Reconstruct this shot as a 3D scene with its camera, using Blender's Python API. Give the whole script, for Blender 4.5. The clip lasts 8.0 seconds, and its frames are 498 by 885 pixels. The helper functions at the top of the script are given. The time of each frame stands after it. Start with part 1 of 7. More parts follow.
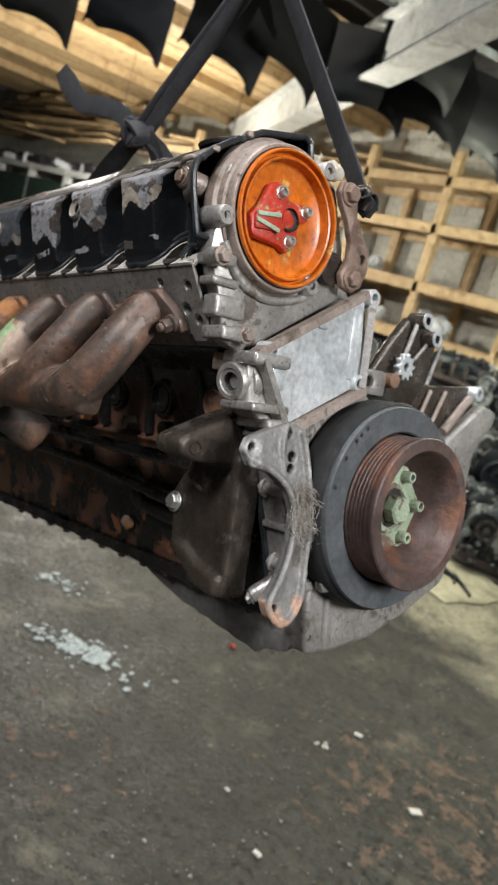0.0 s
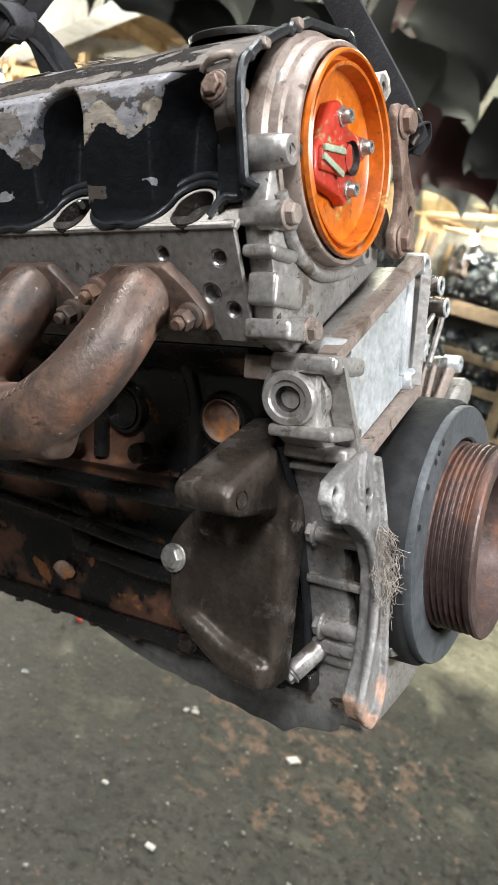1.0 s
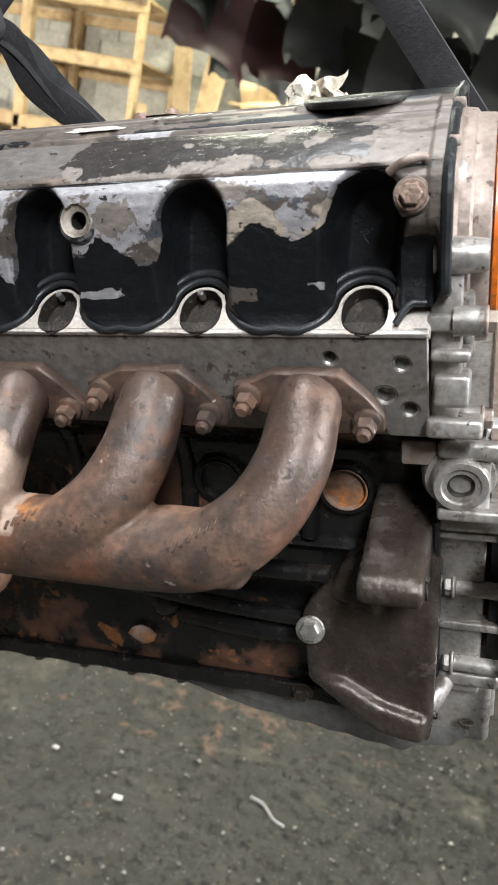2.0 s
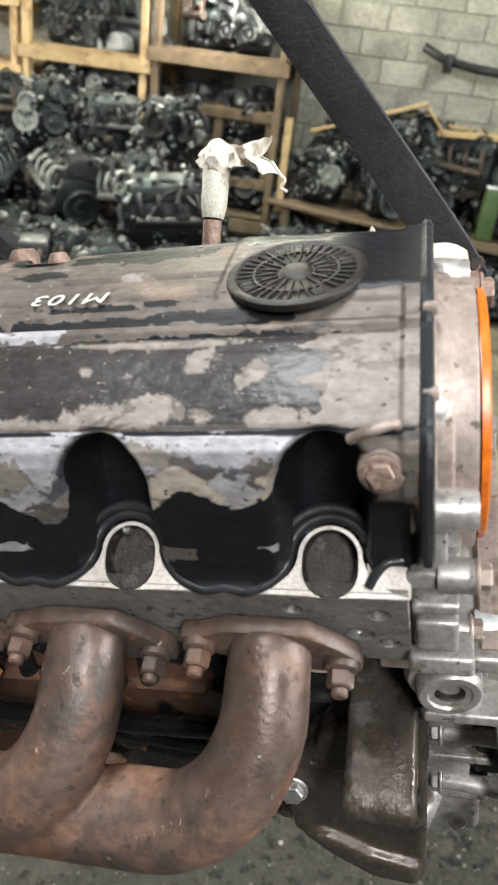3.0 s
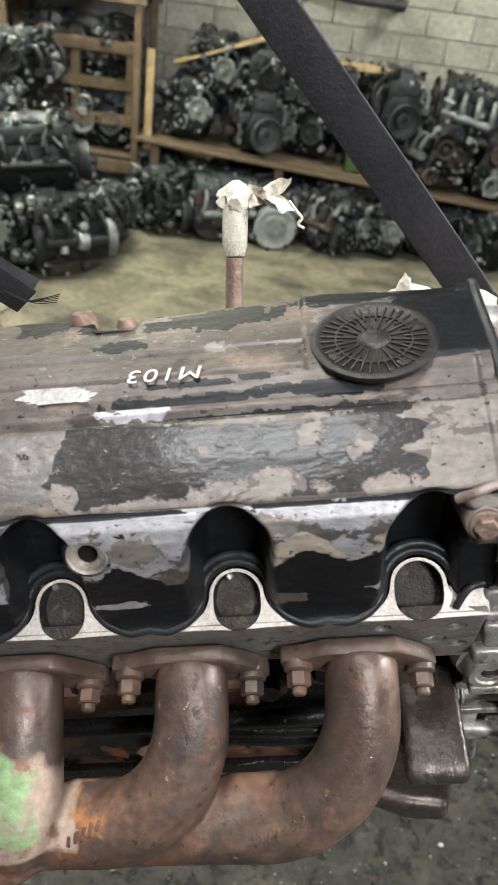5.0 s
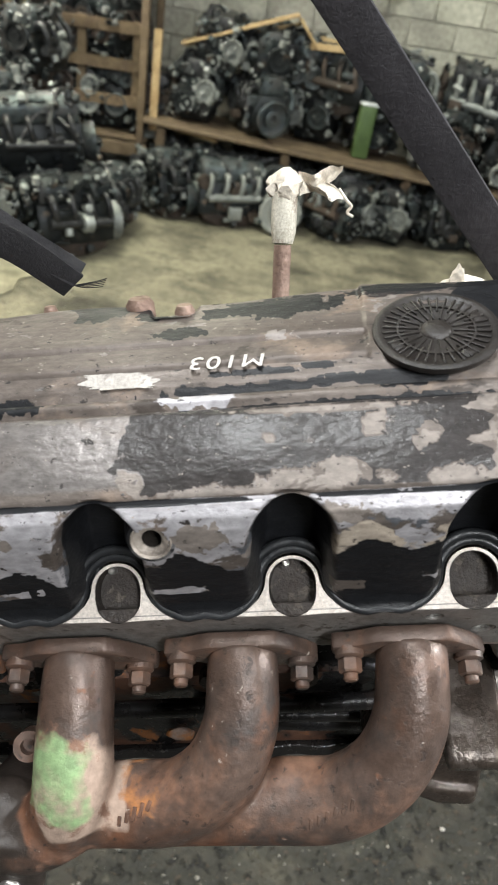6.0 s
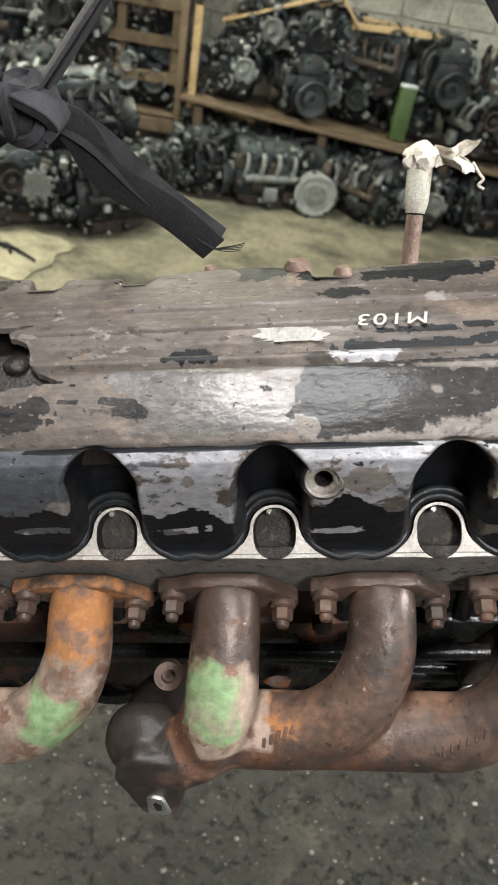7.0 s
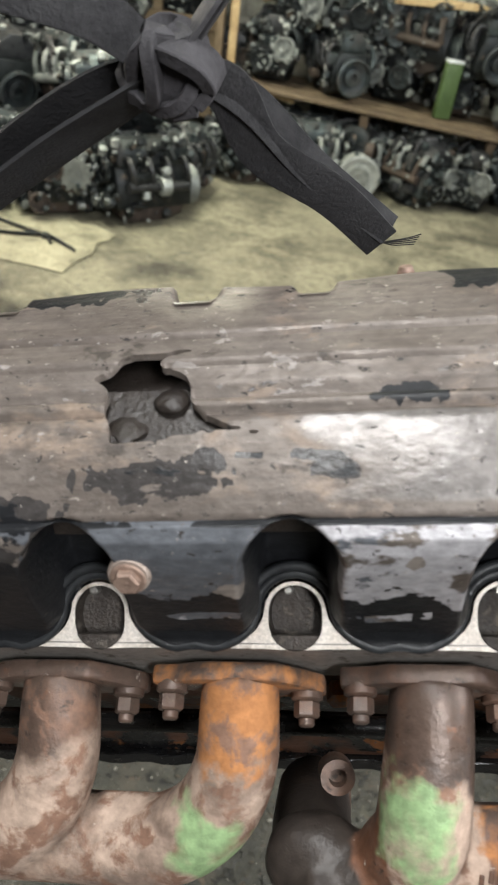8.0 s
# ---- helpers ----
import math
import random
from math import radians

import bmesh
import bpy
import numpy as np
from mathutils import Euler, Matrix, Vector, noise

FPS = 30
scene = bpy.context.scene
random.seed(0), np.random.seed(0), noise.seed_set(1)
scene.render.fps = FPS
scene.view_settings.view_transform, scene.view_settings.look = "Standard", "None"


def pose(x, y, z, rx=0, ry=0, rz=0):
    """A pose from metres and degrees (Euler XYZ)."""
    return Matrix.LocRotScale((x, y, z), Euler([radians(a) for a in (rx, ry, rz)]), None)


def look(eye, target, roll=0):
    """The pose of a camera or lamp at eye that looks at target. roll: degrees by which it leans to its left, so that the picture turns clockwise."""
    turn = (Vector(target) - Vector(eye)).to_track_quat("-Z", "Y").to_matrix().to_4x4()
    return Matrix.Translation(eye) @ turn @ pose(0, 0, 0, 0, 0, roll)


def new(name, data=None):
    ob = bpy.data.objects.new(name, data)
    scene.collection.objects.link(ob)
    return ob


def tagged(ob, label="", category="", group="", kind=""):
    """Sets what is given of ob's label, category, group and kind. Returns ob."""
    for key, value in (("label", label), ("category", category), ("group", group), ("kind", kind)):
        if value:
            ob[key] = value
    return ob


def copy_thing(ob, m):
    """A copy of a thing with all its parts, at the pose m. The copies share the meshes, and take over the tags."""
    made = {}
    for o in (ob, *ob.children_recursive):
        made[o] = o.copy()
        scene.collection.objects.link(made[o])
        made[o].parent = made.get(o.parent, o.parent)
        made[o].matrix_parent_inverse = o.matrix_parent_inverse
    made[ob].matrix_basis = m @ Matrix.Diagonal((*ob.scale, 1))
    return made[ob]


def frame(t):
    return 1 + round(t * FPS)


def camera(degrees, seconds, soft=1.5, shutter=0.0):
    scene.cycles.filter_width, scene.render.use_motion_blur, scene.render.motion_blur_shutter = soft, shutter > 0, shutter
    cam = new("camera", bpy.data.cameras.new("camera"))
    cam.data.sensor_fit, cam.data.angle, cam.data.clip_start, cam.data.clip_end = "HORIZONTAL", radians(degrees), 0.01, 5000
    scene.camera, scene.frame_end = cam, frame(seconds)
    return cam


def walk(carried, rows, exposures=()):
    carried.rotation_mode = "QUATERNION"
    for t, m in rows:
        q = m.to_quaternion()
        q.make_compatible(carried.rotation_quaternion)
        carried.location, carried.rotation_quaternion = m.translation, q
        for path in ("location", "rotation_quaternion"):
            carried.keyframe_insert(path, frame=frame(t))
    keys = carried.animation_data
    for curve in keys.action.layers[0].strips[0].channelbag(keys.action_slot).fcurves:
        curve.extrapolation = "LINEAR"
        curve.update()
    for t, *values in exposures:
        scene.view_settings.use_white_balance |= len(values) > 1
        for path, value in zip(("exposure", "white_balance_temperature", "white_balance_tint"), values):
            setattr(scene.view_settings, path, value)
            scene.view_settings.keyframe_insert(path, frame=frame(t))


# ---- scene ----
cam = camera(36.9, 8.0, soft=1.05, shutter=0.12)
cam.data.dof.use_dof, cam.data.dof.focus_distance, cam.data.dof.aperture_fstop = True, 0.52, 18.0
METRES, EYE, TILT, LEAN, TURN = 1.23, 1.55, -13.0, -16.0, 50.27
ROWS = [
    (0.0, 0.0, 0.0, 0.0, -0.0, -0.0, 0.0),
    (0.5, -0.1044, 0.1143, 0.0485, -6.8, -2.48, 1.82),
    (1.0, -0.1357, 0.191, 0.0618, -16.17, -5.72, 3.67),
    (1.5, -0.2608, 0.2126, 0.1141, -25.27, -9.85, 6.06),
    (3.0, -0.1789, 0.3652, 0.3105, -36.09, -27.18, 13.82),
    (3.5, -0.1773, 0.3683, 0.3522, -40.66, -30.71, 14.27),
    (4.0, -0.1924, 0.3695, 0.3694, -44.29, -32.55, 14.14),
    (4.5, -0.2195, 0.3941, 0.3819, -46.5, -33.96, 14.0),
    (6.0, -0.2525, 0.4281, 0.3969, -46.43, -35.7, 12.42),
    (6.5, -0.2825, 0.4458, 0.404, -45.34, -36.1, 12.15),
    (7.0, -0.3192, 0.4522, 0.4133, -44.25, -36.53, 11.78),
    (7.5, -0.3219, 0.5075, 0.4083, -43.22, -36.85, 12.0),
    (8.0, -0.315, 0.5668, 0.3998, -42.6, -37.23, 13.51),
]
walk(cam, [(t, pose(0, 0, EYE, TILT, LEAN, TURN) @ pose(METRES * x, METRES * y, METRES * z, 90 + pitch, roll, yaw)) for t, x, y, z, yaw, pitch, roll in ROWS], exposures=[(0.0, -0.39, 6500, 10), (0.5, -0.10, 6150, 9), (1.0, 0.13, 6400, 10), (1.7, 0.26, 6400, 10), (3.0, 0.12, 6500, 10), (4.0, -0.04, 6500, 10), (6.0, -0.03, 6550, 10), (7.0, -0.10, 6600, 10), (8.0, 0.07, 6600, 10)])

# ---- small building kit ----
def mesh_of(bm, name, smooth=40):
    me = bpy.data.meshes.new(name)
    bmesh.ops.recalc_face_normals(bm, faces=bm.faces)
    bm.to_mesh(me)
    bm.free()
    if smooth:
        me.shade_smooth()
        me.set_sharp_from_angle(angle=radians(smooth))
    return me


def part(name, bm, material, parent, label="", smooth=40):
    me = mesh_of(bm, name, smooth)
    me.materials.append(material)
    ob = new(name, me)
    ob.parent = parent
    if label:
        tagged(ob, label)
    return ob


def thing(name, m, label, category, group="", kind=""):
    ob = new(name)
    ob.empty_display_size = 0.05
    ob.matrix_basis = m
    return tagged(ob, label, category, group, kind)


def solid(name, bm, material, label, category, group="", kind="", m=None, smooth=40):
    me = mesh_of(bm, name, smooth)
    me.materials.append(material)
    ob = new(name, me)
    if m is not None:
        ob.matrix_basis = m
    return tagged(ob, label, category, group, kind)


def bevel(bm, width, segments=2, edges=None, angle=30):
    if edges is None:
        edges = [e for e in bm.edges if len(e.link_faces) == 2 and e.calc_face_angle(0) > radians(angle)]
    if edges and width > 0:
        bmesh.ops.bevel(bm, geom=edges, offset=width, segments=segments, profile=0.5, affect="EDGES", clamp_overlap=True)


def merge(bm, other):
    me = bpy.data.meshes.new("tmp")
    other.to_mesh(me)
    other.free()
    bm.from_mesh(me)
    bpy.data.meshes.remove(me)
    return bm


def box(bm, c, s, b=0.0, m=None, seg=2):
    t = bmesh.new()
    bmesh.ops.create_cube(t, size=1.0, matrix=Matrix.Translation(c) @ Matrix.Diagonal((*s, 1)))
    bevel(t, b, seg)
    if m is not None:
        bmesh.ops.transform(t, matrix=m, verts=t.verts)
    return merge(bm, t)


def prism(bm, poly, axis, a, b, bev=0.0, seg=2, holes=(), m=None):
    """A polygon of (u, v), with round holes (u, v, r), thickened along an axis from a to b. x: (y, z); y: (x, z); z: (x, y)."""
    t = bmesh.new()
    put = {"x": lambda u, v: (a, u, v), "y": lambda u, v: (u, a, v), "z": lambda u, v: (u, v, a)}[axis]
    rings = [list(poly)] + [[(u + r * math.cos(k * math.pi / 10), v + r * math.sin(k * math.pi / 10)) for k in range(20)] for u, v, r in holes]
    edges = []
    for ring in rings:
        vs = [t.verts.new(put(u, v)) for u, v in ring]
        edges += [t.edges.new((vs[i], vs[(i + 1) % len(vs)])) for i in range(len(vs))]
    if holes:
        bmesh.ops.triangle_fill(t, use_beauty=True, use_dissolve=False, edges=edges)
    else:
        t.faces.new(t.verts)
    got = bmesh.ops.extrude_face_region(t, geom=list(t.faces))
    step = Vector({"x": (b - a, 0, 0), "y": (0, b - a, 0), "z": (0, 0, b - a)}[axis])
    bmesh.ops.translate(t, vec=step, verts=[v for v in got["geom"] if isinstance(v, bmesh.types.BMVert)])
    bmesh.ops.recalc_face_normals(t, faces=t.faces)
    if bev:
        bevel(t, bev, seg)
    if m is not None:
        bmesh.ops.transform(t, matrix=m, verts=t.verts)
    return merge(bm, t)


def lathe(bm, profile, origin, way, seg=32, closed=False):
    """Turns (radius, height) round the line through origin along way."""
    q = Vector(way).to_track_quat("Z", "Y").to_matrix().to_4x4()
    m = Matrix.Translation(origin) @ q
    rows = []
    for r, h in profile:
        if r < 1e-6:
            rows.append([bm.verts.new(m @ Vector((0, 0, h)))])
        else:
            rows.append([bm.verts.new(m @ Vector((r * math.cos(2 * math.pi * k / seg), r * math.sin(2 * math.pi * k / seg), h))) for k in range(seg)])
    pairs = list(zip(rows, rows[1:])) + ([(rows[-1], rows[0])] if closed else [])
    for p, q2 in pairs:
        for k in range(seg):
            j = (k + 1) % seg
            quad = [p[k % len(p)], p[j % len(p)], q2[j % len(q2)], q2[k % len(q2)]]
            quad = list(dict.fromkeys(quad))
            if len(quad) > 2:
                bm.faces.new(quad)
    return bm


def rod(bm, p0, p1, r, r1=None, seg=16, bev=0.0):
    p0, p1 = Vector(p0), Vector(p1)
    n = (p1 - p0).length
    r1 = r if r1 is None else r1
    b = min(bev, n * 0.4)
    prof = [(0, 0), (r - b, 0), (r, b), (r1, n - b), (r1 - b, n), (0, n)] if b else [(0, 0), (r, 0), (r1, n), (0, n)]
    return lathe(bm, prof, p0, p1 - p0, seg)


def smooth_path(pts, n):
    """A rounded line through the points."""
    p = [Vector(v) for v in pts]
    p = [p[0] * 2 - p[1]] + p + [p[-1] * 2 - p[-2]]
    out = []
    for i in range(1, len(p) - 2):
        for k in range(n):
            t = k / n
            a, b, c, d = p[i - 1], p[i], p[i + 1], p[i + 2]
            out.append(0.5 * ((2 * b) + (c - a) * t + (2 * a - 5 * b + 4 * c - d) * t * t + (3 * b - a - 3 * c + d) * t ** 3))
    return out + [p[-2]]


def tube(bm, pts, r, seg=18, n=6, flat=1.0, up=None, shape=None):
    """Sweeps a ring (or a section given as points) along a rounded line. r: radius, or radii at the points."""
    line = smooth_path(pts, n) if n > 1 else [Vector(v) for v in pts]
    radii = [r] * len(line) if not isinstance(r, (list, tuple)) else list(np.interp(np.linspace(0, 1, len(line)), np.linspace(0, 1, len(r)), r))
    side = Vector(up) if up is not None else Vector((0, 0, 1))
    if shape is None:
        shape = [(math.cos(2 * math.pi * k / seg), flat * math.sin(2 * math.pi * k / seg)) for k in range(seg)]
    rows = []
    for i, p in enumerate(line):
        d = (line[min(i + 1, len(line) - 1)] - line[max(i - 1, 0)]).normalized()
        u = (side - d * side.dot(d))
        u = u.normalized() if u.length > 1e-4 else d.orthogonal().normalized()
        v = d.cross(u)
        side = u if up is None else side
        rows.append([bm.verts.new(p + u * (a * radii[i]) + v * (b * radii[i])) for a, b in shape])
    for p, q in zip(rows, rows[1:]):
        for k in range(len(shape)):
            j = (k + 1) % len(shape)
            bm.faces.new((p[k], p[j], q[j], q[k]))
    bm.faces.new(rows[0])
    bm.faces.new(rows[-1])
    return bm


def bolt(bm, p, way, r=0.006, h=0.005, washer=True):
    w = Vector(way).normalized()
    p = Vector(p)
    if washer:
        rod(bm, p, p + w * h * 0.3, r * 1.35, seg=16, bev=r * 0.1)
    rod(bm, p, p + w * h, r, seg=6, bev=r * 0.15)
    return bm


def lump(bm, c, s, seed, rough=0.25, sub=2, m=None):
    t = bmesh.new()
    bmesh.ops.create_icosphere(t, subdivisions=sub, radius=1.0)
    off = Vector((seed * 3.1, seed * 1.7, seed * 0.9))
    for v in t.verts:
        v.co *= 1 + rough * noise.noise(v.co * 1.3 + off) + 0.5 * rough * noise.noise(v.co * 3.1 + off)
        v.co = Vector((v.co.x * s[0], v.co.y * s[1], v.co.z * s[2])) + Vector(c)
    if m is not None:
        bmesh.ops.transform(t, matrix=m, verts=t.verts)
    return merge(bm, t)


def cast(bm, voxel, rounds):
    """Fuses overlapping solids into one casting with soft fillets."""
    bmesh.ops.recalc_face_normals(bm, faces=bm.faces)
    me = bpy.data.meshes.new("cast")
    bm.to_mesh(me)
    bm.free()
    ob = bpy.data.objects.new("cast", me)
    scene.collection.objects.link(ob)
    fuse = ob.modifiers.new("fuse", "REMESH")
    fuse.mode, fuse.voxel_size = "VOXEL", voxel
    soft = ob.modifiers.new("soft", "SMOOTH")
    soft.factor, soft.iterations = 0.5, rounds
    got = bpy.data.meshes.new_from_object(ob.evaluated_get(bpy.context.evaluated_depsgraph_get()))
    out = bmesh.new()
    out.from_mesh(got)
    bpy.data.objects.remove(ob)
    bpy.data.meshes.remove(me)
    bpy.data.meshes.remove(got)
    return out


def tint(ob, name, rule):
    """Where a coat lies on a mesh: a value for each vertex."""
    at = ob.data.attributes.new(name, "FLOAT", "POINT")
    for v in ob.data.vertices:
        at.data[v.index].value = rule(v.co)


# ---- light of the hall ----
world = bpy.data.worlds.new("hall_air")
scene.world = world
world.use_nodes = True
world.node_tree.nodes["Background"].inputs[0].default_value = (0.75, 0.85, 1.0, 1)
world.node_tree.nodes["Background"].inputs[1].default_value = 0.02


def lamp_at(name, p, energy, size, color=(1.0, 0.95, 0.86), target=None, size_y=None):
    data = bpy.data.lights.new(name, "AREA")
    data.energy, data.color, data.size = energy, color, size
    if size_y:
        data.shape, data.size_y = "RECTANGLE", size_y
    ob = new(name, data)
    ob.matrix_basis = look(p, target or (p[0], p[1] + 0.001, 0))
    return ob


lamp_at("light_over_engine", (-1.35, 0.15, 3.7), 66, 0.35, (0.95, 0.985, 1.0), None, 1.2)
# Unseen fill lights added to brighten the exhaust side and the front.
lamp_at("fill_exhaust_side", (0.2, -2.3, 3.9), 158, 0.6, (0.95, 0.98, 1.0), (-0.6, 0.5, 1.3), 1.4)
lamp_at("fill_engine_front", (2.6, 0.4, 3.0), 172, 0.5, (0.95, 0.98, 1.0), (-0.5, 0.5, 1.4), 1.0)
lamp_at("light_over_floor", (-2.3, 4.5, 4.2), 300, 1.0, (0.98, 1.0, 0.80), None, 2.4)
# Unseen fill lights added to lift the block wall and the far rack.
lamp_at("fill_block_wall", (1.5, 5.4, 3.9), 80, 0.5, (0.98, 1.0, 0.86), (1.0, 7.0, 1.5), 1.2)
lamp_at("fill_far_rack", (-11.0, 4.5, 3.4), 380, 0.35, (1.0, 0.97, 0.90), None, 1.2)


# ---- materials ----
def surf(name, col_a, col_b, scale=20.0, rough=0.5, metal=0.0, bump=0.3, bump_scale=None, patches=(), fine=0.25, per_object=0.0, rough_var=0.15, coat=0.0, stretch=None, streak=0.0, relief=0.0015, spec=0.5):
    """Two mottled colours, fine grain, and patches (colour, scale, cover 0..1, softness, rough, metal, bump height) of another coat."""
    m = bpy.data.materials.new(name)
    m.use_nodes = True
    nt = m.node_tree
    n, l = nt.nodes, nt.links
    bsdf = n["Principled BSDF"]
    co = n.new("ShaderNodeTexCoord").outputs["Object"]
    if stretch:
        st = n.new("ShaderNodeVectorMath")
        st.operation = "MULTIPLY"
        st.inputs[1].default_value = stretch
        l.new(co, st.inputs[0])
        co = st.outputs[0]
    if per_object:
        info = n.new("ShaderNodeObjectInfo")
        add = n.new("ShaderNodeVectorMath")
        add.operation = "ADD"
        mul = n.new("ShaderNodeMath")
        mul.operation = "MULTIPLY"
        mul.inputs[1].default_value = 37.0
        l.new(info.outputs["Random"], mul.inputs[0])
        l.new(co, add.inputs[0])
        l.new(mul.outputs[0], add.inputs[1])
        co = add.outputs[0]

    def nz(sc, detail=4.0, rgh=0.6, dist=0.0):
        t = n.new("ShaderNodeTexNoise")
        t.inputs["Scale"].default_value, t.inputs["Detail"].default_value = sc, detail
        t.inputs["Roughness"].default_value, t.inputs["Distortion"].default_value = rgh, dist
        l.new(co, t.inputs["Vector"])
        return t.outputs["Fac"]

    def ramp(fac, lo, hi):
        r = n.new("ShaderNodeMapRange")
        r.inputs["From Min"].default_value, r.inputs["From Max"].default_value = lo, hi
        l.new(fac, r.inputs["Value"])
        return r.outputs["Result"]

    def mix(fac, a, b, kind="RGBA", blend="MIX"):
        x = n.new("ShaderNodeMix")
        x.data_type, x.blend_type = kind, blend
        i = {"RGBA": (6, 7, 2), "FLOAT": (2, 3, 0)}[kind]
        for k, v in ((0, fac), (i[0], a), (i[1], b)):
            if isinstance(v, (int, float)):
                x.inputs[k].default_value = v
            elif isinstance(v, tuple):
                x.inputs[k].default_value = (*v, 1)
            else:
                l.new(v, x.inputs[k])
        return x.outputs[i[2]]

    col = mix(ramp(nz(scale), 0.33, 0.67), col_a, col_b)
    grain = ramp(nz(scale * 9, 3.0), 0.3, 0.7)
    dark = mix(grain, tuple([1 - fine] * 3), tuple([1 + fine * 0.6] * 3))
    col = mix(1.0, col, dark, "RGBA", "MULTIPLY")
    if streak:
        long = n.new("ShaderNodeVectorMath")
        long.operation = "MULTIPLY"
        long.inputs[1].default_value = (0.07, 1, 1)
        l.new(co, long.inputs[0])
        line = n.new("ShaderNodeTexNoise")
        line.inputs["Scale"].default_value, line.inputs["Detail"].default_value, line.inputs["Roughness"].default_value = 420, 5.0, 0.65
        l.new(long.outputs[0], line.inputs["Vector"])
        col = mix(1.0, col, mix(ramp(line.outputs["Fac"], 0.3, 0.7), tuple([1 - streak] * 3), tuple([1 + streak] * 3)), "RGBA", "MULTIPLY")
    rgh = mix(ramp(nz(scale * 2.3), 0.3, 0.7), max(rough - rough_var, 0.04), min(rough + rough_var, 1.0), "FLOAT")
    met = metal
    height = mix(0.35, ramp(nz(bump_scale or scale * 3, 5.0), 0.2, 0.8), grain, "FLOAT")
    for pc, psc, cover, soft, prg, pmt, ph, *lean in patches:
        f = nz(psc, 5.0, 0.62, 0.3)
        if lean:
            at = n.new("ShaderNodeAttribute")
            at.attribute_name = lean[0]
            plus = n.new("ShaderNodeMath")
            l.new(f, plus.inputs[0])
            l.new(at.outputs["Fac"], plus.inputs[1])
            f = plus.outputs[0]
        f = ramp(f, 1 - cover - soft, 1 - cover + soft)
        cl = n.new("ShaderNodeClamp")
        l.new(f, cl.inputs[0])
        f = cl.outputs[0]
        pcol = mix(grain, tuple(v * 0.72 for v in pc), tuple(min(v * 1.2, 1) for v in pc))
        col = mix(f, col, pcol)
        rgh = mix(f, rgh, prg, "FLOAT")
        met = mix(f, met, pmt, "FLOAT")
        add = n.new("ShaderNodeMath")
        add.operation = "MULTIPLY_ADD"
        add.inputs[1].default_value = ph
        l.new(f, add.inputs[0])
        l.new(height, add.inputs[2])
        height = add.outputs[0]
    if per_object:
        v = n.new("ShaderNodeHueSaturation")
        l.new(ramp(info.outputs["Random"], 0.0, 1.0), v.inputs["Value"])
        r = [x for x in n if x.type == "MAP_RANGE"][-1]
        r.inputs["To Min"].default_value, r.inputs["To Max"].default_value = 1 - per_object, 1 + per_object
        l.new(col, v.inputs["Color"])
        col = v.outputs[0]
    bp = n.new("ShaderNodeBump")
    bp.inputs["Strength"].default_value, bp.inputs["Distance"].default_value = bump, relief
    l.new(height, bp.inputs["Height"])
    l.new(bp.outputs[0], bsdf.inputs["Normal"])
    l.new(bp.outputs[0], bsdf.inputs["Coat Normal"])
    for sock, v in (("Base Color", col), ("Roughness", rgh), ("Metallic", met)):
        if isinstance(v, (int, float)):
            bsdf.inputs[sock].default_value = v
        else:
            l.new(v, bsdf.inputs[sock])
    bsdf.inputs["Coat Weight"].default_value = coat
    bsdf.inputs["Specular IOR Level"].default_value = spec
    bsdf.inputs["Coat Roughness"].default_value = 0.25
    return m


BLACK = (0.010, 0.010, 0.012)
cover_paint = surf("worn_cover_paint", (0.098, 0.080, 0.069), (0.150, 0.127, 0.112), 24, 0.44, 0.22, 0.30, 200, fine=0.22, stretch=(0.62, 1, 1),
                   patches=(((0.20, 0.152, 0.12), 30, 0.38, 0.05, 0.5, 0.1, 0.05), ((0.060, 0.049, 0.042), 46, 0.375, 0.025, 0.5, 0.1, 0.0), ((0.225, 0.20, 0.185), 70, 0.345, 0.010, 0.5, 0.1, 0.15),
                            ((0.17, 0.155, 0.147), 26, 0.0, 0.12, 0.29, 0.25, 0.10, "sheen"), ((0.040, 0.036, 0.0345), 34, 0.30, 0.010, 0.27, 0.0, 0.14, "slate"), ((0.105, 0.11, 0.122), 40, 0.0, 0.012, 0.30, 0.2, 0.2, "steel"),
                            ((0.40, 0.385, 0.40), 34, 0.36, 0.014, 0.40, 0.25, 0.25, "pale"), ((0.225, 0.195, 0.173), 44, 0.0, 0.012, 0.5, 0.1, -0.15, "bare"), ((0.40, 0.34, 0.275), 52, 0.0, 0.02, 0.65, 0.0, 0.6, "flake"),
                            ((0.13, 0.117, 0.11), 170, 0.325, 0.015, 0.28, 0.2, 0.25), ((0.30, 0.262, 0.23), 330, 0.325, 0.02, 0.6, 0.0, 0.5), ((0.028, 0.024, 0.022), 240, 0.355, 0.02, 0.4, 0.0, -0.5),
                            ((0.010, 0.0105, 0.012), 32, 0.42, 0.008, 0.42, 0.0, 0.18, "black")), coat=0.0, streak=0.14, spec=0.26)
alu = surf("grimy_cast_aluminium", (0.36, 0.335, 0.31), (0.50, 0.47, 0.445), 26, 0.40, 0.55, 0.16, 300,
           patches=(((0.13, 0.105, 0.085), 30, 0.385, 0.04, 0.6, 0.2, 0.1), ((0.20, 0.17, 0.145), 75, 0.38, 0.05, 0.5, 0.3, 0.05), ((0.05, 0.042, 0.035), 140, 0.335, 0.02, 0.5, 0.1, -0.2)))
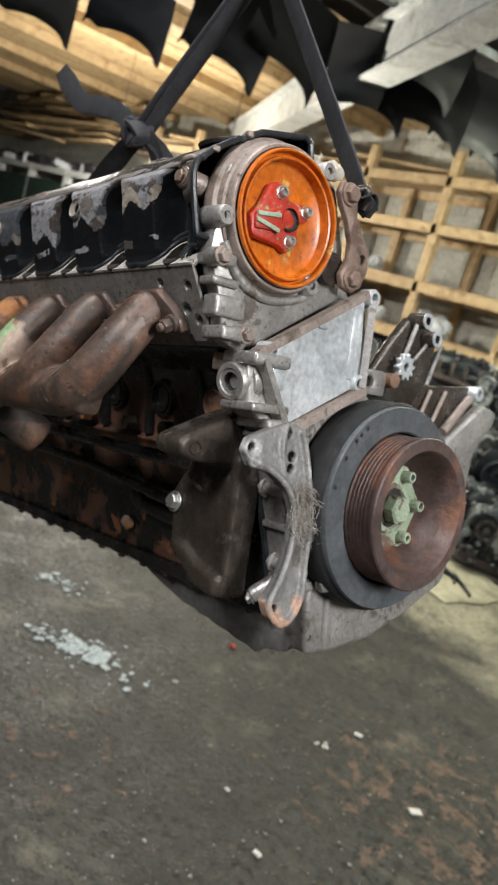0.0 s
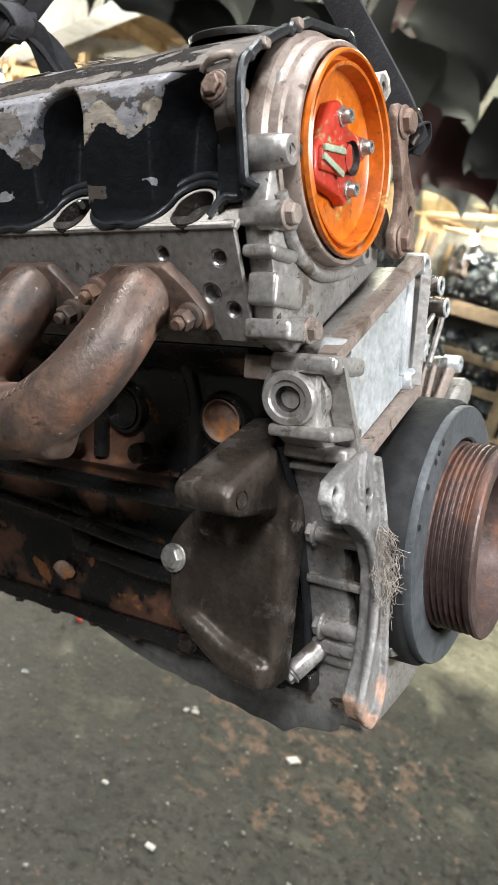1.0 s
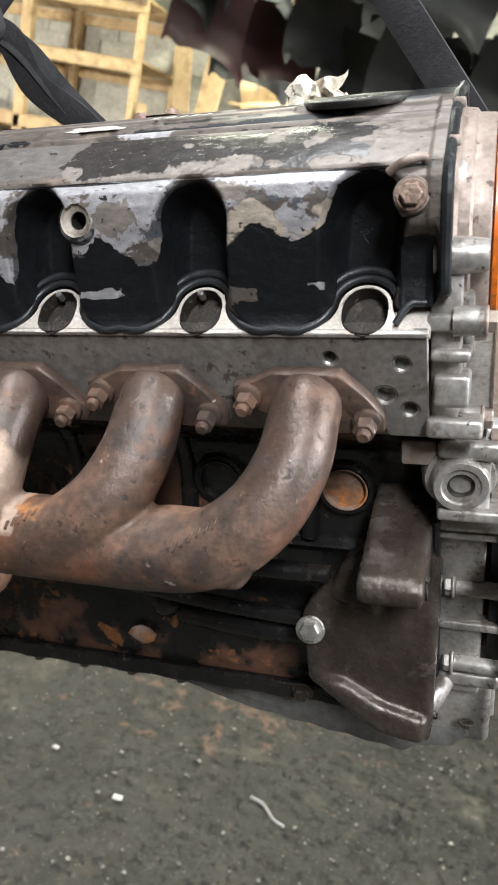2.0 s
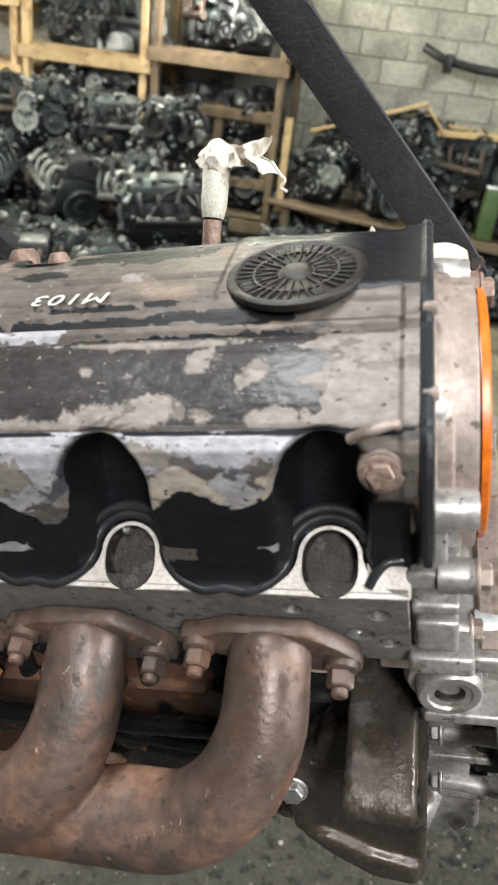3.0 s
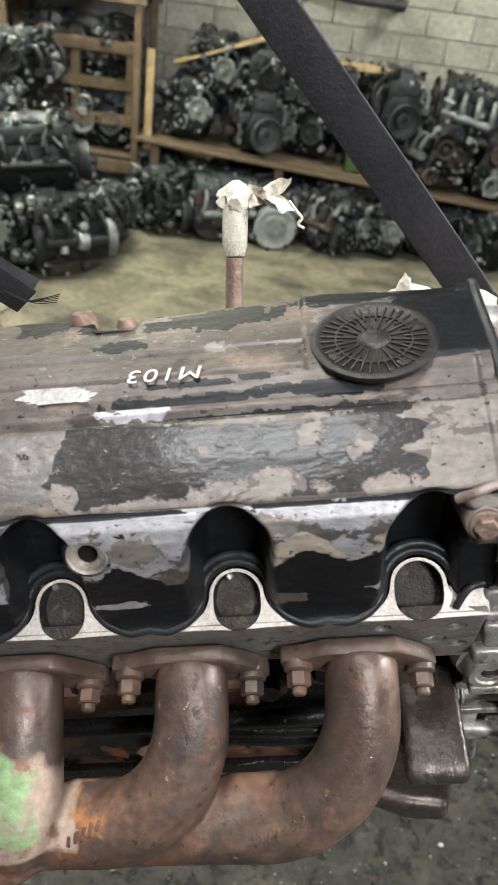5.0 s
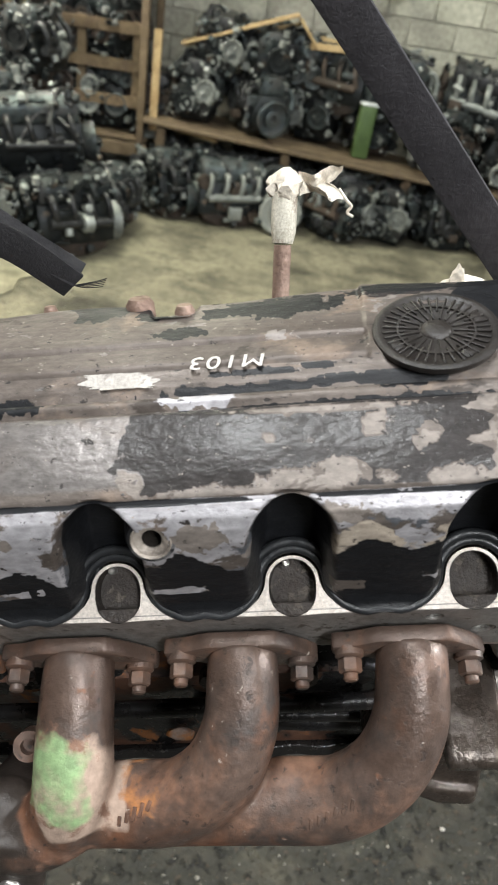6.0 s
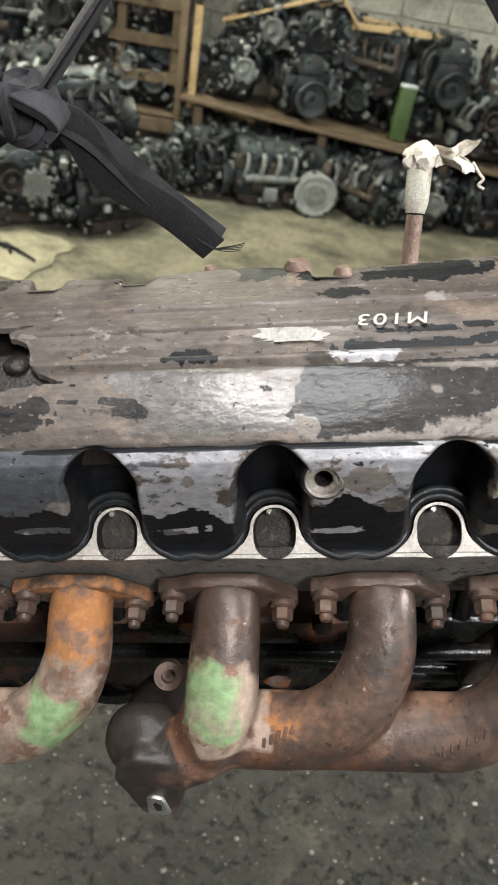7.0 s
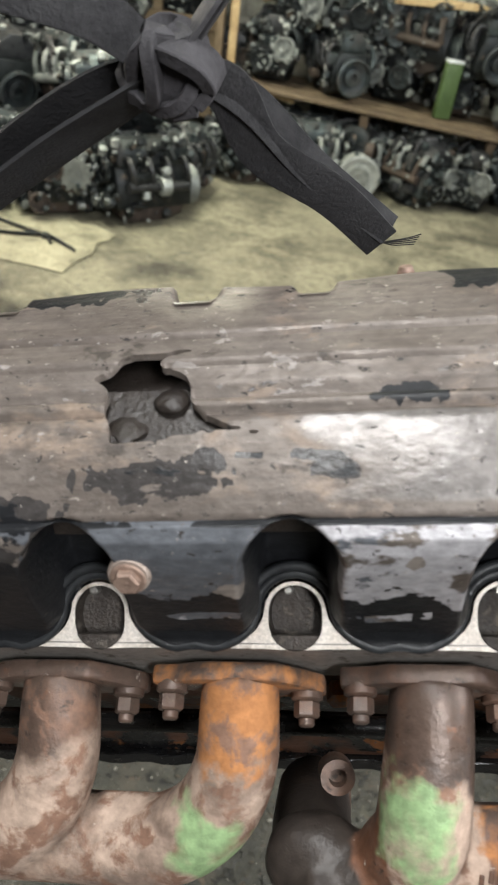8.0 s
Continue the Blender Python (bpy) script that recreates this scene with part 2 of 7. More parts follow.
alu_brown = surf("oil_stained_aluminium", (0.26, 0.20, 0.17), (0.38, 0.31, 0.265), 24, 0.50, 0.30, 0.18, 260,
                 patches=(((0.14, 0.10, 0.075), 26, 0.40, 0.06, 0.6, 0.2, 0.1), ((0.09, 0.062, 0.046), 110, 0.36, 0.03, 0.6, 0.1, 0.0)))
alu_clean = surf("clean_aluminium_panel", (0.55, 0.57, 0.58), (0.66, 0.67, 0.67), 18, 0.40, 0.45, 0.3, 200,
                 patches=(((0.40, 0.39, 0.37), 26, 0.36, 0.06, 0.55, 0.3, 0.1),))
deck_pale = surf("pale_machined_face", (0.60, 0.53, 0.47), (0.72, 0.66, 0.60), 60, 0.5, 0.2, 0.3, 300,
                 patches=(((0.22, 0.17, 0.13), 45, 0.34, 0.06, 0.6, 0.0, 0.1),))
head_alu = surf("dull_head_casting", (0.215, 0.195, 0.178), (0.30, 0.278, 0.258), 24, 0.46, 0.40, 0.14, 350,
                patches=(((0.12, 0.10, 0.085), 28, 0.40, 0.07, 0.6, 0.1, 0.1), ((0.085, 0.07, 0.058), 90, 0.365, 0.03, 0.6, 0.1, 0.0)))
block_paint = surf("oily_black_block", (0.007, 0.007, 0.008), (0.015, 0.0135, 0.0125), 14, 0.24, 0.0, 0.4, 120,
                   patches=(((0.036, 0.023, 0.018), 15, 0.34, 0.05, 0.4, 0.0, 0.2), ((0.105, 0.050, 0.031), 10, 0.32, 0.025, 0.55, 0.0, 0.35, "rusty"), ((0.27, 0.105, 0.035), 30, 0.23, 0.03, 0.8, 0.0, 0.2, "rusty"), ((0.035, 0.031, 0.028), 120, 0.34, 0.03, 0.4, 0.0, 0.3)))
mount_metal = surf("greasy_dark_bracket", (0.042, 0.032, 0.026), (0.082, 0.064, 0.052), 22, 0.28, 0.35, 0.4, 220,
                   patches=(((0.20, 0.17, 0.15), 26, 0.36, 0.06, 0.4, 0.5, 0.1),))
iron = surf("heat_browned_cast_iron", (0.088, 0.057, 0.044), (0.150, 0.104, 0.083), 16, 0.37, 0.25, 0.26, 360, fine=0.26,
            patches=(((0.20, 0.105, 0.066), 15, 0.43, 0.07, 0.75, 0.0, 0.2), ((0.060, 0.047, 0.041), 21, 0.42, 0.08, 0.5, 0.15, 0.0), ((0.150, 0.066, 0.036), 11, 0.40, 0.06, 0.6, 0.0, 0.1), ((0.42, 0.36, 0.31), 150, 0.30, 0.02, 0.7, 0.0, 0.3), ((0.045, 0.030, 0.024), 120, 0.36, 0.04, 0.6, 0.0, -0.6), ((0.20, 0.095, 0.055), 75, 0.31, 0.05, 0.8, 0.0, 0.3), ((0.040, 0.031, 0.026), 24, 0.0, 0.12, 0.45, 0.1, 0.0, "soot"),
                     ((0.37, 0.27, 0.21), 26, 0.0, 0.12, 0.75, 0.0, 0.15, "scale"), ((0.37, 0.155, 0.055), 58, 0.0, 0.09, 0.85, 0.0, 0.4, "orange"), ((0.19, 0.105, 0.07), 55, 0.0, 0.05, 0.8, 0.0, 0.1, "scale_dirt"),
                     ((0.24, 0.35, 0.17), 42, 0.0, 0.14, 0.6, 0.0, 0.2, "green")))
rust = surf("orange_rusted_iron", (0.17, 0.10, 0.07), (0.26, 0.17, 0.125), 22, 0.7, 0.1, 0.35, 400,
            patches=(((0.52, 0.20, 0.055), 24, 0.50, 0.05, 0.85, 0.0, 0.4), ((0.36, 0.26, 0.21), 27, 0.44, 0.05, 0.8, 0.0, 0.1)))
orange_plastic = surf("orange_plastic", (0.56, 0.125, 0.008), (0.66, 0.165, 0.014), 18, 0.34, 0.0, 0.10, 120,
                      patches=(((0.40, 0.09, 0.012), 16, 0.40, 0.1, 0.4, 0.0, 0.0), ((0.58, 0.36, 0.09), 38, 0.335, 0.02, 0.6, 0.0, 0.1), ((0.20, 0.075, 0.02), 90, 0.345, 0.03, 0.6, 0.0, 0.0)), coat=0.3)
red_plastic = surf("red_plastic", (0.42, 0.03, 0.015), (0.52, 0.05, 0.025), 30, 0.42, 0.0, 0.2, 160,
                   patches=(((0.25, 0.30, 0.13), 60, 0.40, 0.03, 0.6, 0.0, 0.1), ((0.38, 0.30, 0.20), 85, 0.36, 0.02, 0.6, 0.0, 0.1)))
steel = surf("bright_bolt_steel", (0.42, 0.40, 0.37), (0.56, 0.54, 0.51), 60, 0.38, 0.85, 0.3, 300)
steel_brown = surf("browned_steel", (0.20, 0.13, 0.10), (0.30, 0.21, 0.165), 45, 0.55, 0.4, 0.5, 300,
                   patches=(((0.12, 0.07, 0.05), 38, 0.42, 0.06, 0.7, 0.1, 0.1),))
pulley_grey = surf("grey_pulley_face", (0.066, 0.072, 0.077), (0.112, 0.12, 0.126), 22, 0.55, 0.25, 0.3, 300,
                   patches=(((0.07, 0.06, 0.055), 24, 0.36, 0.08, 0.6, 0.1, 0.0),))
pulley_rust = surf("rusted_pulley", (0.095, 0.062, 0.055), (0.15, 0.10, 0.09), 18, 0.5, 0.45, 0.4, 300,
                   patches=(((0.22, 0.09, 0.045), 16, 0.40, 0.08, 0.7, 0.0, 0.2),))
hub_green = surf("flaked_green_hub", (0.30, 0.37, 0.25), (0.40, 0.46, 0.33), 40, 0.6, 0.0, 0.4, 300,
                 patches=(((0.17, 0.11, 0.08), 42, 0.42, 0.03, 0.7, 0.0, -0.2),))
rubber = surf("black_rubber_seal", (0.012, 0.013, 0.015), (0.028, 0.03, 0.032), 40, 0.4, 0.0, 0.2, 200)
plastic_brown = surf("brown_black_plastic", (0.014, 0.0115, 0.010), (0.029, 0.024, 0.021), 40, 0.48, 0.0, 0.4, 260)
# Near-black: paints the shade inside bores and slots; timing marks use it too.
void_dark = surf("dark_shade_and_marks", (0.012, 0.010, 0.008), (0.028, 0.022, 0.018), 40, 0.5, 0.1, 0.6, 150)
webbing = surf("grey_black_webbing", (0.026, 0.024, 0.027), (0.043, 0.0395, 0.044), 30, 0.8, 0.0, 0.5, 500)
webbing_dark = surf("black_webbing", (0.009, 0.0085, 0.010), (0.017, 0.016, 0.018), 30, 0.8, 0.0, 0.5, 500)
white_marker = surf("white_paint_marker", (0.58, 0.545, 0.50), (0.70, 0.67, 0.62), 120, 0.6, 0.0, 0.3, 300)
tube_paint = surf("flaked_white_tube", (0.40, 0.37, 0.30), (0.52, 0.49, 0.41), 70, 0.6, 0.0, 0.3, 300,
                  patches=(((0.17, 0.12, 0.09), 60, 0.38, 0.06, 0.7, 0.1, 0.0), ((0.08, 0.08, 0.08), 90, 0.36, 0.03, 0.5, 0.3, -0.2),))
wrap = surf("cream_plastic_wrap", (0.62, 0.55, 0.45), (0.75, 0.69, 0.60), 40, 0.4, 0.0, 0.5, 200)
pad_steel = surf("worn_grey_black_paint", (0.05, 0.05, 0.054), (0.16, 0.155, 0.155), 45, 0.36, 0.2, 0.3, 200, patches=(((0.012, 0.012, 0.013), 40, 0.46, 0.02, 0.35, 0.0, 0.2),))
boss_tan = surf("tan_bolt_seat", (0.30, 0.255, 0.215), (0.42, 0.37, 0.32), 50, 0.5, 0.2, 0.3, 300, patches=(((0.12, 0.10, 0.085), 45, 0.38, 0.05, 0.5, 0.1, 0.0),))
well_brown = surf("brown_grime_and_shade", (0.020, 0.015, 0.012), (0.042, 0.032, 0.026), 60, 0.6, 0.0, 0.7, 250, patches=(((0.09, 0.075, 0.062), 130, 0.40, 0.03, 0.8, 0.0, 0.2),))
arm_metal = surf("white_corroded_arm", (0.17, 0.16, 0.15), (0.30, 0.285, 0.27), 34, 0.52, 0.30, 0.5, 200,
                 patches=(((0.10, 0.085, 0.07), 26, 0.38, 0.05, 0.5, 0.3, 0.0), ((0.56, 0.55, 0.52), 30, 0.12, 0.07, 0.7, 0.1, 0.4, "bloom"), ((0.44, 0.27, 0.19), 38, 0.10, 0.06, 0.8, 0.0, 0.2, "rusty")))


# ---- the hanging engine: x to its front, y away from the exhaust side, z up its own axis ----
HANG = pose(-0.52, 0.44, 1.55, 0, -13.16, 0)
engine = thing("car_engine", HANG, "worn six-cylinder car engine hanging from black straps, paint flaking", "engine")
WELLS = [-0.064 - 0.0983 * i for i in range(6)]


def sm(a, b, v):
    t = min(max((v - a) / (b - a), 0.0), 1.0)
    return t * t * (3 - 2 * t)


def paint(ob, slots, rule):
    for m in slots:
        ob.data.materials.append(m)
    for p in ob.data.polygons:
        p.material_index = rule(p.center)


def nz3(v, s, o=0.0):
    return noise.noise(Vector((v[0] * s + o, v[1] * s - o, v[2] * s + 2 * o)))


# cylinder head: casting, its flat exhaust face with tapped holes, and the pale ledge with six plug wells
bm = bmesh.new()
prism(bm, [(-0.004, -0.068), (-0.026, -0.03), (-0.004, -0.03), (0.012, 0.004), (0.15, 0.02), (0.19, -0.03), (0.17, -0.068)], "x", -0.625, -0.030)
head = part("cylinder_head", bm, head_alu, engine, "grey cast cylinder head")
FACE = Matrix.Translation((0, -0.0515, 0.003)) @ Matrix.Rotation(math.atan2(0.03, 0.06), 4, "X")
bm = bmesh.new()
HOLES = [(-0.043, -0.024, 0.0052), (-0.053, -0.046, 0.0065), (-0.039, -0.056, 0.0052), (-0.084, -0.021, 0.0045)]
prism(bm, [(-0.625, -0.0022), (-0.0285, -0.0022), (-0.0285, -0.077), (-0.052, -0.077), (-0.055, -0.070), (-0.625, -0.070)], "y", 0.0, 0.0035, 0.0008, 1, holes=HOLES, m=FACE)
part("exhaust_face", bm, head_alu, head, "flat machined face with tapped holes")
for u, v, r in HOLES:
    bm = bmesh.new()
    p, w = FACE @ Vector((u, 0, v)), FACE.to_3x3() @ Vector((0, 1, 0))
    lathe(bm, [(r, 0.0002), (r * 0.82, 0.0012), (r * 0.86, 0.0024), (r * 0.78, 0.0036), (r * 0.84, 0.005), (r * 0.76, 0.0064), (r * 0.7, 0.011), (0, 0.011)], p, w, 20)
    part("tapped_hole", bm, steel, head, "threaded bolt hole")
bm = bmesh.new()
prism(bm, [(-0.0505, -0.003), (-0.0510, -0.0006), (-0.0480, 0.0004), (-0.0465, -0.003)], "x", -0.625, -0.0285, 0.0006, 1)
part("plug_ledge", bm, head_alu, head, "narrow machined ledge under the cover")
LEDGE = Matrix.Translation((0, -0.0515, -0.0010)) @ Matrix.Rotation(radians(52), 4, "X")
UNLEDGE = LEDGE.inverted()


def bell(x, grow=0.0):
    """Outline of a plug boss: an oval top on a flared foot."""
    right = [(0.0360 + grow, 0.0011), (0.0290 + grow, 0.0030), (0.0235 + grow, 0.0058), (0.0190 + grow, 0.0098), (0.0163 + grow, 0.0142)]
    top = [((0.0150 + grow) * math.cos(radians(a)), 0.0182 + (0.0146 + grow) * math.sin(radians(a))) for a in range(0, 181, 12)]
    return [(x + u, v) for u, v in right + top + [(-u, v) for u, v in reversed(right)]]


def oval(x, r):
    """Rim of a plug well, taller than wide, open a little at its foot."""
    lower = [(x + r * math.cos(radians(a)), 0.0124 + r * math.sin(radians(a))) for a in range(252, 179, -12)]
    upper = [(x + r * math.cos(radians(a)), 0.0180 + r * math.sin(radians(a))) for a in range(180, -1, -12)]
    return lower + upper + [(2 * x - u, v) for u, v in reversed(lower)]


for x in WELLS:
    bm = bmesh.new()
    rim = oval(x, 0.0130)
    prism(bm, bell(x) + [(x - 0.036, 0.0006), (x - 0.0150, 0.0004), (rim[0][0], -0.0002)] + rim + [(rim[-1][0], -0.0002), (x + 0.0150, 0.0004), (x + 0.036, 0.0006)], "z", -0.0010, 0.0, 0.0003, 1, m=LEDGE)
    part("plug_boss", bm, deck_pale, head, "pale bell-shaped rim of a spark plug well")
    WELL = LEDGE @ Matrix.Translation((x, 0.0152, 0.0)) @ Matrix.Diagonal((1, 1.22, 1, 1))
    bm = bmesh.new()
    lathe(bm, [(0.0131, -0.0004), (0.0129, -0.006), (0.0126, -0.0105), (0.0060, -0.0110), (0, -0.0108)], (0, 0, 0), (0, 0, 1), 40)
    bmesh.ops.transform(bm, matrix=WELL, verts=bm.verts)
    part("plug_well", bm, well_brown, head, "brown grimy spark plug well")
    # Dark plate over the pale foot of the well, standing in for its shade.
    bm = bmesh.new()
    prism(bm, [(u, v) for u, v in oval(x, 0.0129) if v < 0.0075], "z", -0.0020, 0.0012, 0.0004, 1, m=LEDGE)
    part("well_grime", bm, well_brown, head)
    if x < -0.1:
        bm = bmesh.new()
        rod(bm, LEDGE @ Vector((x - 0.003, 0.0285, -0.006)), LEDGE @ Vector((x - 0.003, 0.0285, 0.0012)), 0.0021, seg=12, bev=0.0008)
        part("locating_pin", bm, steel, head)
bm = bmesh.new()
prism(bm, [(-0.0274, 0.0006), (-0.0274, 0.0160), (-0.0330, 0.0210), (-0.0480, 0.0210), (-0.0460, 0.0006)], "z", -0.0060, -0.0024, 0.0006, 1, m=LEDGE)
part("deck_corner", bm, deck_pale, head, "pale machined corner of the head")

# rolled double lip along the foot of the cover, arching over each plug boss
lip_line = []
for x in WELLS:
    lip_line += [LEDGE @ Vector((u, v, 0.0005)) for u, v in bell(x, 0.0040)]
    lip_line.append(LEDGE @ Vector((x - 0.0491, 0.0028, 0.0005)))
    hood = [(u, v) for u, v in bell(x, 0.0078) if -0.030 < u - x < (0.030 if x < -0.1 else 0.0235)]
    bm = bmesh.new()
    tube(bm, [LEDGE @ Vector((u, v, 0.0030)) for u, v in hood], [0.0014, 0.0022, 0.0027, 0.0027, 0.0022, 0.0014], 12, 3)
    part("cover_lip", bm, rubber, head, "glossy black hood over a plug well")
bm = bmesh.new()
tube(bm, lip_line[7:], 0.0026, 10, 2)
part("cover_lip", bm, rubber, head, "glossy black rolled lip of the cover")

# valve cover
ROWS_P = [(-0.047, -0.0055), (-0.0515, -0.0055), (-0.0535, 0.001), (-0.0505, 0.0045), (-0.0500, 0.010), (-0.0535, 0.025), (-0.0585, 0.045), (-0.0622, 0.060),
          (-0.0638, 0.071), (-0.0630, 0.079), (-0.0590, 0.0845), (-0.0560, 0.0850), (-0.0552, 0.0875), (-0.049, 0.0940), (-0.040, 0.1015), (-0.030, 0.1085),
          (-0.0215, 0.1130), (-0.0185, 0.1135), (-0.0172, 0.1128), (-0.0150, 0.1170), (-0.0120, 0.1180), (-0.0100, 0.1168), (-0.0050, 0.1220), (0.0000, 0.1245),
          (0.0030, 0.1262), (0.0045, 0.1250), (0.0065, 0.1280), (0.0200, 0.1315), (0.0215, 0.1302), (0.0240, 0.1333), (0.0400, 0.1365), (0.0540, 0.1385),
          (0.0640, 0.1385), (0.0690, 0.1350), (0.0725, 0.1200), (0.0800, 0.0500), (0.0900, 0.0150)]
fine_rows = []
for (y0, z0), (y1, z1) in zip(ROWS_P, ROWS_P[1:]):
    k = max(1, round(math.hypot(y1 - y0, z1 - z0) / (0.0011 if 0.058 < z0 < 0.090 and y0 < -0.05 else 0.0018))) if z0 > -0.01 and y0 < 0.07 else 3
    fine_rows += [(y0 + (y1 - y0) * i / k, z0 + (z1 - z0) * i / k) for i in range(k)]
fine_rows.append(ROWS_P[-1])
NX = 640
XS = [-0.0215 - 0.6 * i / NX for i in range(NX + 1)]
BREAK = [(-0.446, -0.001), (-0.436, 0.0063), (-0.430, 0.0111), (-0.414, 0.0122), (-0.397, 0.0138), (-0.4135, 0.0085), (-0.4145, 0.005), (-0.402, -0.0005), (-0.399, -0.0069),
         (-0.399, -0.0127), (-0.393, -0.0171), (-0.3825, -0.0240), (-0.366, -0.0278), (-0.385, -0.0268), (-0.4194, -0.0306), (-0.435, -0.0297), (-0.4345, -0.0228), (-0.4385, -0.0164), (-0.4385, -0.0057)]


def inside(poly, u, v):
    hit = False
    for (a, b), (c, d) in zip(poly, poly[1:] + poly[:1]):
        if (b > v) != (d > v) and u < (c - a) * (v - b) / (d - b) + a:
            hit = not hit
    return hit


def blot(x, y, cx, cy, rx, ry):
    """1 inside a stain, 0 outside it."""
    w = 0.55 * nz3((x, y, 0.0), 130) + 0.30 * nz3((x, y, 0.3), 420)
    return sm(1.22, 0.88, math.hypot((x - cx) / rx, (y - cy) / ry) + w)


def cover_point(x, y, z):
    """Where the cover's outer skin lies, and how deep in a plug channel."""
    deep = 0.0
    if z < 0.0882 and y < 0:
        low = 0.0212
        w0 = float(np.interp(z, (0.0, 0.0014, 0.0028, 0.0053, 0.008, 0.014), (0.0375, 0.0360, 0.0325, 0.0282, 0.0248, 0.0210)))
        for xi in WELLS:
            dx = abs(x - xi - 0.0035 * sm(0.030, 0.080, z))
            s = dx - w0 if z < 0.060 else math.hypot(dx, (z - 0.060) * 0.86) - low
            deep = max(deep, sm(-0.0030, 0.0095, -s))
        floor_y = -0.0455 + 0.78 * max(z, 0.0) if z < 0.028 else -0.0237 - 0.12 * (z - 0.028)
        end = sm(-0.047, -0.043, x) * sm(-0.0235, -0.0262, x) * sm(0.058, 0.044, z)
        deep = max(deep, 0.34 * end)
        y = y + max(floor_y - y, 0) * deep
        foot = 0.0130 * sm(-0.0480, -0.0380, x) + 0.0100 * max(0.0, (x + 0.0330) / 0.0115) ** 3
        if z < foot:
            y, z = max(y, -0.0505) + min((foot - z) * 1.2, 0.012), foot
    if x > -0.031:
        s = sm(-0.031, -0.0285, x) * 0.0016
        y, z = y - s * (0.8 if z < 0.1 else 0.2), z + (s if z > 0.08 else 0)
    if y > 0.0005 and z > 0.11:
        k = sm(-0.1165, -0.1135, x) * sm(0.0005, 0.004, y)
        if y < 0.056:
            z += k * (0.1262 + 0.241 * (y - 0.003) - z)
        z += 0.0024 * k
        notch = max(sm(0.016, 0.009, abs(x + 0.222)), sm(0.012, 0.006, abs(x + 0.3450)) * 0.7, sm(0.014, 0.008, abs(x + 0.405)), sm(0.012, 0.007, abs(x + 0.505)))
        wave = 0.004 * math.sin((x + 0.16) * 40)
        if y > 0.046:
            y -= (0.016 * notch - wave * (1 - notch)) * sm(0.046, 0.062, y)
            z -= 0.004 * notch * sm(0.046, 0.06, y)
    if 0.085 < z < 0.113 and y < -0.018:
        z += 0.0009 * math.sin(x * 60) * sm(0.085, 0.1, z)
    return (x, y, z), deep


bm = bmesh.new()
COATS = ("black", "pale", "slate", "flake", "bare", "steel", "sheen")
for coat in COATS:
    bm.verts.layers.float.new(coat)
bk, pl, sl, fk, br, st, sh = (bm.verts.layers.float[coat] for coat in COATS)
grid, deeps = [], []
for x in XS:
    got = [cover_point(x, y, z) for y, z in fine_rows]
    grid.append([bm.verts.new(p) for p, _ in got])
    deeps.append([d for _, d in got])
for i in range(NX):
    for j in range(len(fine_rows) - 1):
        cx, cy, cz = (grid[i][j].co + grid[i + 1][j + 1].co) / 2
        wob = 0.0012 * nz3((cx, cy, 0), 220)
        if cz > 0.085 and inside(BREAK, cx + wob, cy - wob):
            continue
        if cy < -0.05 and math.hypot(cx + 0.2297, cz - 0.0652) < 0.0090:
            continue
        if cz < 0.035 and cy < -0.015:
            u, v, w = UNLEDGE @ Vector((cx, cy, cz))
            if w > -0.03 and min(math.hypot(u - xi, (v - 0.0165) * 0.88) for xi in WELLS) < 0.0158:
                continue
        bm.faces.new((grid[i][j], grid[i + 1][j], grid[i + 1][j + 1], grid[i][j + 1]))
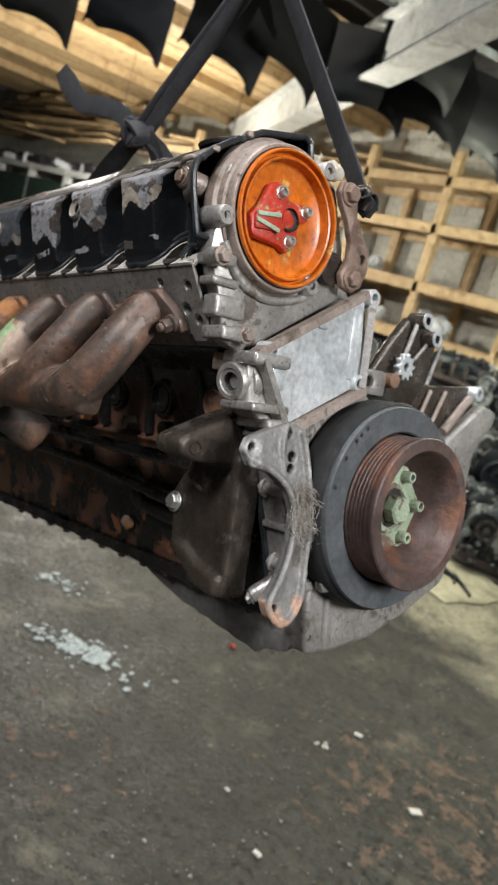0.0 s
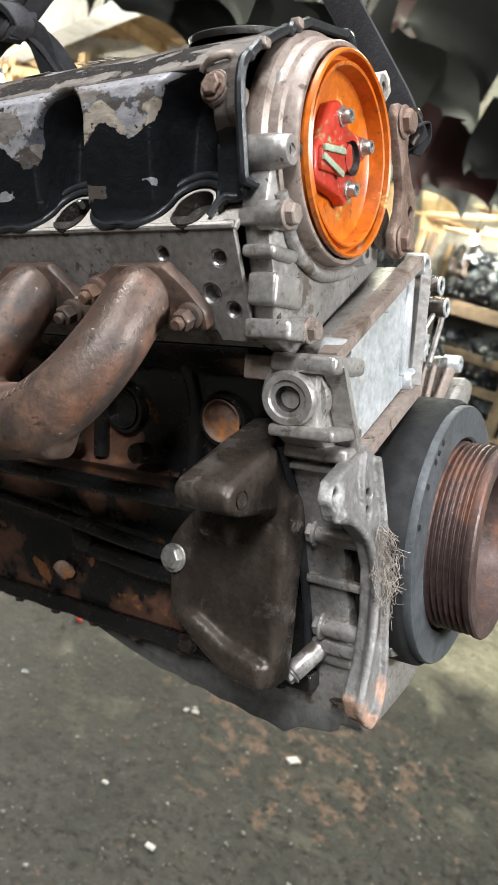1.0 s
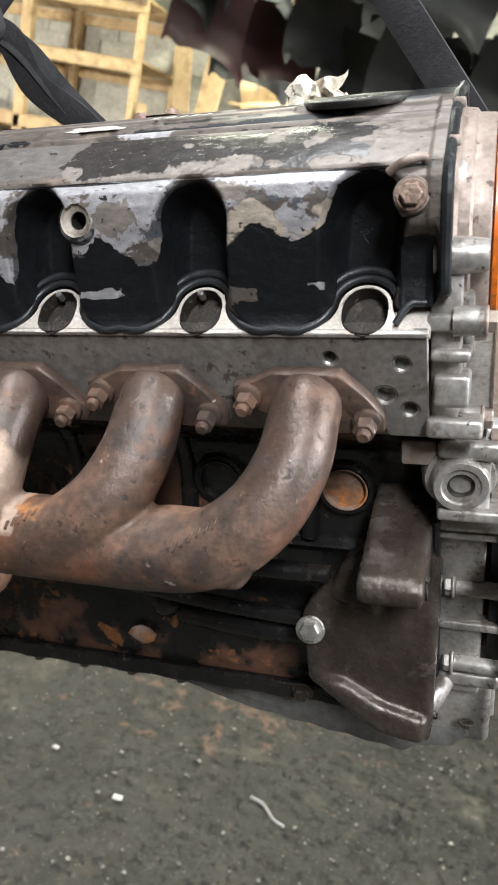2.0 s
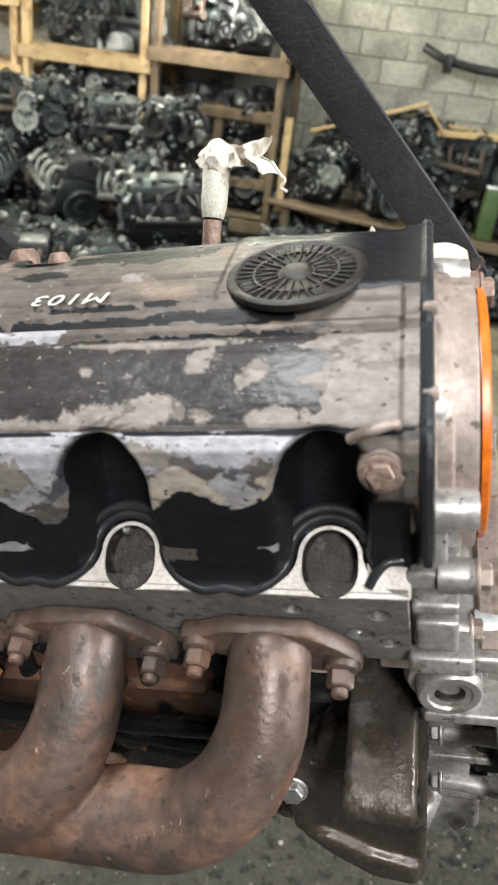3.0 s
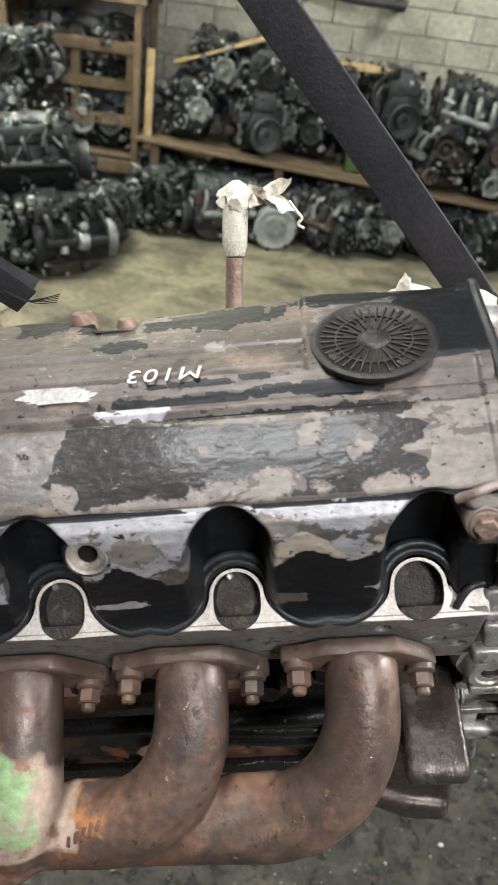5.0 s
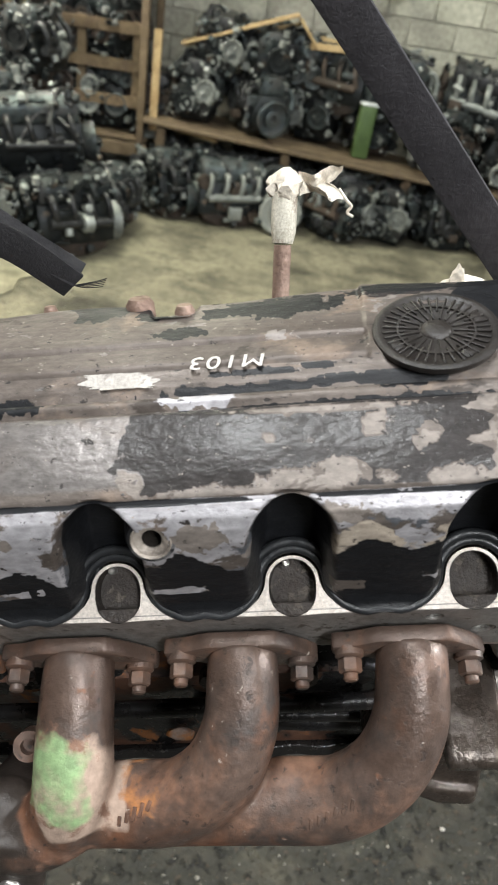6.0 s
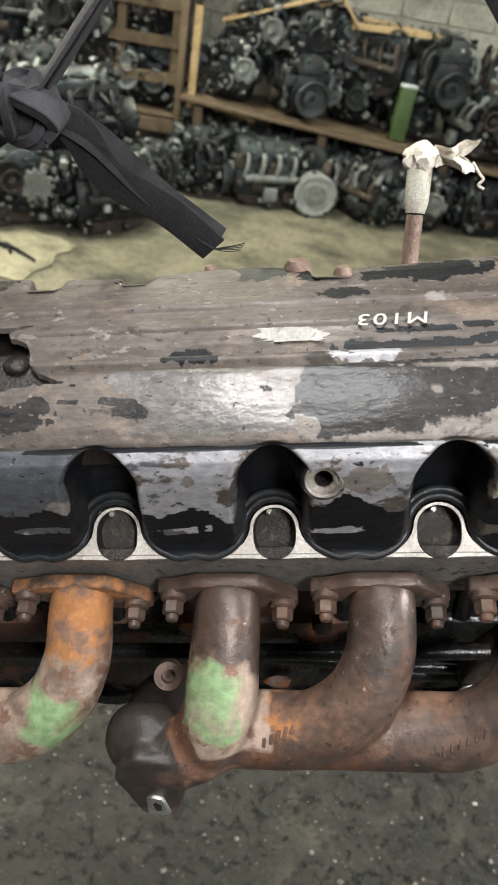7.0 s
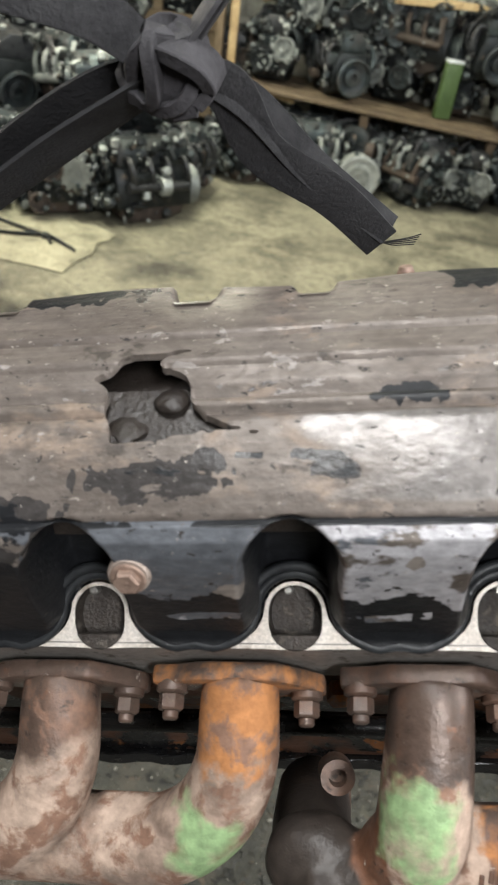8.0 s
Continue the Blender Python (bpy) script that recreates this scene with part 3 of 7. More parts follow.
for i in range(NX + 1):
    for j in range(len(fine_rows)):
        v = grid[i][j]
        x, y, z = v.co
        y0, z0 = fine_rows[j]
        dp = deeps[i][j]
        if z0 < 0.0855 and y0 < 0:                    # pads and channels
            pad = min(5, max(0, round(-(x + 0.0150) / 0.0983)))
            edge_z = (0.044, 0.054, 0.047, 0.040, 0.042, 0.060)[pad] + 0.006 * math.sin(x * 140)
            k = sm(edge_z + 0.010, edge_z - 0.010, z0)
            band = sm(0.0042, 0.0020, abs(z0 - 0.0235 - 0.0022 * math.sin(x * 70 + pad))) * sm(-0.10, 0.30, math.sin(x * 95 + 2.1 * pad) + 1.6 * nz3((x, z0, 0), 170))
            v[bk] = (-0.13, -0.12, -0.13, -0.13, -0.12, -0.02)[pad] + (0.34, 0.40, 0.40, 0.30, 0.34, 0.40)[pad] * k * (1 - 0.9 * band) + 0.4 * sm(0.016, 0.008, z0)
            v[pl] = (0.08, 0.22, 0.20, 0.17, 0.0, 0.0)[pad] - 0.10 * k + 0.04 * band
            v[fk] = (0.20, 0.57, 0.40, 0.30, 0.20, 0.1)[pad] * sm(0.016, 0.004, abs(z0 - edge_z - 0.004))
            v[sl] = (0.10, -0.08, -0.05, 0.0, 0.05, 0.2)[pad] - 0.1 * k
            v[st] = (0.0, 0.44, 0.46, 0.50, 0.66, 0.4)[pad]
            v[br] = 0.66 * max(blot(x, z0, -0.206, 0.064, 0.013, 0.011), blot(x, z0, -0.135, 0.077, 0.012, 0.005), blot(x, z0, -0.304, 0.066, 0.004, 0.004), blot(x, z0, -0.385, 0.044, 0.007, 0.008), blot(x, z0, -0.178, 0.050, 0.006, 0.007))
        elif y0 < -0.019:                             # long slope
            wavy = x + 0.006 * math.sin(y0 * 420) + 0.003 * math.sin(y0 * 900 + 1.0)
            body = sm(-0.062, -0.068, wavy) * sm(-0.262, -0.222, x)
            bare = max(blot(x, y0, -0.150, -0.0530, 0.026, 0.0042), blot(x, y0, -0.135, -0.0490, 0.011, 0.0050), blot(x, y0, -0.195, -0.0560, 0.034, 0.0030), blot(x, y0, -0.1165, -0.0305, 0.0055, 0.0060), blot(x, y0, -0.090, -0.0365, 0.0065, 0.0042),
                       blot(x, y0, -0.096, -0.0405, 0.0040, 0.0030), blot(x, y0, -0.112, -0.0525, 0.0050, 0.0022), blot(x, y0, -0.080, -0.0535, 0.013, 0.0040), 0.9 * blot(x, y0, -0.140, -0.0222, 0.046, 0.0020), blot(x, y0, -0.238, -0.0500, 0.007, 0.0045), blot(x, y0, -0.168, -0.036, 0.0030, 0.0018))
            v[sl] = 0.50 * body * (1 - bare) * sm(0.086, 0.089, z0) - 0.06
            v[br] = max(0.62 * bare * sm(-0.275, -0.245, x), 0.60 * sm(-0.071, -0.064, wavy))
            # Smoother coat; its highlight is partly painted in as a paler colour.
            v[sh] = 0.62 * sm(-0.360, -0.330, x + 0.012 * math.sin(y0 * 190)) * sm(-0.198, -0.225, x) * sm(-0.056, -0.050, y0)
            marks = max(blot(x, y0, -0.412, -0.0450, 0.028, 0.0070), blot(x, y0, -0.392, -0.0390, 0.012, 0.0035), blot(x, y0, -0.474, -0.053, 0.020, 0.004), blot(x, y0, -0.334, -0.0410, 0.010, 0.0035),
                        blot(x, y0, -0.345, -0.036, 0.010, 0.002), blot(x, y0, -0.372, -0.0365, 0.006, 0.0015), blot(x, y0, -0.450, -0.042, 0.003, 0.005))
            v[sl] += 0.40 * marks
            v[bk] = -0.19 + 0.16 * marks
            v[pl] = -0.13
            v[fk] = 0.0
        elif y0 < -0.004:                             # gutter
            runs = max(blot(x, y0, -0.302, -0.0120, 0.016, 0.0045), blot(x, y0, -0.160, -0.0085, 0.062, 0.0022), blot(x, y0, -0.110, -0.0090, 0.030, 0.0050), blot(x, y0, -0.125, -0.0178, 0.070, 0.0014))
            grey = max(blot(x, y0, -0.132, -0.0120, 0.022, 0.0034), blot(x, y0, -0.272, -0.0155, 0.010, 0.003), blot(x, y0, -0.200, -0.0140, 0.026, 0.0030))
            v[bk], v[pl] = -0.17 + 0.52 * runs * (1 - 0.8 * grey), 0.20 * grey - 0.08
        else:                                         # ribbed top
            plate = sm(-0.066, -0.056, x + 0.004 * math.sin(y * 300)) * sm(-0.001, 0.005, y)
            runs = max(blot(x, y0, -0.176, -0.0010, 0.022, 0.0020), blot(x, y0, -0.141, 0.0010, 0.008, 0.0022), blot(x, y0, -0.166, 0.051, 0.038, 0.0110), blot(x, y0, -0.266, 0.060, 0.016, 0.011), blot(x, y0, -0.232, 0.054, 0.010, 0.009),
                       blot(x, y0, -0.216, 0.030, 0.014, 0.004), blot(x, y0, -0.088, 0.058, 0.030, 0.005), blot(x, y0, -0.470, 0.060, 0.026, 0.008))
            v[bk], v[pl], v[sl] = -0.17 + 0.60 * plate + 0.62 * runs, -0.13, -0.10 + 0.26 * sm(0.044, 0.054, y)
        if y0 < -0.054 and 0.0841 < z0 < 0.0853:
            v[bk] += 0.30
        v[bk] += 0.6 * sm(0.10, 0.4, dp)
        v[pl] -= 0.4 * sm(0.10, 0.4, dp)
bmesh.ops.delete(bm, geom=[v for v in bm.verts if not v.link_faces], context="VERTS")
torn = [v for v in bm.verts if v.is_boundary and -0.46 < v.co.x < -0.35 and -0.04 < v.co.y < 0.045 and v.co.z > 0.08]
for k in range(5):
    move = {v: sum((e.other_vert(v).co for e in v.link_edges if e.is_boundary), Vector()) / max(1, sum(e.is_boundary for e in v.link_edges)) for v in torn}
    for v, p in move.items():
        v.co = v.co.lerp(p, 0.5)
lip = [e for e in bm.edges if e.is_boundary and -0.46 < e.verts[0].co.x < -0.35 and -0.04 < e.verts[0].co.y < 0.045 and e.verts[0].co.z > 0.08]
got = bmesh.ops.extrude_edge_only(bm, edges=lip)
bmesh.ops.translate(bm, vec=(0, 0, -0.0035), verts=[v for v in got["geom"] if isinstance(v, bmesh.types.BMVert)])
me = bpy.data.meshes.new("valve_cover")
bm.to_mesh(me)
bm.free()
me.shade_smooth()
me.set_sharp_from_angle(angle=radians(50))
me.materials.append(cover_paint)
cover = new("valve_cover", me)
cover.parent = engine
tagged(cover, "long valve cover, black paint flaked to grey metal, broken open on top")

bm = bmesh.new()
tube(bm, [Vector((x, -0.0495 + 0.0015 * k, 0.0150 * sm(-0.0500, -0.0380, x) + 0.0100 * max(0.0, (x + 0.0330) / 0.0115) ** 3 + 0.0005)) for k, x in enumerate((-0.0460, -0.0420, -0.0380, -0.0340, -0.0300, -0.0260, -0.0230))], 0.0022, 10, 3)
part("cover_lip", bm, rubber, cover, "glossy black rolled lip at the cover's end")

# what shows through the break, and the lip bent into it
bm = bmesh.new()
prism(bm, [(-0.036, 0.060), (-0.037, 0.094), (-0.030, 0.1000), (-0.018, 0.1070), (-0.004, 0.1140), (0.002, 0.1160), (0.004, 0.1080), (0.040, 0.1130), (0.040, 0.06)], "x", -0.47, -0.34, 0.001, 1)
lump(bm, (-0.409, -0.006, 0.1130), (0.0085, 0.0085, 0.0050), 4.0, 0.12, 3)
lump(bm, (-0.429, -0.016, 0.1060), (0.010, 0.012, 0.0045), 7.0, 0.3, 3)
part("camshaft_gallery", bm, surf("oily_brown_gallery", (0.016, 0.012, 0.010), (0.033, 0.026, 0.022), 50, 0.45, 0.1, 0.5, 200), cover, "dark brown oily inside under the break")

# round breather cap with spokes
CAP = Matrix.Translation((-0.0790, 0.0175, 0.1312)) @ Matrix.Rotation(radians(13), 4, "X") @ Matrix.Diagonal((0.90, 0.90, 0.50, 1))
bm = bmesh.new()
lathe(bm, [(0.0355, -0.004), (0.0368, 0.001), (0.0365, 0.0038), (0.0350, 0.0052), (0.0325, 0.0052), (0.0312, 0.0036), (0.0300, 0.0022), (0.0090, 0.0022), (0.0080, 0.0052), (0.0060, 0.0066), (0, 0.0068)],
      (0, 0, 0), (0, 0, 1), 64)
bmesh.ops.transform(bm, matrix=CAP, verts=bm.verts)
cap = part("filler_cap", bm, plastic_brown, engine, "round brown-black plastic cap with spokes")
bm = bmesh.new()
for k in range(36):
    a = 2 * math.pi * k / 36
    m = CAP @ Matrix.Rotation(a, 4, "Z")
    r0, r1 = (0.010, 0.031) if k % 2 else (0.018, 0.031)
    box(bm, ((r0 + r1) / 2, 0, 0.0034), (r1 - r0, 0.0011, 0.0030), 0.0003, m, 1)
t = lathe(bmesh.new(), [(0.0215, 0.0022), (0.0215, 0.0046), (0.0228, 0.0046), (0.0228, 0.0022)], (0, 0, 0), (0, 0, 1), 48)
bmesh.ops.transform(t, matrix=CAP, verts=t.verts)
merge(bm, t)
for a in (0.35, 2.0, 3.6, 5.3):
    box(bm, (0.0268, 0, 0.0030), (0.006, 0.009, 0.002), 0.0005, CAP @ Matrix.Rotation(a, 4, "Z"), 1)
part("spokes", bm, plastic_brown, cap)

# bolts, bosses and clips of the cover
bm = bmesh.new()
lathe(bm, [(0.0108, -0.004), (0.0106, -0.0002), (0.0100, 0.0006), (0.0090, -0.0008), (0.0064, -0.0014), (0.0052, -0.0026), (0.0049, -0.018), (0, -0.018)], (-0.2297, -0.0630, 0.0652), (0, -1, 0.12), 40)
boss = part("empty_bolt_boss", bm, boss_tan, cover, "tan boss with an empty bolt hole")
# Near-black lining, so the bolt hole stays dark where lamps reach in.
bm = bmesh.new()
lathe(bm, [(0.0048, -0.0030), (0.0045, -0.0170), (0, -0.0172)], (-0.2297, -0.0630, 0.0652), (0, -1, 0.12), 24)
part("bore", bm, void_dark, boss)
bm = bmesh.new()
lathe(bm, [(0.0200, -0.034), (0.0165, -0.016), (0.0140, -0.0050), (0.0122, -0.0008), (0.0104, -0.0004), (0.0100, -0.004)], (-0.2297, -0.0630, 0.0652), (0, -1, 0.12), 40)
part("boss_skirt", bm, pad_steel, boss, "grey painted dome round the bolt hole")
for x, y, z in ((-0.0375, -0.0585, 0.0700), (-0.4265, -0.0590, 0.061)):
    bm = bmesh.new()
    lathe(bm, [(0.0105, -0.030), (0.0096, 0.0020), (0.0088, 0.003), (0, 0.003)], (x, y - 0.003, z), (0, -1, 0.1), 28)
    part("bolt_seat", bm, alu_brown, cover)
    bm = bmesh.new()
    bolt(bm, Vector((x, y - 0.006, z)), (0, -1, 0.1), 0.0060, 0.0050)
    part("cover_bolt", bm, steel_brown, cover, "brown hexagon bolt on a round seat")
bm = bmesh.new()
tube(bm, [(-0.050, -0.0585, 0.082), (-0.042, -0.061, 0.0865), (-0.033, -0.0585, 0.0885), (-0.031, -0.056, 0.086)], 0.0024, 10, 5)
part("bent_clip", bm, alu_brown, cover)
for x, y, z, r in ((-0.243, 0.065, 0.137, 0.0085), (-0.300, 0.073, 0.133, 0.0045), (-0.215, 0.052, 0.136, 0.006)):
    bm = bmesh.new()
    lathe(bm, [(r, -0.006), (r, 0.003), (r * 0.7, 0.0065), (0, 0.007)], (x, y, z), (0, 0.1, 1), 18)
    part("cover_nut", bm, steel_brown, cover, "rusty domed nut")
for y, z in ((-0.012, 0.1205), (-0.047, 0.0965)):
    bm = bmesh.new()
    box(bm, (-0.0185, y, z), (0.0065, 0.007, 0.005), 0.0012)
    part("seal_tab", bm, alu_brown, cover)

# writing and marks in white marker, meant to be read from the far side
txt = bpy.data.curves.new("marking", "FONT")
txt.body, txt.size, txt.extrude, txt.space_character, txt.shear = "M103", 0.0165, 0.0001, 1.12, 0.12
tmp = bpy.data.objects.new("marking", txt)
scene.collection.objects.link(tmp)
bpy.context.view_layer.update()
me = bpy.data.meshes.new_from_object(tmp)
bpy.data.objects.remove(tmp)
me.materials.append(white_marker)
mark = new("marking", me)
mark.parent = cover
mark.matrix_basis = Matrix.Translation((-0.1680, 0.0085, 0.1298)) @ Matrix.Rotation(radians(14), 4, "X") @ Matrix.Rotation(math.pi, 4, "Z") @ Matrix.Diagonal((1.0, 0.85, 1, 1))
tagged(mark, "handwritten white engine code")
bm = bmesh.new()
edge = []
for k in range(60):
    an = 2 * math.pi * k / 60
    w = 1 + 0.35 * noise.noise(Vector((3 * math.cos(an), 3 * math.sin(an), 4))) + 0.25 * noise.noise(Vector((9 * math.cos(an), 9 * math.sin(an), 2)))
    u, v = math.copysign(abs(math.cos(an)) ** 0.6, math.cos(an)) * w, math.copysign(abs(math.sin(an)) ** 0.6, math.sin(an)) * w
    edge.append((-0.2455 + 0.0195 * u, -0.0020 + 0.0048 * v - 0.0015 * u))
prism(bm, edge, "z", 0.0, 0.0002)
for v in bm.verts:
    (qx, qy, qz), _ = cover_point(v.co.x, v.co.y, float(np.interp(v.co.y, [p[0] for p in ROWS_P[22:32]], [p[1] for p in ROWS_P[22:32]])))
    v.co.z += qz + 0.0003
part("smudged_marking", bm, surf("smudged_white_marker", (0.38, 0.35, 0.32), (0.50, 0.465, 0.43), 60, 0.6, 0.0, 0.2, 200, patches=(((0.19, 0.165, 0.15), 75, 0.40, 0.04, 0.5, 0.1, 0.0),)), cover, "smudged white marker writing", 0)

# black rubber seal arching over the front end of the cover
bm = bmesh.new()
ring = []
for y, z in fine_rows:
    (x, py, pz), _ = cover_point(-0.0215, y, z)
    ring.append((-0.0200, py - (0.0004 if pz < 0.1 else 0), pz - 0.0008))
tube(bm, ring[4:-1], 0.0030, 8, 1)
part("rubber_seal", bm, rubber, engine, "black rubber seal behind the distributor housing")

# distributor housing: cast ring, orange plastic dish, red rotor
AX = (0.0295, 0.0540)
bm = bmesh.new()
lathe(bm, [(0.055, -0.0285), (0.0745, -0.0285), (0.0755, -0.0265), (0.0735, -0.0180), (0.0700, -0.0160), (0.0690, -0.0100), (0.0668, -0.0085), (0.0662, 0.0000), (0.0652, 0.0012), (0.0630, 0.0012), (0.0620, 0.0000), (0.0617, -0.0130), (0.040, -0.0135)],
      (0, *AX), (1, 0, 0), 96)
housing = part("distributor_housing", bm, alu_brown, engine, "oil-stained round cast housing")
for (y, z) in ((-0.0405, 0.0400), (0.0760, 0.1120), (0.0730, 0.0020)):
    bm = bmesh.new()
    d = Vector((0, AX[0] - y, AX[1] - z)).normalized()
    lathe(bm, [(0.0105, -0.027), (0.0098, -0.010), (0.0085, 0.0002), (0.0078, 0.0012), (0.0036, 0.0012), (0.0032, -0.006), (0, -0.006)], (0, y, z), (1, 0, 0), 26)
    tube(bm, [(-0.006, y, z), (-0.006, y + d.y * 0.014, z + d.z * 0.014)], 0.0065, 12, 1)
    part("mounting_lug", bm, alu, housing, "lug with a bolt hole")
bm = bmesh.new()
lathe(bm, [(0.0616, -0.004), (0.0612, -0.0010), (0.0600, -0.0002), (0.0588, -0.0012), (0.0580, -0.0085), (0.0555, -0.0095), (0.0545, -0.0030), (0.0535, -0.0024), (0.0522, -0.0030), (0.0512, -0.0130), (0.0480, -0.0150), (0.0300, -0.0148), (0.0100, -0.0145), (0, -0.0145)],
      (0.0065, *AX), (1, 0, 0), 96)
dish = part("orange_cover", bm, orange_plastic, housing, "round orange plastic dust cover")
bm = bmesh.new()
prism(bm, [(0.004, 0.0795), (0.013, 0.0840), (0.023, 0.0800), (0.029, 0.0715), (0.042, 0.0715), (0.0535, 0.0730), (0.0590, 0.0660), (0.0560, 0.0585), (0.0460, 0.0545), (0.0440, 0.0470), (0.0445, 0.0385), (0.0425, 0.0290), (0.0330, 0.0245), (0.0250, 0.0285), (-0.0080, 0.0300), (-0.0115, 0.0340), (-0.0150, 0.0480), (-0.0040, 0.0600)],
      "x", -0.0085, 0.0010, 0.0022, 2)
prism(bm, [(-0.0095, 0.0370), (0.020, 0.0400), (0.034, 0.0500), (0.030, 0.0620), (0.014, 0.0600), (-0.0110, 0.0500)], "x", -0.001, 0.0040, 0.002, 2)
rotor = part("rotor_arm", bm, red_plastic, engine, "red plastic rotor arm with three bolts")
for z0, turn in ((0.0520, 0.16), (0.0425, -0.16)):
    bm = bmesh.new()
    box(bm, (0.0, 0.0, 0.0), (0.0026, 0.028, 0.0042), 0.0008, Matrix.Translation((0.0046, 0.004, z0)) @ Matrix.Rotation(turn, 4, "X"))
    part("rotor_contact", bm, hub_green, rotor, "corroded metal contact strip")
bm = bmesh.new()
lathe(bm, [(0.0105, 0.0044), (0.0098, 0.0012), (0.005, 0.0008), (0, 0.0008)], (0, 0.0305, 0.0535), (1, 0, 0), 24)
part("rotor_hollow", bm, void_dark, rotor)
for y, z in ((0.0170, 0.0750), (0.0505, 0.0655), (0.0335, 0.0350)):
    bm = bmesh.new()
    lathe(bm, [(0.0062, 0.0005), (0.0060, 0.0022), (0.0046, 0.0025), (0.0044, 0.0073), (0.0040, 0.0078), (0.0024, 0.0078), (0.0022, 0.0048), (0, 0.0048)], (0, y, z), (1, 0, 0), 18)
    part("socket_screw", bm, steel, rotor, "bright socket screw with washer")

# upper front cover under the housing
bm = bmesh.new()
prism(bm, [(-0.044, 0.0110), (-0.040, 0.0000), (-0.030, -0.0230), (-0.018, -0.0640), (0.006, -0.0720), (0.125, -0.0010), (0.122, 0.050), (0.100, 0.105), (0.060, 0.123), (0.000, 0.118), (-0.035, 0.085)], "x", -0.0285, -0.0115, 0.003, 2)
front_up = part("upper_front_cover", bm, alu, engine, "grimy cast aluminium front cover")
for (y0, y1, z0, z1, x0, x1) in ((-0.045, -0.02, -0.0005, 0.0100, -0.030, -0.002), (-0.041, -0.01, -0.0175, -0.0100, -0.028, -0.006), (-0.035, 0.000, -0.044, -0.025, -0.026, -0.006),
                                 (-0.030, 0.004, -0.0635, -0.0515, -0.030, 0.002)):
    bm = bmesh.new()
    box(bm, ((x0 + x1) / 2, (y0 + y1) / 2, (z0 + z1) / 2), (x1 - x0, y1 - y0, z1 - z0), 0.0028, None, 3)
    part("cast_rib", bm, alu, front_up)
for y, z in ((-0.0400, 0.0055), (-0.0020, -0.0560)):
    bm = bmesh.new()
    lathe(bm, [(0.0085, -0.016), (0.0080, 0.000), (0, 0.000)], (0.000, y, z), (1, 0, 0), 20)
    part("bolt_seat", bm, alu, front_up)
    bm = bmesh.new()
    bolt(bm, (0.0, y, z), (1, 0, 0), 0.0064, 0.0075)
    part("cover_bolt", bm, alu_brown, front_up, "hexagon bolt")
bm = bmesh.new()
tube(bm, [(-0.0095, -0.0320, 0.020), (-0.0095, -0.0100, -0.008), (-0.0095, 0.0250, -0.019), (-0.0095, 0.0650, -0.012), (-0.0095, 0.085, 0.000)], 0.0042, 10, 8)
part("cast_rib", bm, alu, front_up)

# lower front cover: column with ribs, and the bright slanting panel
bm = bmesh.new()
prism(bm, [(-0.004, -0.0700), (0.006, -0.0740), (0.135, 0.0020), (0.150, -0.0100), (0.152, -0.0800), (0.190, -0.1100), (0.255, -0.1600), (0.275, -0.2400), (0.250, -0.3150), (0.130, -0.3200), (0.096, -0.3020), (0.087, -0.2700), (0.075, -0.2320), (0.061, -0.1950), (0.047, -0.1650), (0.026, -0.1330), (0.004, -0.1200)],
      "x", -0.0245, 0.0080, 0.003, 2)
front_low = part("lower_front_cover", bm, alu, engine, "ribbed grey aluminium timing cover")
for z, y, t in ((-0.0760, -0.004, 0.012), (-0.1190, 0.000, 0.008), (-0.1330, 0.022, 0.010), (-0.1440, 0.032, 0.006), (-0.2314, 0.073, 0.007), (-0.2860, 0.090, 0.012)):
    bm = bmesh.new()
    box(bm, (-0.0005, y + 0.020, z), (0.046, 0.046, t), t * 0.3, None, 3)
    part("cast_rib", bm, alu, front_low)
for y0, z0, y1, z1 in ((0.001, -0.072, 0.136, 0.006), (0.148, 0.001, 0.148, -0.086), (0.146, -0.089, 0.048, -0.137), (0.044, -0.136, 0.006, -0.075)):
    bm = bmesh.new()
    tube(bm, [(0.0145, y0, z0), (0.0145, y1, z1)], 0.0038, n=1, shape=[(-1, -2.4), (1, -2.0), (1, 1.4), (-1, 1.4)], up=(0, 0, 1))
    bevel(bm, 0.0008, 1)
    part("gasket_face", bm, alu_brown if abs(z1 - z0) < 0.079 and abs(y1 - y0) > 0.05 else alu, front_low, "brown-stained raised edge" if abs(y1 - y0) > 0.05 else "pale raised edge")
bm = bmesh.new()
prism(bm, [(0.008, -0.0720), (0.137, 0.0010), (0.146, -0.0830), (0.047, -0.1330)], "x", 0.008, 0.0135, 0.001, 1)
panel = part("slanting_panel", bm, alu_clean, engine, "pale clean aluminium panel")
for c, size in (((0.0145, 0.030, -0.090), (0.004, 0.016, 0.022)), ((0.0145, 0.081, -0.034), (0.003, 0.012, 0.006)), ((0.0140, 0.128, -0.045), (0.0025, 0.012, 0.07))):
    bm = bmesh.new()
    box(bm, c, size, 0.001)
    part("panel_relief", bm, alu_clean, panel)
for y, z in ((0.0160, -0.0680), (0.1450, 0.0040), (0.1395, -0.0825)):
    bm = bmesh.new()
    lathe(bm, [(0.0095, 0.004), (0.0088, 0.0180), (0.0078, 0.0195), (0.0048, 0.0195), (0.0044, 0.008), (0, 0.008)], (0, y, z), (1, 0, 0), 24)
    part("bolt_boss", bm, alu_clean, front_low, "pale boss with a bolt hole")
bm = bmesh.new()
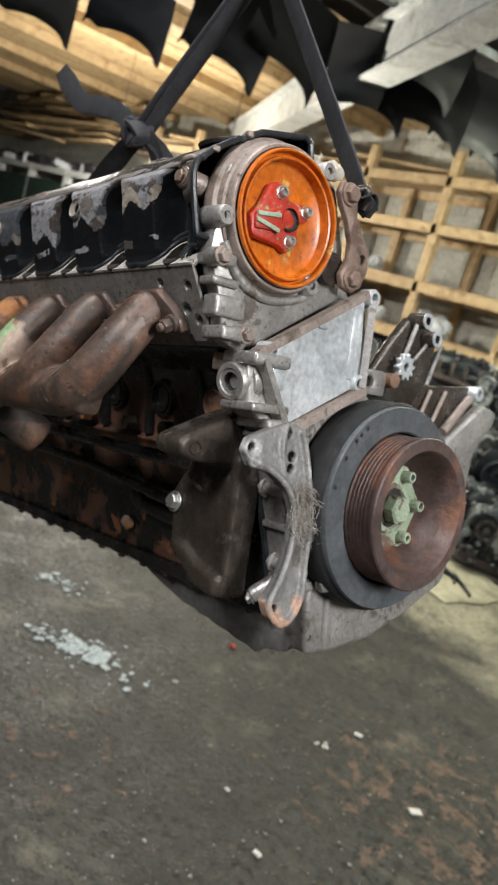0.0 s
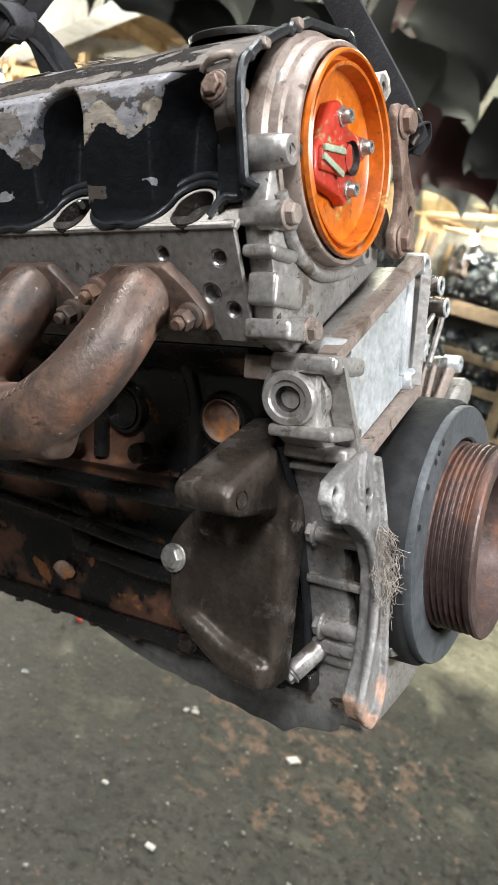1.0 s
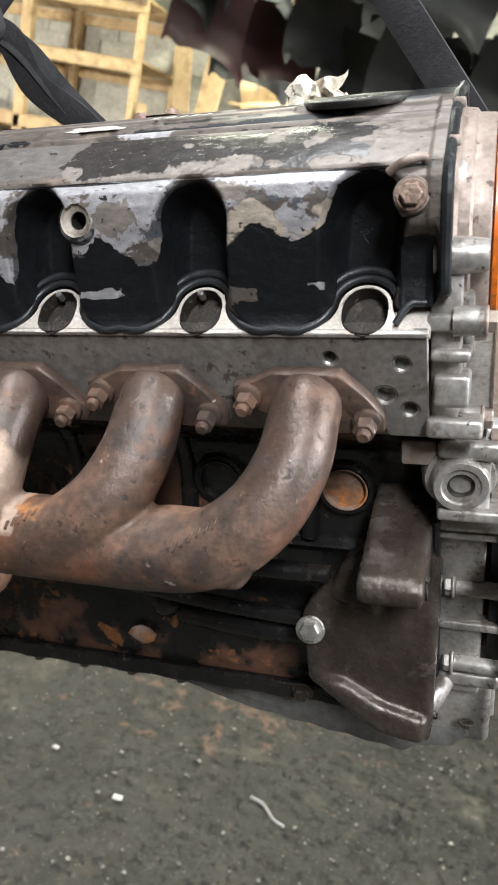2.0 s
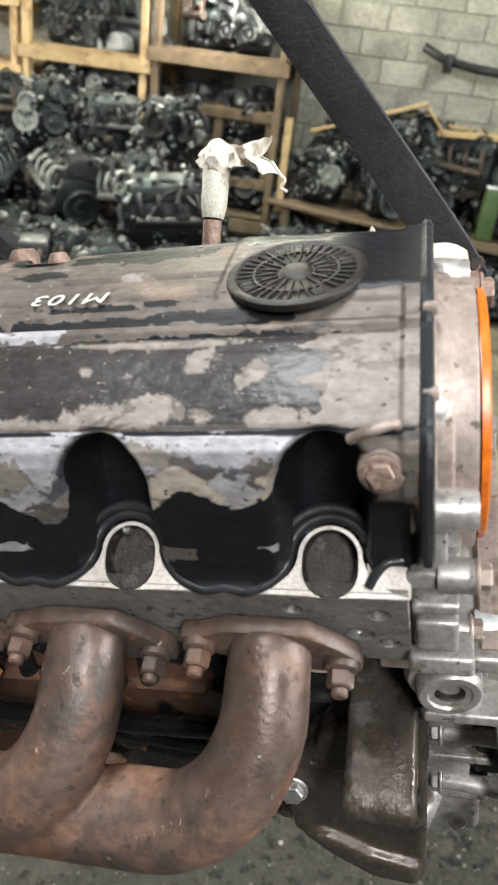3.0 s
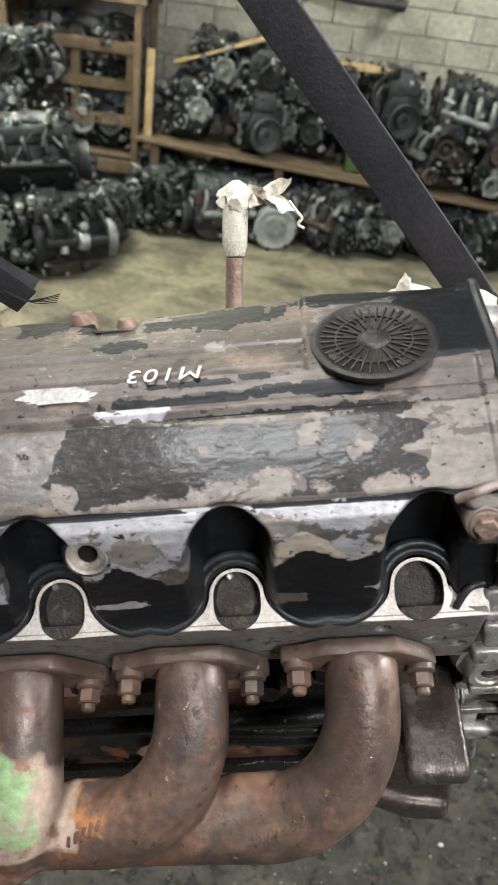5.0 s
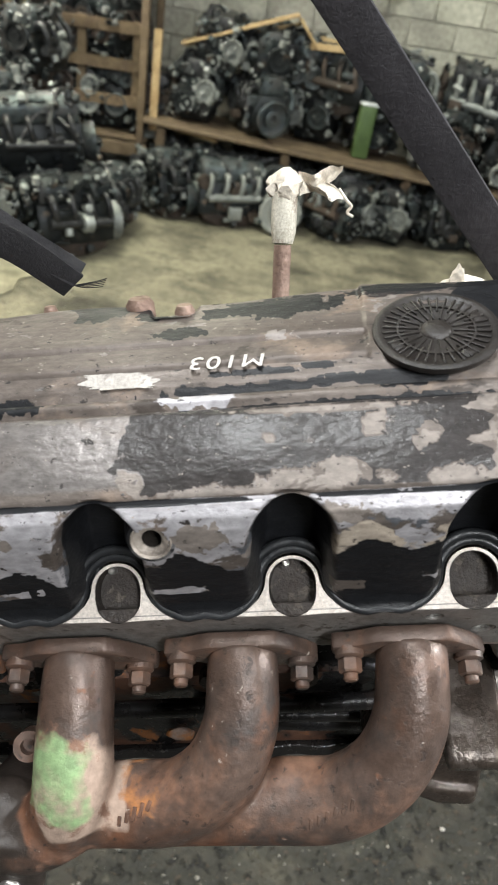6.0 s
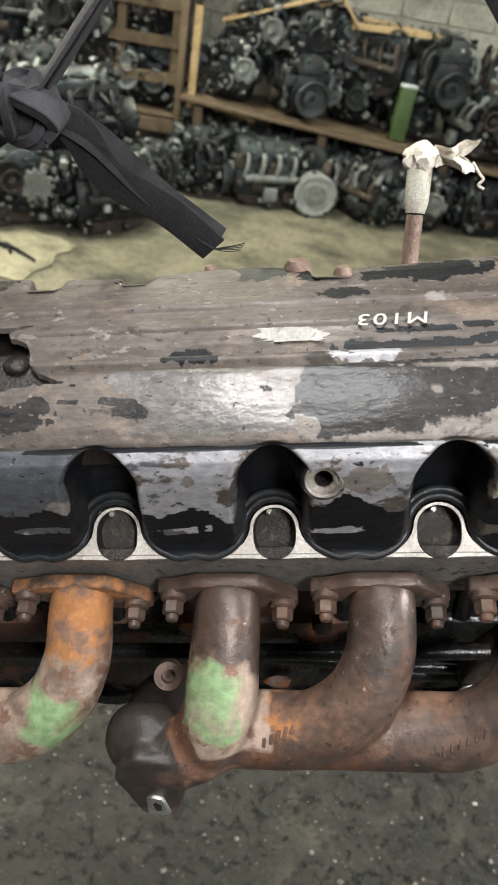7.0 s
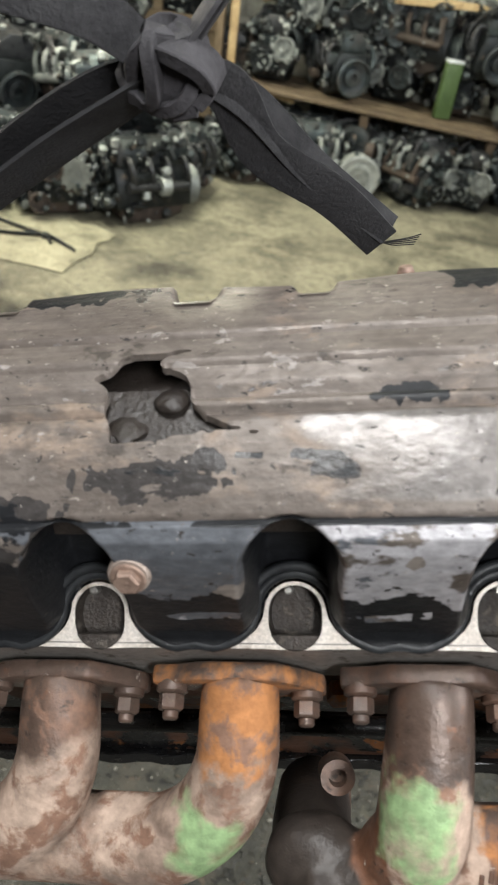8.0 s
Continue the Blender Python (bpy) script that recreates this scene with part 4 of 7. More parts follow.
lathe(bm, [(0.0235, -0.020), (0.0235, -0.004), (0.0215, 0.001), (0.0185, 0.0015), (0.0180, 0.0105), (0.0165, 0.0125), (0.0125, 0.0125), (0.0115, 0.0110), (0.0085, 0.0110), (0.0078, -0.014), (0, -0.014)], (-0.0105, 0.006, -0.0965), (0.12, -1, -0.22), 40)
plug = part("sensor_port", bm, alu, engine, "round threaded port with a dark bore")
bm = bmesh.new()
lathe(bm, [(0.0079, 0.0100), (0.0070, 0.0090), (0.0074, 0.0070), (0.0068, 0.0055), (0.0070, -0.012), (0, -0.012)], (-0.0105, 0.006, -0.0965), (0.12, -1, -0.22), 24)
part("bore", bm, void_dark, plug)
bm = bmesh.new()
box(bm, (-0.036, 0.012, -0.0805), (0.022, 0.022, 0.016), 0.002)
part("cast_rib", bm, alu_brown, front_low)
bm = bmesh.new()
bolt(bm, (0.0300, 0.1140, -0.2810), (1, -0.5, -0.2), 0.0075, 0.008)
part("cover_bolt", bm, steel, front_low)
bm = bmesh.new()
tube(bm, [(-0.0255, 0.020, -0.1300), (-0.0262, 0.046, -0.1680), (-0.0262, 0.061, -0.1980), (-0.0262, 0.075, -0.2350), (-0.0262, 0.087, -0.2720), (-0.0262, 0.094, -0.3010)], 0.0036, 8, 4)
part("gasket_edge", bm, rubber, front_low, "black oily gasket squeezed out of the joint")

# block
def bmesh_fine(bm, step=0.03):
    for k in range(4):
        long = [e for e in bm.edges if e.calc_length() > step]
        if long:
            bmesh.ops.subdivide_edges(bm, edges=long, cuts=1, use_grid_fill=True)
    return bm


bm = bmesh.new()
prism(bm, [(0.000, -0.0685), (0.040, -0.0900), (0.055, -0.1200), (0.060, -0.1660), (0.0535, -0.1720), (0.0640, -0.1780), (0.085, -0.2500), (0.095, -0.3140), (0.330, -0.3140), (0.330, -0.2300), (0.240, -0.0685)], "x", -0.760, -0.0250, 0.003, 2)
block = part("engine_block", bmesh_fine(bm), block_paint, engine, "oily black engine block with rusty patches")
tint(block, "rusty", lambda v: 0.16 * sm(-0.13, -0.18, v.x) * sm(-0.09, -0.12, v.z) - 0.06 * sm(-0.13, -0.10, v.x))
for x0 in (-0.118, -0.215, -0.312, -0.410, -0.508):
    bm = bmesh.new()
    tube(bm, [(x0, 0.030, -0.072), (x0, 0.052, -0.11), (x0 - 0.002, 0.058, -0.165)], 0.0072, 10, 4)
    part("vertical_rib", bm, block_paint, block)
for x in (-0.091, -0.188, -0.286, -0.384, -0.482):
    bm = bmesh.new()
    w = Vector((0, -0.985, -0.17))
    lathe(bm, [(0.0222, -0.008), (0.0202, 0.0035), (0.0175, 0.0040), (0.0166, 0.0030), (0.0164, -0.0050)], (x, 0.0505, -0.122), w, 36)
    part("plug_rim", bm, block_paint, block)
    bm = bmesh.new()
    lathe(bm, [(0.0165, 0.0040), (0.0152, 0.0040), (0.0144, -0.0010), (0.0060, -0.0005), (0, 0.0)], (x, 0.0490, -0.122), w, 36)
    part("core_plug", bm, rust if x > -0.1 else block_paint, block, "round rusty core plug" if x > -0.1 else "")
bm = bmesh.new()
tube(bm, [(-0.63, 0.058, -0.2150), (-0.35, 0.064, -0.2200), (-0.20, 0.066, -0.2350), (-0.115, 0.066, -0.2400)], 0.0065, 10, 4)
tube(bm, [(-0.24, 0.080, -0.2550), (-0.17, 0.075, -0.2580), (-0.115, 0.072, -0.2550)], 0.0085, 10, 4)
lump(bm, (-0.252, 0.076, -0.245), (0.012, 0.008, 0.014), 2.0)
part("oil_gallery", bm, block_paint, block)
bm = bmesh.new()
lump(bm, (-0.282, 0.0845, -0.2840), (0.012, 0.0045, 0.0085), 9.0, 0.4)
part("rusted_boss", bm, rust, block, "orange rusted boss")
# pan rail with its bolts, scalloped
bm = bmesh.new()
rail = [(-0.760 + 0.0125 * k, 0.0905 - (0.0022 if k % 4 in (0, 1) else 0.0)) for k in range(60)]
prism(bm, rail + [(-0.022, 0.320), (-0.760, 0.320)], "z", -0.3280, -0.3135, 0.001, 1)
part("pan_rail", bm, block_paint, block, "greasy pan rail")
for k in range(13):
    bm = bmesh.new()
    x = -0.6 + 0.05 * k
    bolt(bm, (x, 0.0960, -0.3285), (0, -0.1, -1), 0.0050, 0.0045)
    part("rail_bolt", bm, mount_metal, block)

# sump
bm = bmesh.new()
low = [(-0.300, -0.3285), (-0.285, -0.3340), (-0.255, -0.3440), (-0.222, -0.3530)] + [(-0.200 + 0.0165 * k, -0.3580 - 0.0021 * k - 0.0018 * (k % 2)) for k in range(9)] + [(-0.052, -0.3790), (-0.040, -0.3700), (-0.010, -0.3650), (0.002, -0.3500), (0.004, -0.3285)]
prism(bm, low, "y", 0.112, 0.230, 0.003, 2)
bmesh.ops.transform(bm, matrix=Matrix(((1, 0, 0, 0), (0, 1, 0, 0), (0, 0.22, 1, -0.0250), (0, 0, 0, 1))), verts=[v for v in bm.verts if v.co.z < -0.332])
sump = part("sump", bm, surf("dull_grey_sump", (0.120, 0.114, 0.106), (0.185, 0.178, 0.168), 14, 0.55, 0.3, 0.25, 200, patches=(((0.09, 0.085, 0.08), 20, 0.38, 0.08, 0.6, 0.1, 0.0),)), engine, "grey aluminium sump with a wavy lower edge")
bm = bmesh.new()
prism(bm, [(0.104, -0.3000), (0.114, -0.3585), (0.150, -0.3600), (0.210, -0.3530), (0.270, -0.3330), (0.339, -0.3010), (0.366, -0.2400), (0.340, -0.1900), (0.230, -0.2100), (0.112, -0.2600)], "x", -0.060, 0.0180, 0.006, 3)
for y0, z0 in ((0.135, -0.3300), (0.245, -0.3100)):
    tube(bm, [(0.016, y0, z0 + 0.03), (0.016, y0 + 0.004, z0 - 0.014)], 0.006, 10, 1)
part("sump_front", bm, alu, sump, "pale smooth front of the sump")

# engine mount bracket
bm = bmesh.new()
prism(bm, [(-0.121, -0.2160), (-0.118, -0.2400), (-0.116, -0.2700), (-0.090, -0.2880), (-0.062, -0.3040), (-0.024, -0.3080), (-0.0205, -0.1700), (-0.030, -0.1560), (-0.064, -0.1540), (-0.090, -0.1760), (-0.112, -0.2020)], "y", 0.0290, 0.062, 0.004, 2)
prism(bm, [(0.060, -0.1150), (0.018, -0.1300), (-0.034, -0.1525), (-0.040, -0.1590), (-0.036, -0.1700), (-0.018, -0.1760), (0.030, -0.1790), (0.060, -0.1900)], "x", -0.0690, -0.0270, 0.004, 3)
prism(bm, [(-0.062, -0.1480), (-0.062, -0.2100), (-0.099, -0.2000), (-0.092, -0.1740)], "y", 0.0240, 0.056, 0.005, 2)
prism(bm, [(-0.112, -0.2640), (-0.088, -0.2850), (-0.060, -0.3030), (-0.028, -0.3070), (-0.026, -0.2860), (-0.060, -0.2780), (-0.090, -0.2620)], "y", 0.0215, 0.052, 0.005, 2)
mount = part("mount_bracket", cast(bm, 0.0018, 14), mount_metal, engine, "greasy dark mounting bracket with a blunt arm")
bm = bmesh.new()
lathe(bm, [(0.0060, 0.0010), (0.0052, -0.004), (0, -0.004)], (-0.0268, -0.022, -0.1630), (1, 0, 0), 18)
part("bore", bm, void_dark, mount)
bm = bmesh.new()
rod(bm, (-0.036, 0.012, -0.1700), (-0.036, 0.034, -0.1760), 0.0085, seg=18, bev=0.001)
part("bracket_boss", bm, mount_metal, mount)
bm = bmesh.new()
bolt(bm, (-0.1130, 0.0285, -0.2270), (0.05, -1, 0.1), 0.0082, 0.0075)
part("bracket_bolt", bm, steel, mount, "bright corroded bolt")
bm = bmesh.new()
bolt(bm, (-0.133, 0.083, -0.3140), (0, -0.8, -0.3), 0.0070, 0.0075)
part("bracket_bolt", bm, mount_metal, mount)
bm = bmesh.new()
rod(bm, (-0.0120, 0.102, -0.2820), (-0.0300, 0.074, -0.3080), 0.0080, seg=18, bev=0.0015)
bolt(bm, (-0.0300, 0.074, -0.3080), (-0.018, -0.028, -0.026), 0.0065, 0.006)
part("bracket_bolt", bm, alu, mount, "grey stud by the sump corner")

# corroded curved arm beside the pulley
LEANING = Matrix(((1, 0, -0.1, -0.0140), (0, 1, 0, 0), (0, 0, 1, 0), (0, 0, 0, 1)))
bm = bmesh.new()
prism(bm, [(-0.011, -0.157), (-0.006, -0.146), (0.016, -0.137), (0.044, -0.128), (0.057, -0.131), (0.066, -0.142), (0.067, -0.162), (0.072, -0.185), (0.076, -0.228), (0.072, -0.256), (0.070, -0.286), (0.060, -0.305), (0.042, -0.312), (0.029, -0.304),
           (0.023, -0.290), (0.039, -0.271), (0.052, -0.241), (0.054, -0.211), (0.045, -0.192), (0.022, -0.176), (-0.003, -0.171)],
      "x", 0.0170, 0.0270, 0.002, 2, holes=[(0.041, -0.138, 0.0052), (-0.002, -0.154, 0.0045), (0.048, -0.160, 0.0050), (0.047, -0.171, 0.0045), (0.036, -0.297, 0.0038)], m=LEANING)
tube(bm, [(0.0270, -0.006, -0.163), (0.0300, 0.020, -0.172), (0.0330, 0.043, -0.188), (0.0360, 0.053, -0.211), (0.0390, 0.051, -0.241), (0.0420, 0.040, -0.270), (0.0440, 0.027, -0.292), (0.0460, 0.034, -0.306)], 0.0036, 10, 6)
tube(bm, [(0.0280, 0.058, -0.135), (0.0300, 0.066, -0.160), (0.0330, 0.072, -0.190), (0.0370, 0.075, -0.228), (0.0400, 0.071, -0.256), (0.0430, 0.069, -0.286), (0.0450, 0.058, -0.305), (0.0460, 0.044, -0.311), (0.0460, 0.034, -0.306)], 0.0034, 10, 6)
tube(bm, [(0.0270, 0.038, -0.130), (0.0285, 0.034, -0.150), (0.0290, 0.040, -0.178)], 0.0030, 10, 6)
arm = part("tensioner_arm", cast(bm, 0.0012, 3), arm_metal, engine, "curved corroded aluminium arm, white bloom above, rust below")
tint(arm, "bloom", lambda v: 0.34 * sm(-0.205, -0.180, v.z) * sm(-0.138, -0.148, v.z) - 0.05)
tint(arm, "rusty", lambda v: 0.50 * sm(-0.262, -0.296, v.z) - 0.1)
bm = bmesh.new()
rnd = random.Random(11)
for k in range(170):
    p = Vector((0.034 + rnd.uniform(0, 0.004), 0.056 + rnd.uniform(-0.008, 0.012), -0.180 - rnd.uniform(0, 0.036)))
    q = p + Vector((rnd.uniform(0.0, 0.010), rnd.uniform(-0.004, 0.016), rnd.uniform(-0.030, -0.006)))
    e = q + Vector((rnd.uniform(-0.006, 0.008), rnd.uniform(-0.012, 0.012), rnd.uniform(-0.014, 0.008)))
    tube(bm, [p, (p + q) / 2 + Vector((rnd.uniform(-0.003, 0.005), rnd.uniform(-0.006, 0.006), 0)), q, e], 0.00022, 4, 4)
part("fibre_tuft", bm, boss_tan, arm, "tuft of pale frayed fibres")["kind"] = "stuff"
for y, z, r in ((0.0610, -0.1948, 0.0062), (0.0860, -0.2700, 0.0066)):
    bm = bmesh.new()
    rod(bm, (-0.012, y, z), (0.030, y - 0.004, z), r, seg=16, bev=0.001)
    bolt(bm, (-0.012, y, z), (-1, 0, 0), r * 1.2, 0.008)
    part("spacer_bolt", bm, alu, arm)

# crankshaft pulley
PC = (0.0, 0.1800, -0.2030)
bm = bmesh.new()
lathe(bm, [(0.070, 0.012), (0.1060, 0.0120), (0.1075, 0.0140), (0.1075, 0.0420), (0.1060, 0.0440), (0.1042, 0.0470)], PC, (1, 0, 0), 96)
pulley = part("crank_pulley", bm, surf("matte_black_damper", (0.006, 0.006, 0.0065), (0.013, 0.012, 0.012), 30, 0.75, 0.0, 0.2, 200), engine, "black vibration damper with a grey face")
bm = bmesh.new()
lathe(bm, [(0.1036, 0.0455), (0.1036, 0.0515), (0.1026, 0.0530), (0.0790, 0.0535), (0.0775, 0.0520), (0.0765, 0.0400), (0.070, 0.0400)], PC, (1, 0, 0), 96)
face = part("damper_ring", bm, pulley_grey, pulley, "grey damper ring")
for a in (128, 134, 139, 151, 168):
    bm = bmesh.new()
    p = Vector((0.0532, PC[1] + 0.0985 * math.cos(radians(a)), PC[2] + 0.0985 * math.sin(radians(a))))
    lathe(bm, [(0.0024, 0.0004), (0.0019, 0.0007), (0, 0.0007)], p, (1, 0, 0), 10)
    part("timing_mark", bm, void_dark, pulley)
bm = bmesh.new()
prof = [(0.0730, 0.0450), (0.0752, 0.0470), (0.0752, 0.0520)]
for k in range(6):
    h = 0.0535 + 0.0045 * k
    prof += [(0.0745, h), (0.0712, h + 0.0015), (0.0712, h + 0.0022), (0.0745, h + 0.0036)]
prof += [(0.0758, 0.0820), (0.0762, 0.0850), (0.0750, 0.0865), (0.0640, 0.0868), (0.0622, 0.0850), (0.0585, 0.0680), (0.0530, 0.0520), (0.0460, 0.0425), (0.0100, 0.0420), (0, 0.0420)]
lathe(bm, prof, PC, (1, 0, 0), 96)
groove = part("grooved_pulley", bm, pulley_rust, pulley, "rust-brown ribbed belt pulley")
bm = bmesh.new()
lobes = []
for k in range(72):
    a = 2 * math.pi * k / 72
    r = 0.0430 + 0.0045 * max(0.0, math.cos(6 * (a - radians(5)))) - 0.0020 * max(0.0, -math.cos(6 * (a - radians(5))))
    lobes.append((PC[1] + r * math.cos(a), PC[2] + r * math.sin(a)))
prism(bm, lobes, "x", 0.0400, 0.0470, 0.0015, 2)
lathe(bm, [(0.0262, 0.0465), (0.0258, 0.0500), (0.0240, 0.0508), (0.0212, 0.0508), (0.0200, 0.0490), (0.0198, 0.0465)], PC, (1, 0, 0), 48)
hub = part("pulley_hub", bm, hub_green, pulley, "hub with flaked pale green paint")
# Flat dark disc: the recess and its shade are only coloured on.
bm = bmesh.new()
lathe(bm, [(0.0199, 0.0472), (0.0, 0.0473)], PC, (1, 0, 0), 40)
part("recess", bm, well_brown, hub, "dark brown recess round the centre bolt")
bm = bmesh.new()
bolt(bm, (0.0472, PC[1], PC[2]), (1, 0, 0), 0.0150, 0.0150, False)
part("centre_bolt", bm, hub_green, hub, "large pale green hexagon bolt")
for k in range(6):
    a = radians(5 + 60 * k)
    p = Vector((0.0470, PC[1] + 0.0365 * math.cos(a), PC[2] + 0.0365 * math.sin(a)))
    bm = bmesh.new()
    if k != 4:
        lathe(bm, [(0.0062, 0.0), (0.0060, 0.0105), (0.0052, 0.0115), (0.0034, 0.0115), (0.0032, 0.0070), (0, 0.0070)], p, (1, 0, 0), 20)
        part("hub_bolt", bm, hub_green, hub)
        # Dark disc puts the socket's inner shade into the colour.
        bm = bmesh.new()
        lathe(bm, [(0.0031, 0.0080), (0, 0.0080)], p, (1, 0, 0), 12)
        part("bolt_socket", bm, well_brown, hub)
    else:
        # Dark disc on the surface, coloured as a shaded hole.
        lathe(bm, [(0.0046, 0.0002), (0.0040, 0.0006), (0, 0.0006)], p, (1, 0, 0), 16)
        part("empty_hole", bm, well_brown, hub)

# lifting bracket and what is bolted on the far side of the front
bm = bmesh.new()
prism(bm, [(0.091, 0.1060), (0.104, 0.1080), (0.113, 0.0990), (0.117, 0.0780), (0.128, 0.0640), (0.140, 0.0500), (0.142, 0.0300), (0.134, 0.0120), (0.122, 0.0050), (0.108, 0.0080), (0.103, 0.0200), (0.112, 0.0380), (0.112, 0.0520), (0.104, 0.0700), (0.092, 0.0860), (0.087, 0.0960)], "x", 0.0000, 0.0075, 0.0016, 2, holes=[(0.132, 0.0400, 0.0050)])
lift = part("lifting_bracket", bm, steel_brown, engine, "brown rusty lifting bracket")
for y, z in ((0.1010, 0.0960), (0.1180, 0.0180)):
    bm = bmesh.new()
    bolt(bm, (0.0075, y, z), (1, 0, 0), 0.0085, 0.0080)
    part("bracket_bolt", bm, steel_brown, lift, "rusty hexagon bolt")
bm = bmesh.new()
lathe(bm, [(0.018, -0.020), (0.018, 0.000), (0.012, 0.001), (0, 0.001)], (-0.023, 0.098, 0.060), (1, 0, 0), 20)
lathe(bm, [(0.016, -0.020), (0.016, -0.002), (0, -0.002)], (0.0, 0.100, 0.025), (1, 0, 0), 20)
tube(bm, [(0.004, 0.112, 0.104), (0.008, 0.122, 0.108), (0.008, 0.128, 0.098), (0.004, 0.126, 0.088)], 0.004, 10, 6)
part("bracket_boss", bm, mount_metal, lift)
bm = bmesh.new()
prism(bm, [(0.160, -0.100), (0.205, -0.0780), (0.224, -0.0570), (0.250, -0.0240), (0.278, 0.0080), (0.300, 0.0150), (0.317, 0.0010), (0.332, -0.0060), (0.335, -0.0140), (0.323, -0.0640), (0.300, -0.1000), (0.240, -0.1100)], "x", -0.048, -0.0320, 0.004, 2)
acc = part("accessory_bracket", bm, mount_metal, engine, "dark cast accessory bracket")
for y, z in ((0.2850, 0.0050), (0.3080, -0.0130)):
    bm = bmesh.new()
    lathe(bm, [(0.0100, -0.022), (0.0092, 0.000), (0.0088, 0.001), (0.0050, 0.001), (0.0046, -0.006), (0, -0.006)], (-0.015, y, z), (1, 0, 0), 22)
    barrel = part("bolt_boss", bm, mount_metal, acc)
    bm = bmesh.new()
    lathe(bm, [(0.0091, 0.0004), (0.0089, 0.0018), (0.0052, 0.0018), (0.0049, 0.0004)], (-0.015, y, z), (1, 0, 0), 22)
    part("machined_ring", bm, alu_clean, barrel)
for p, q, r in (((0.268, -0.046), (0.279, 0.000), 0.0030), ((0.290, -0.040), (0.304, -0.018), 0.0024), ((0.3215, -0.066), (0.3320, -0.016), 0.0026)):
    bm = bmesh.new()
    tube(bm, [(-0.030, *p), (-0.024, *q)], r, 8, 1)
    part("bracket_rib", bm, alu, acc)
bm = bmesh.new()
teeth = []
for k in range(40):
    a = 2 * math.pi * k / 40
    r = 0.0160 if k % 4 in (0, 1) else 0.0118
    teeth.append((0.258 + r * math.cos(a), -0.052 + r * math.sin(a)))
prism(bm, teeth, "x", -0.022, -0.0150, 0.0008, 1, holes=[(0.258, -0.052, 0.0045)])
part("toothed_wheel", bm, alu_clean, acc, "small pale toothed wheel")
bm = bmesh.new()
prism(bm, [(0.192, -0.0890), (0.190, -0.0680), (0.198, -0.0620), (0.228, -0.0610), (0.232, -0.0680), (0.230, -0.0900)], "x", -0.034, -0.0200, 0.003, 2, holes=[(0.203, -0.075, 0.0062)])
part("eye_block", bm, alu, acc, "pale block with a bolt eye")
bm = bmesh.new()
rod(bm, (-0.034, 0.238, -0.070), (-0.012, 0.238, -0.070), 0.0085, seg=16, bev=0.0015)
part("rusty_stud", bm, rust, acc, "rust-red stud")
bm = bmesh.new()
prism(bm, [(0.320, -0.1600), (0.385, -0.1320), (0.420, -0.1080), (0.446, -0.0900), (0.461, -0.0790), (0.485, -0.0830), (0.493, -0.0900), (0.486, -0.1060), (0.462, -0.1260), (0.450, -0.1430), (0.446, -0.1650), (0.444, -0.1860), (0.438, -0.2150), (0.400, -0.2250), (0.320, -0.2100)], "x", -0.050, -0.0300, 0.004, 2)
for k in range(3):
    prism(bm, [(0.436, -0.180 - 0.016 * k), (0.462, -0.178 - 0.016 * k), (0.440, -0.190 - 0.016 * k)], "x", -0.046, -0.036, 0.001, 1)
side = part("side_bracket", bm, alu, engine, "pale forked aluminium bracket behind the pulley")
bm = bmesh.new()
prism(bm, [(0.255, -0.0900), (0.300, -0.0740), (0.351, -0.0650), (0.448, -0.0560), (0.464, -0.0640), (0.406, -0.1200), (0.351, -0.1450), (0.270, -0.1500)], "x", -0.066, -0.050, 0.003, 2)
fin = part("finned_plate", bm, mount_metal, side, "brown rusty finned plate")
for p, q, r in (((0.355, -0.071), (0.337, -0.102), 0.0030), ((0.388, -0.069), (0.362, -0.112), 0.0030), ((0.444, -0.072), (0.390, -0.120), 0.0062)):
    bm = bmesh.new()
    tube(bm, [(-0.046, *p), (-0.044, *q)], r, 10, 1)
    part("fin", bm, alu_brown, fin)
bm = bmesh.new()
lathe(bm, [(0.0100, -0.014), (0.0098, 0.004), (0.0090, 0.005), (0.0050, 0.005), (0.0046, -0.004), (0, -0.004)], (-0.042, 0.455, -0.064), (1, 0, 0), 22)
part("bolt_eye", bm, alu_clean, fin)

# dipstick tube beyond the cover, its top wrapped
bm = bmesh.new()
tube(bm, [(-0.170, 0.132, 0.010), (-0.166, 0.150, 0.070), (-0.1590, 0.1680, 0.1360)], 0.0062, 16, 5)
dip = part("dipstick_tube", bm, steel_brown, engine, "rusty dipstick tube with a flaked white top")
bm = bmesh.new()
lathe(bm, [(0.0070, -0.004), (0.0088, 0.004), (0.0090, 0.027), (0.0084, 0.029), (0, 0.029)], (-0.1584, 0.1702, 0.1403), (0.006, 0.018, 0.05), 24)
part("tube_sleeve", bm, tube_paint, dip, "white flaked sleeve")
bm = bmesh.new()
lump(bm, (-0.1550, 0.1810, 0.1730), (0.0130, 0.0120, 0.0105), 3.3, 0.45, 3)
t = bmesh.new()
bmesh.ops.create_grid(t, x_segments=14, y_segments=8, size=0.5)
for v in t.verts:
    u, w = v.co.x + 0.5, v.co.y
    v.co = Vector((-0.1450 + 0.030 * u, 0.1800 + 0.006 * math.sin(u * 9 + w * 3), 0.1740 - 0.002 * u + w * (0.013 + 0.012 * u * u) + 0.002 * noise.noise(Vector((u * 5, w * 6, 1)))))
    v.co.x -= 0.010 * u * (1 - abs(w) * 2) ** 2
bmesh.ops.solidify(t, geom=list(t.faces), thickness=0.0005)
merge(bm, t)
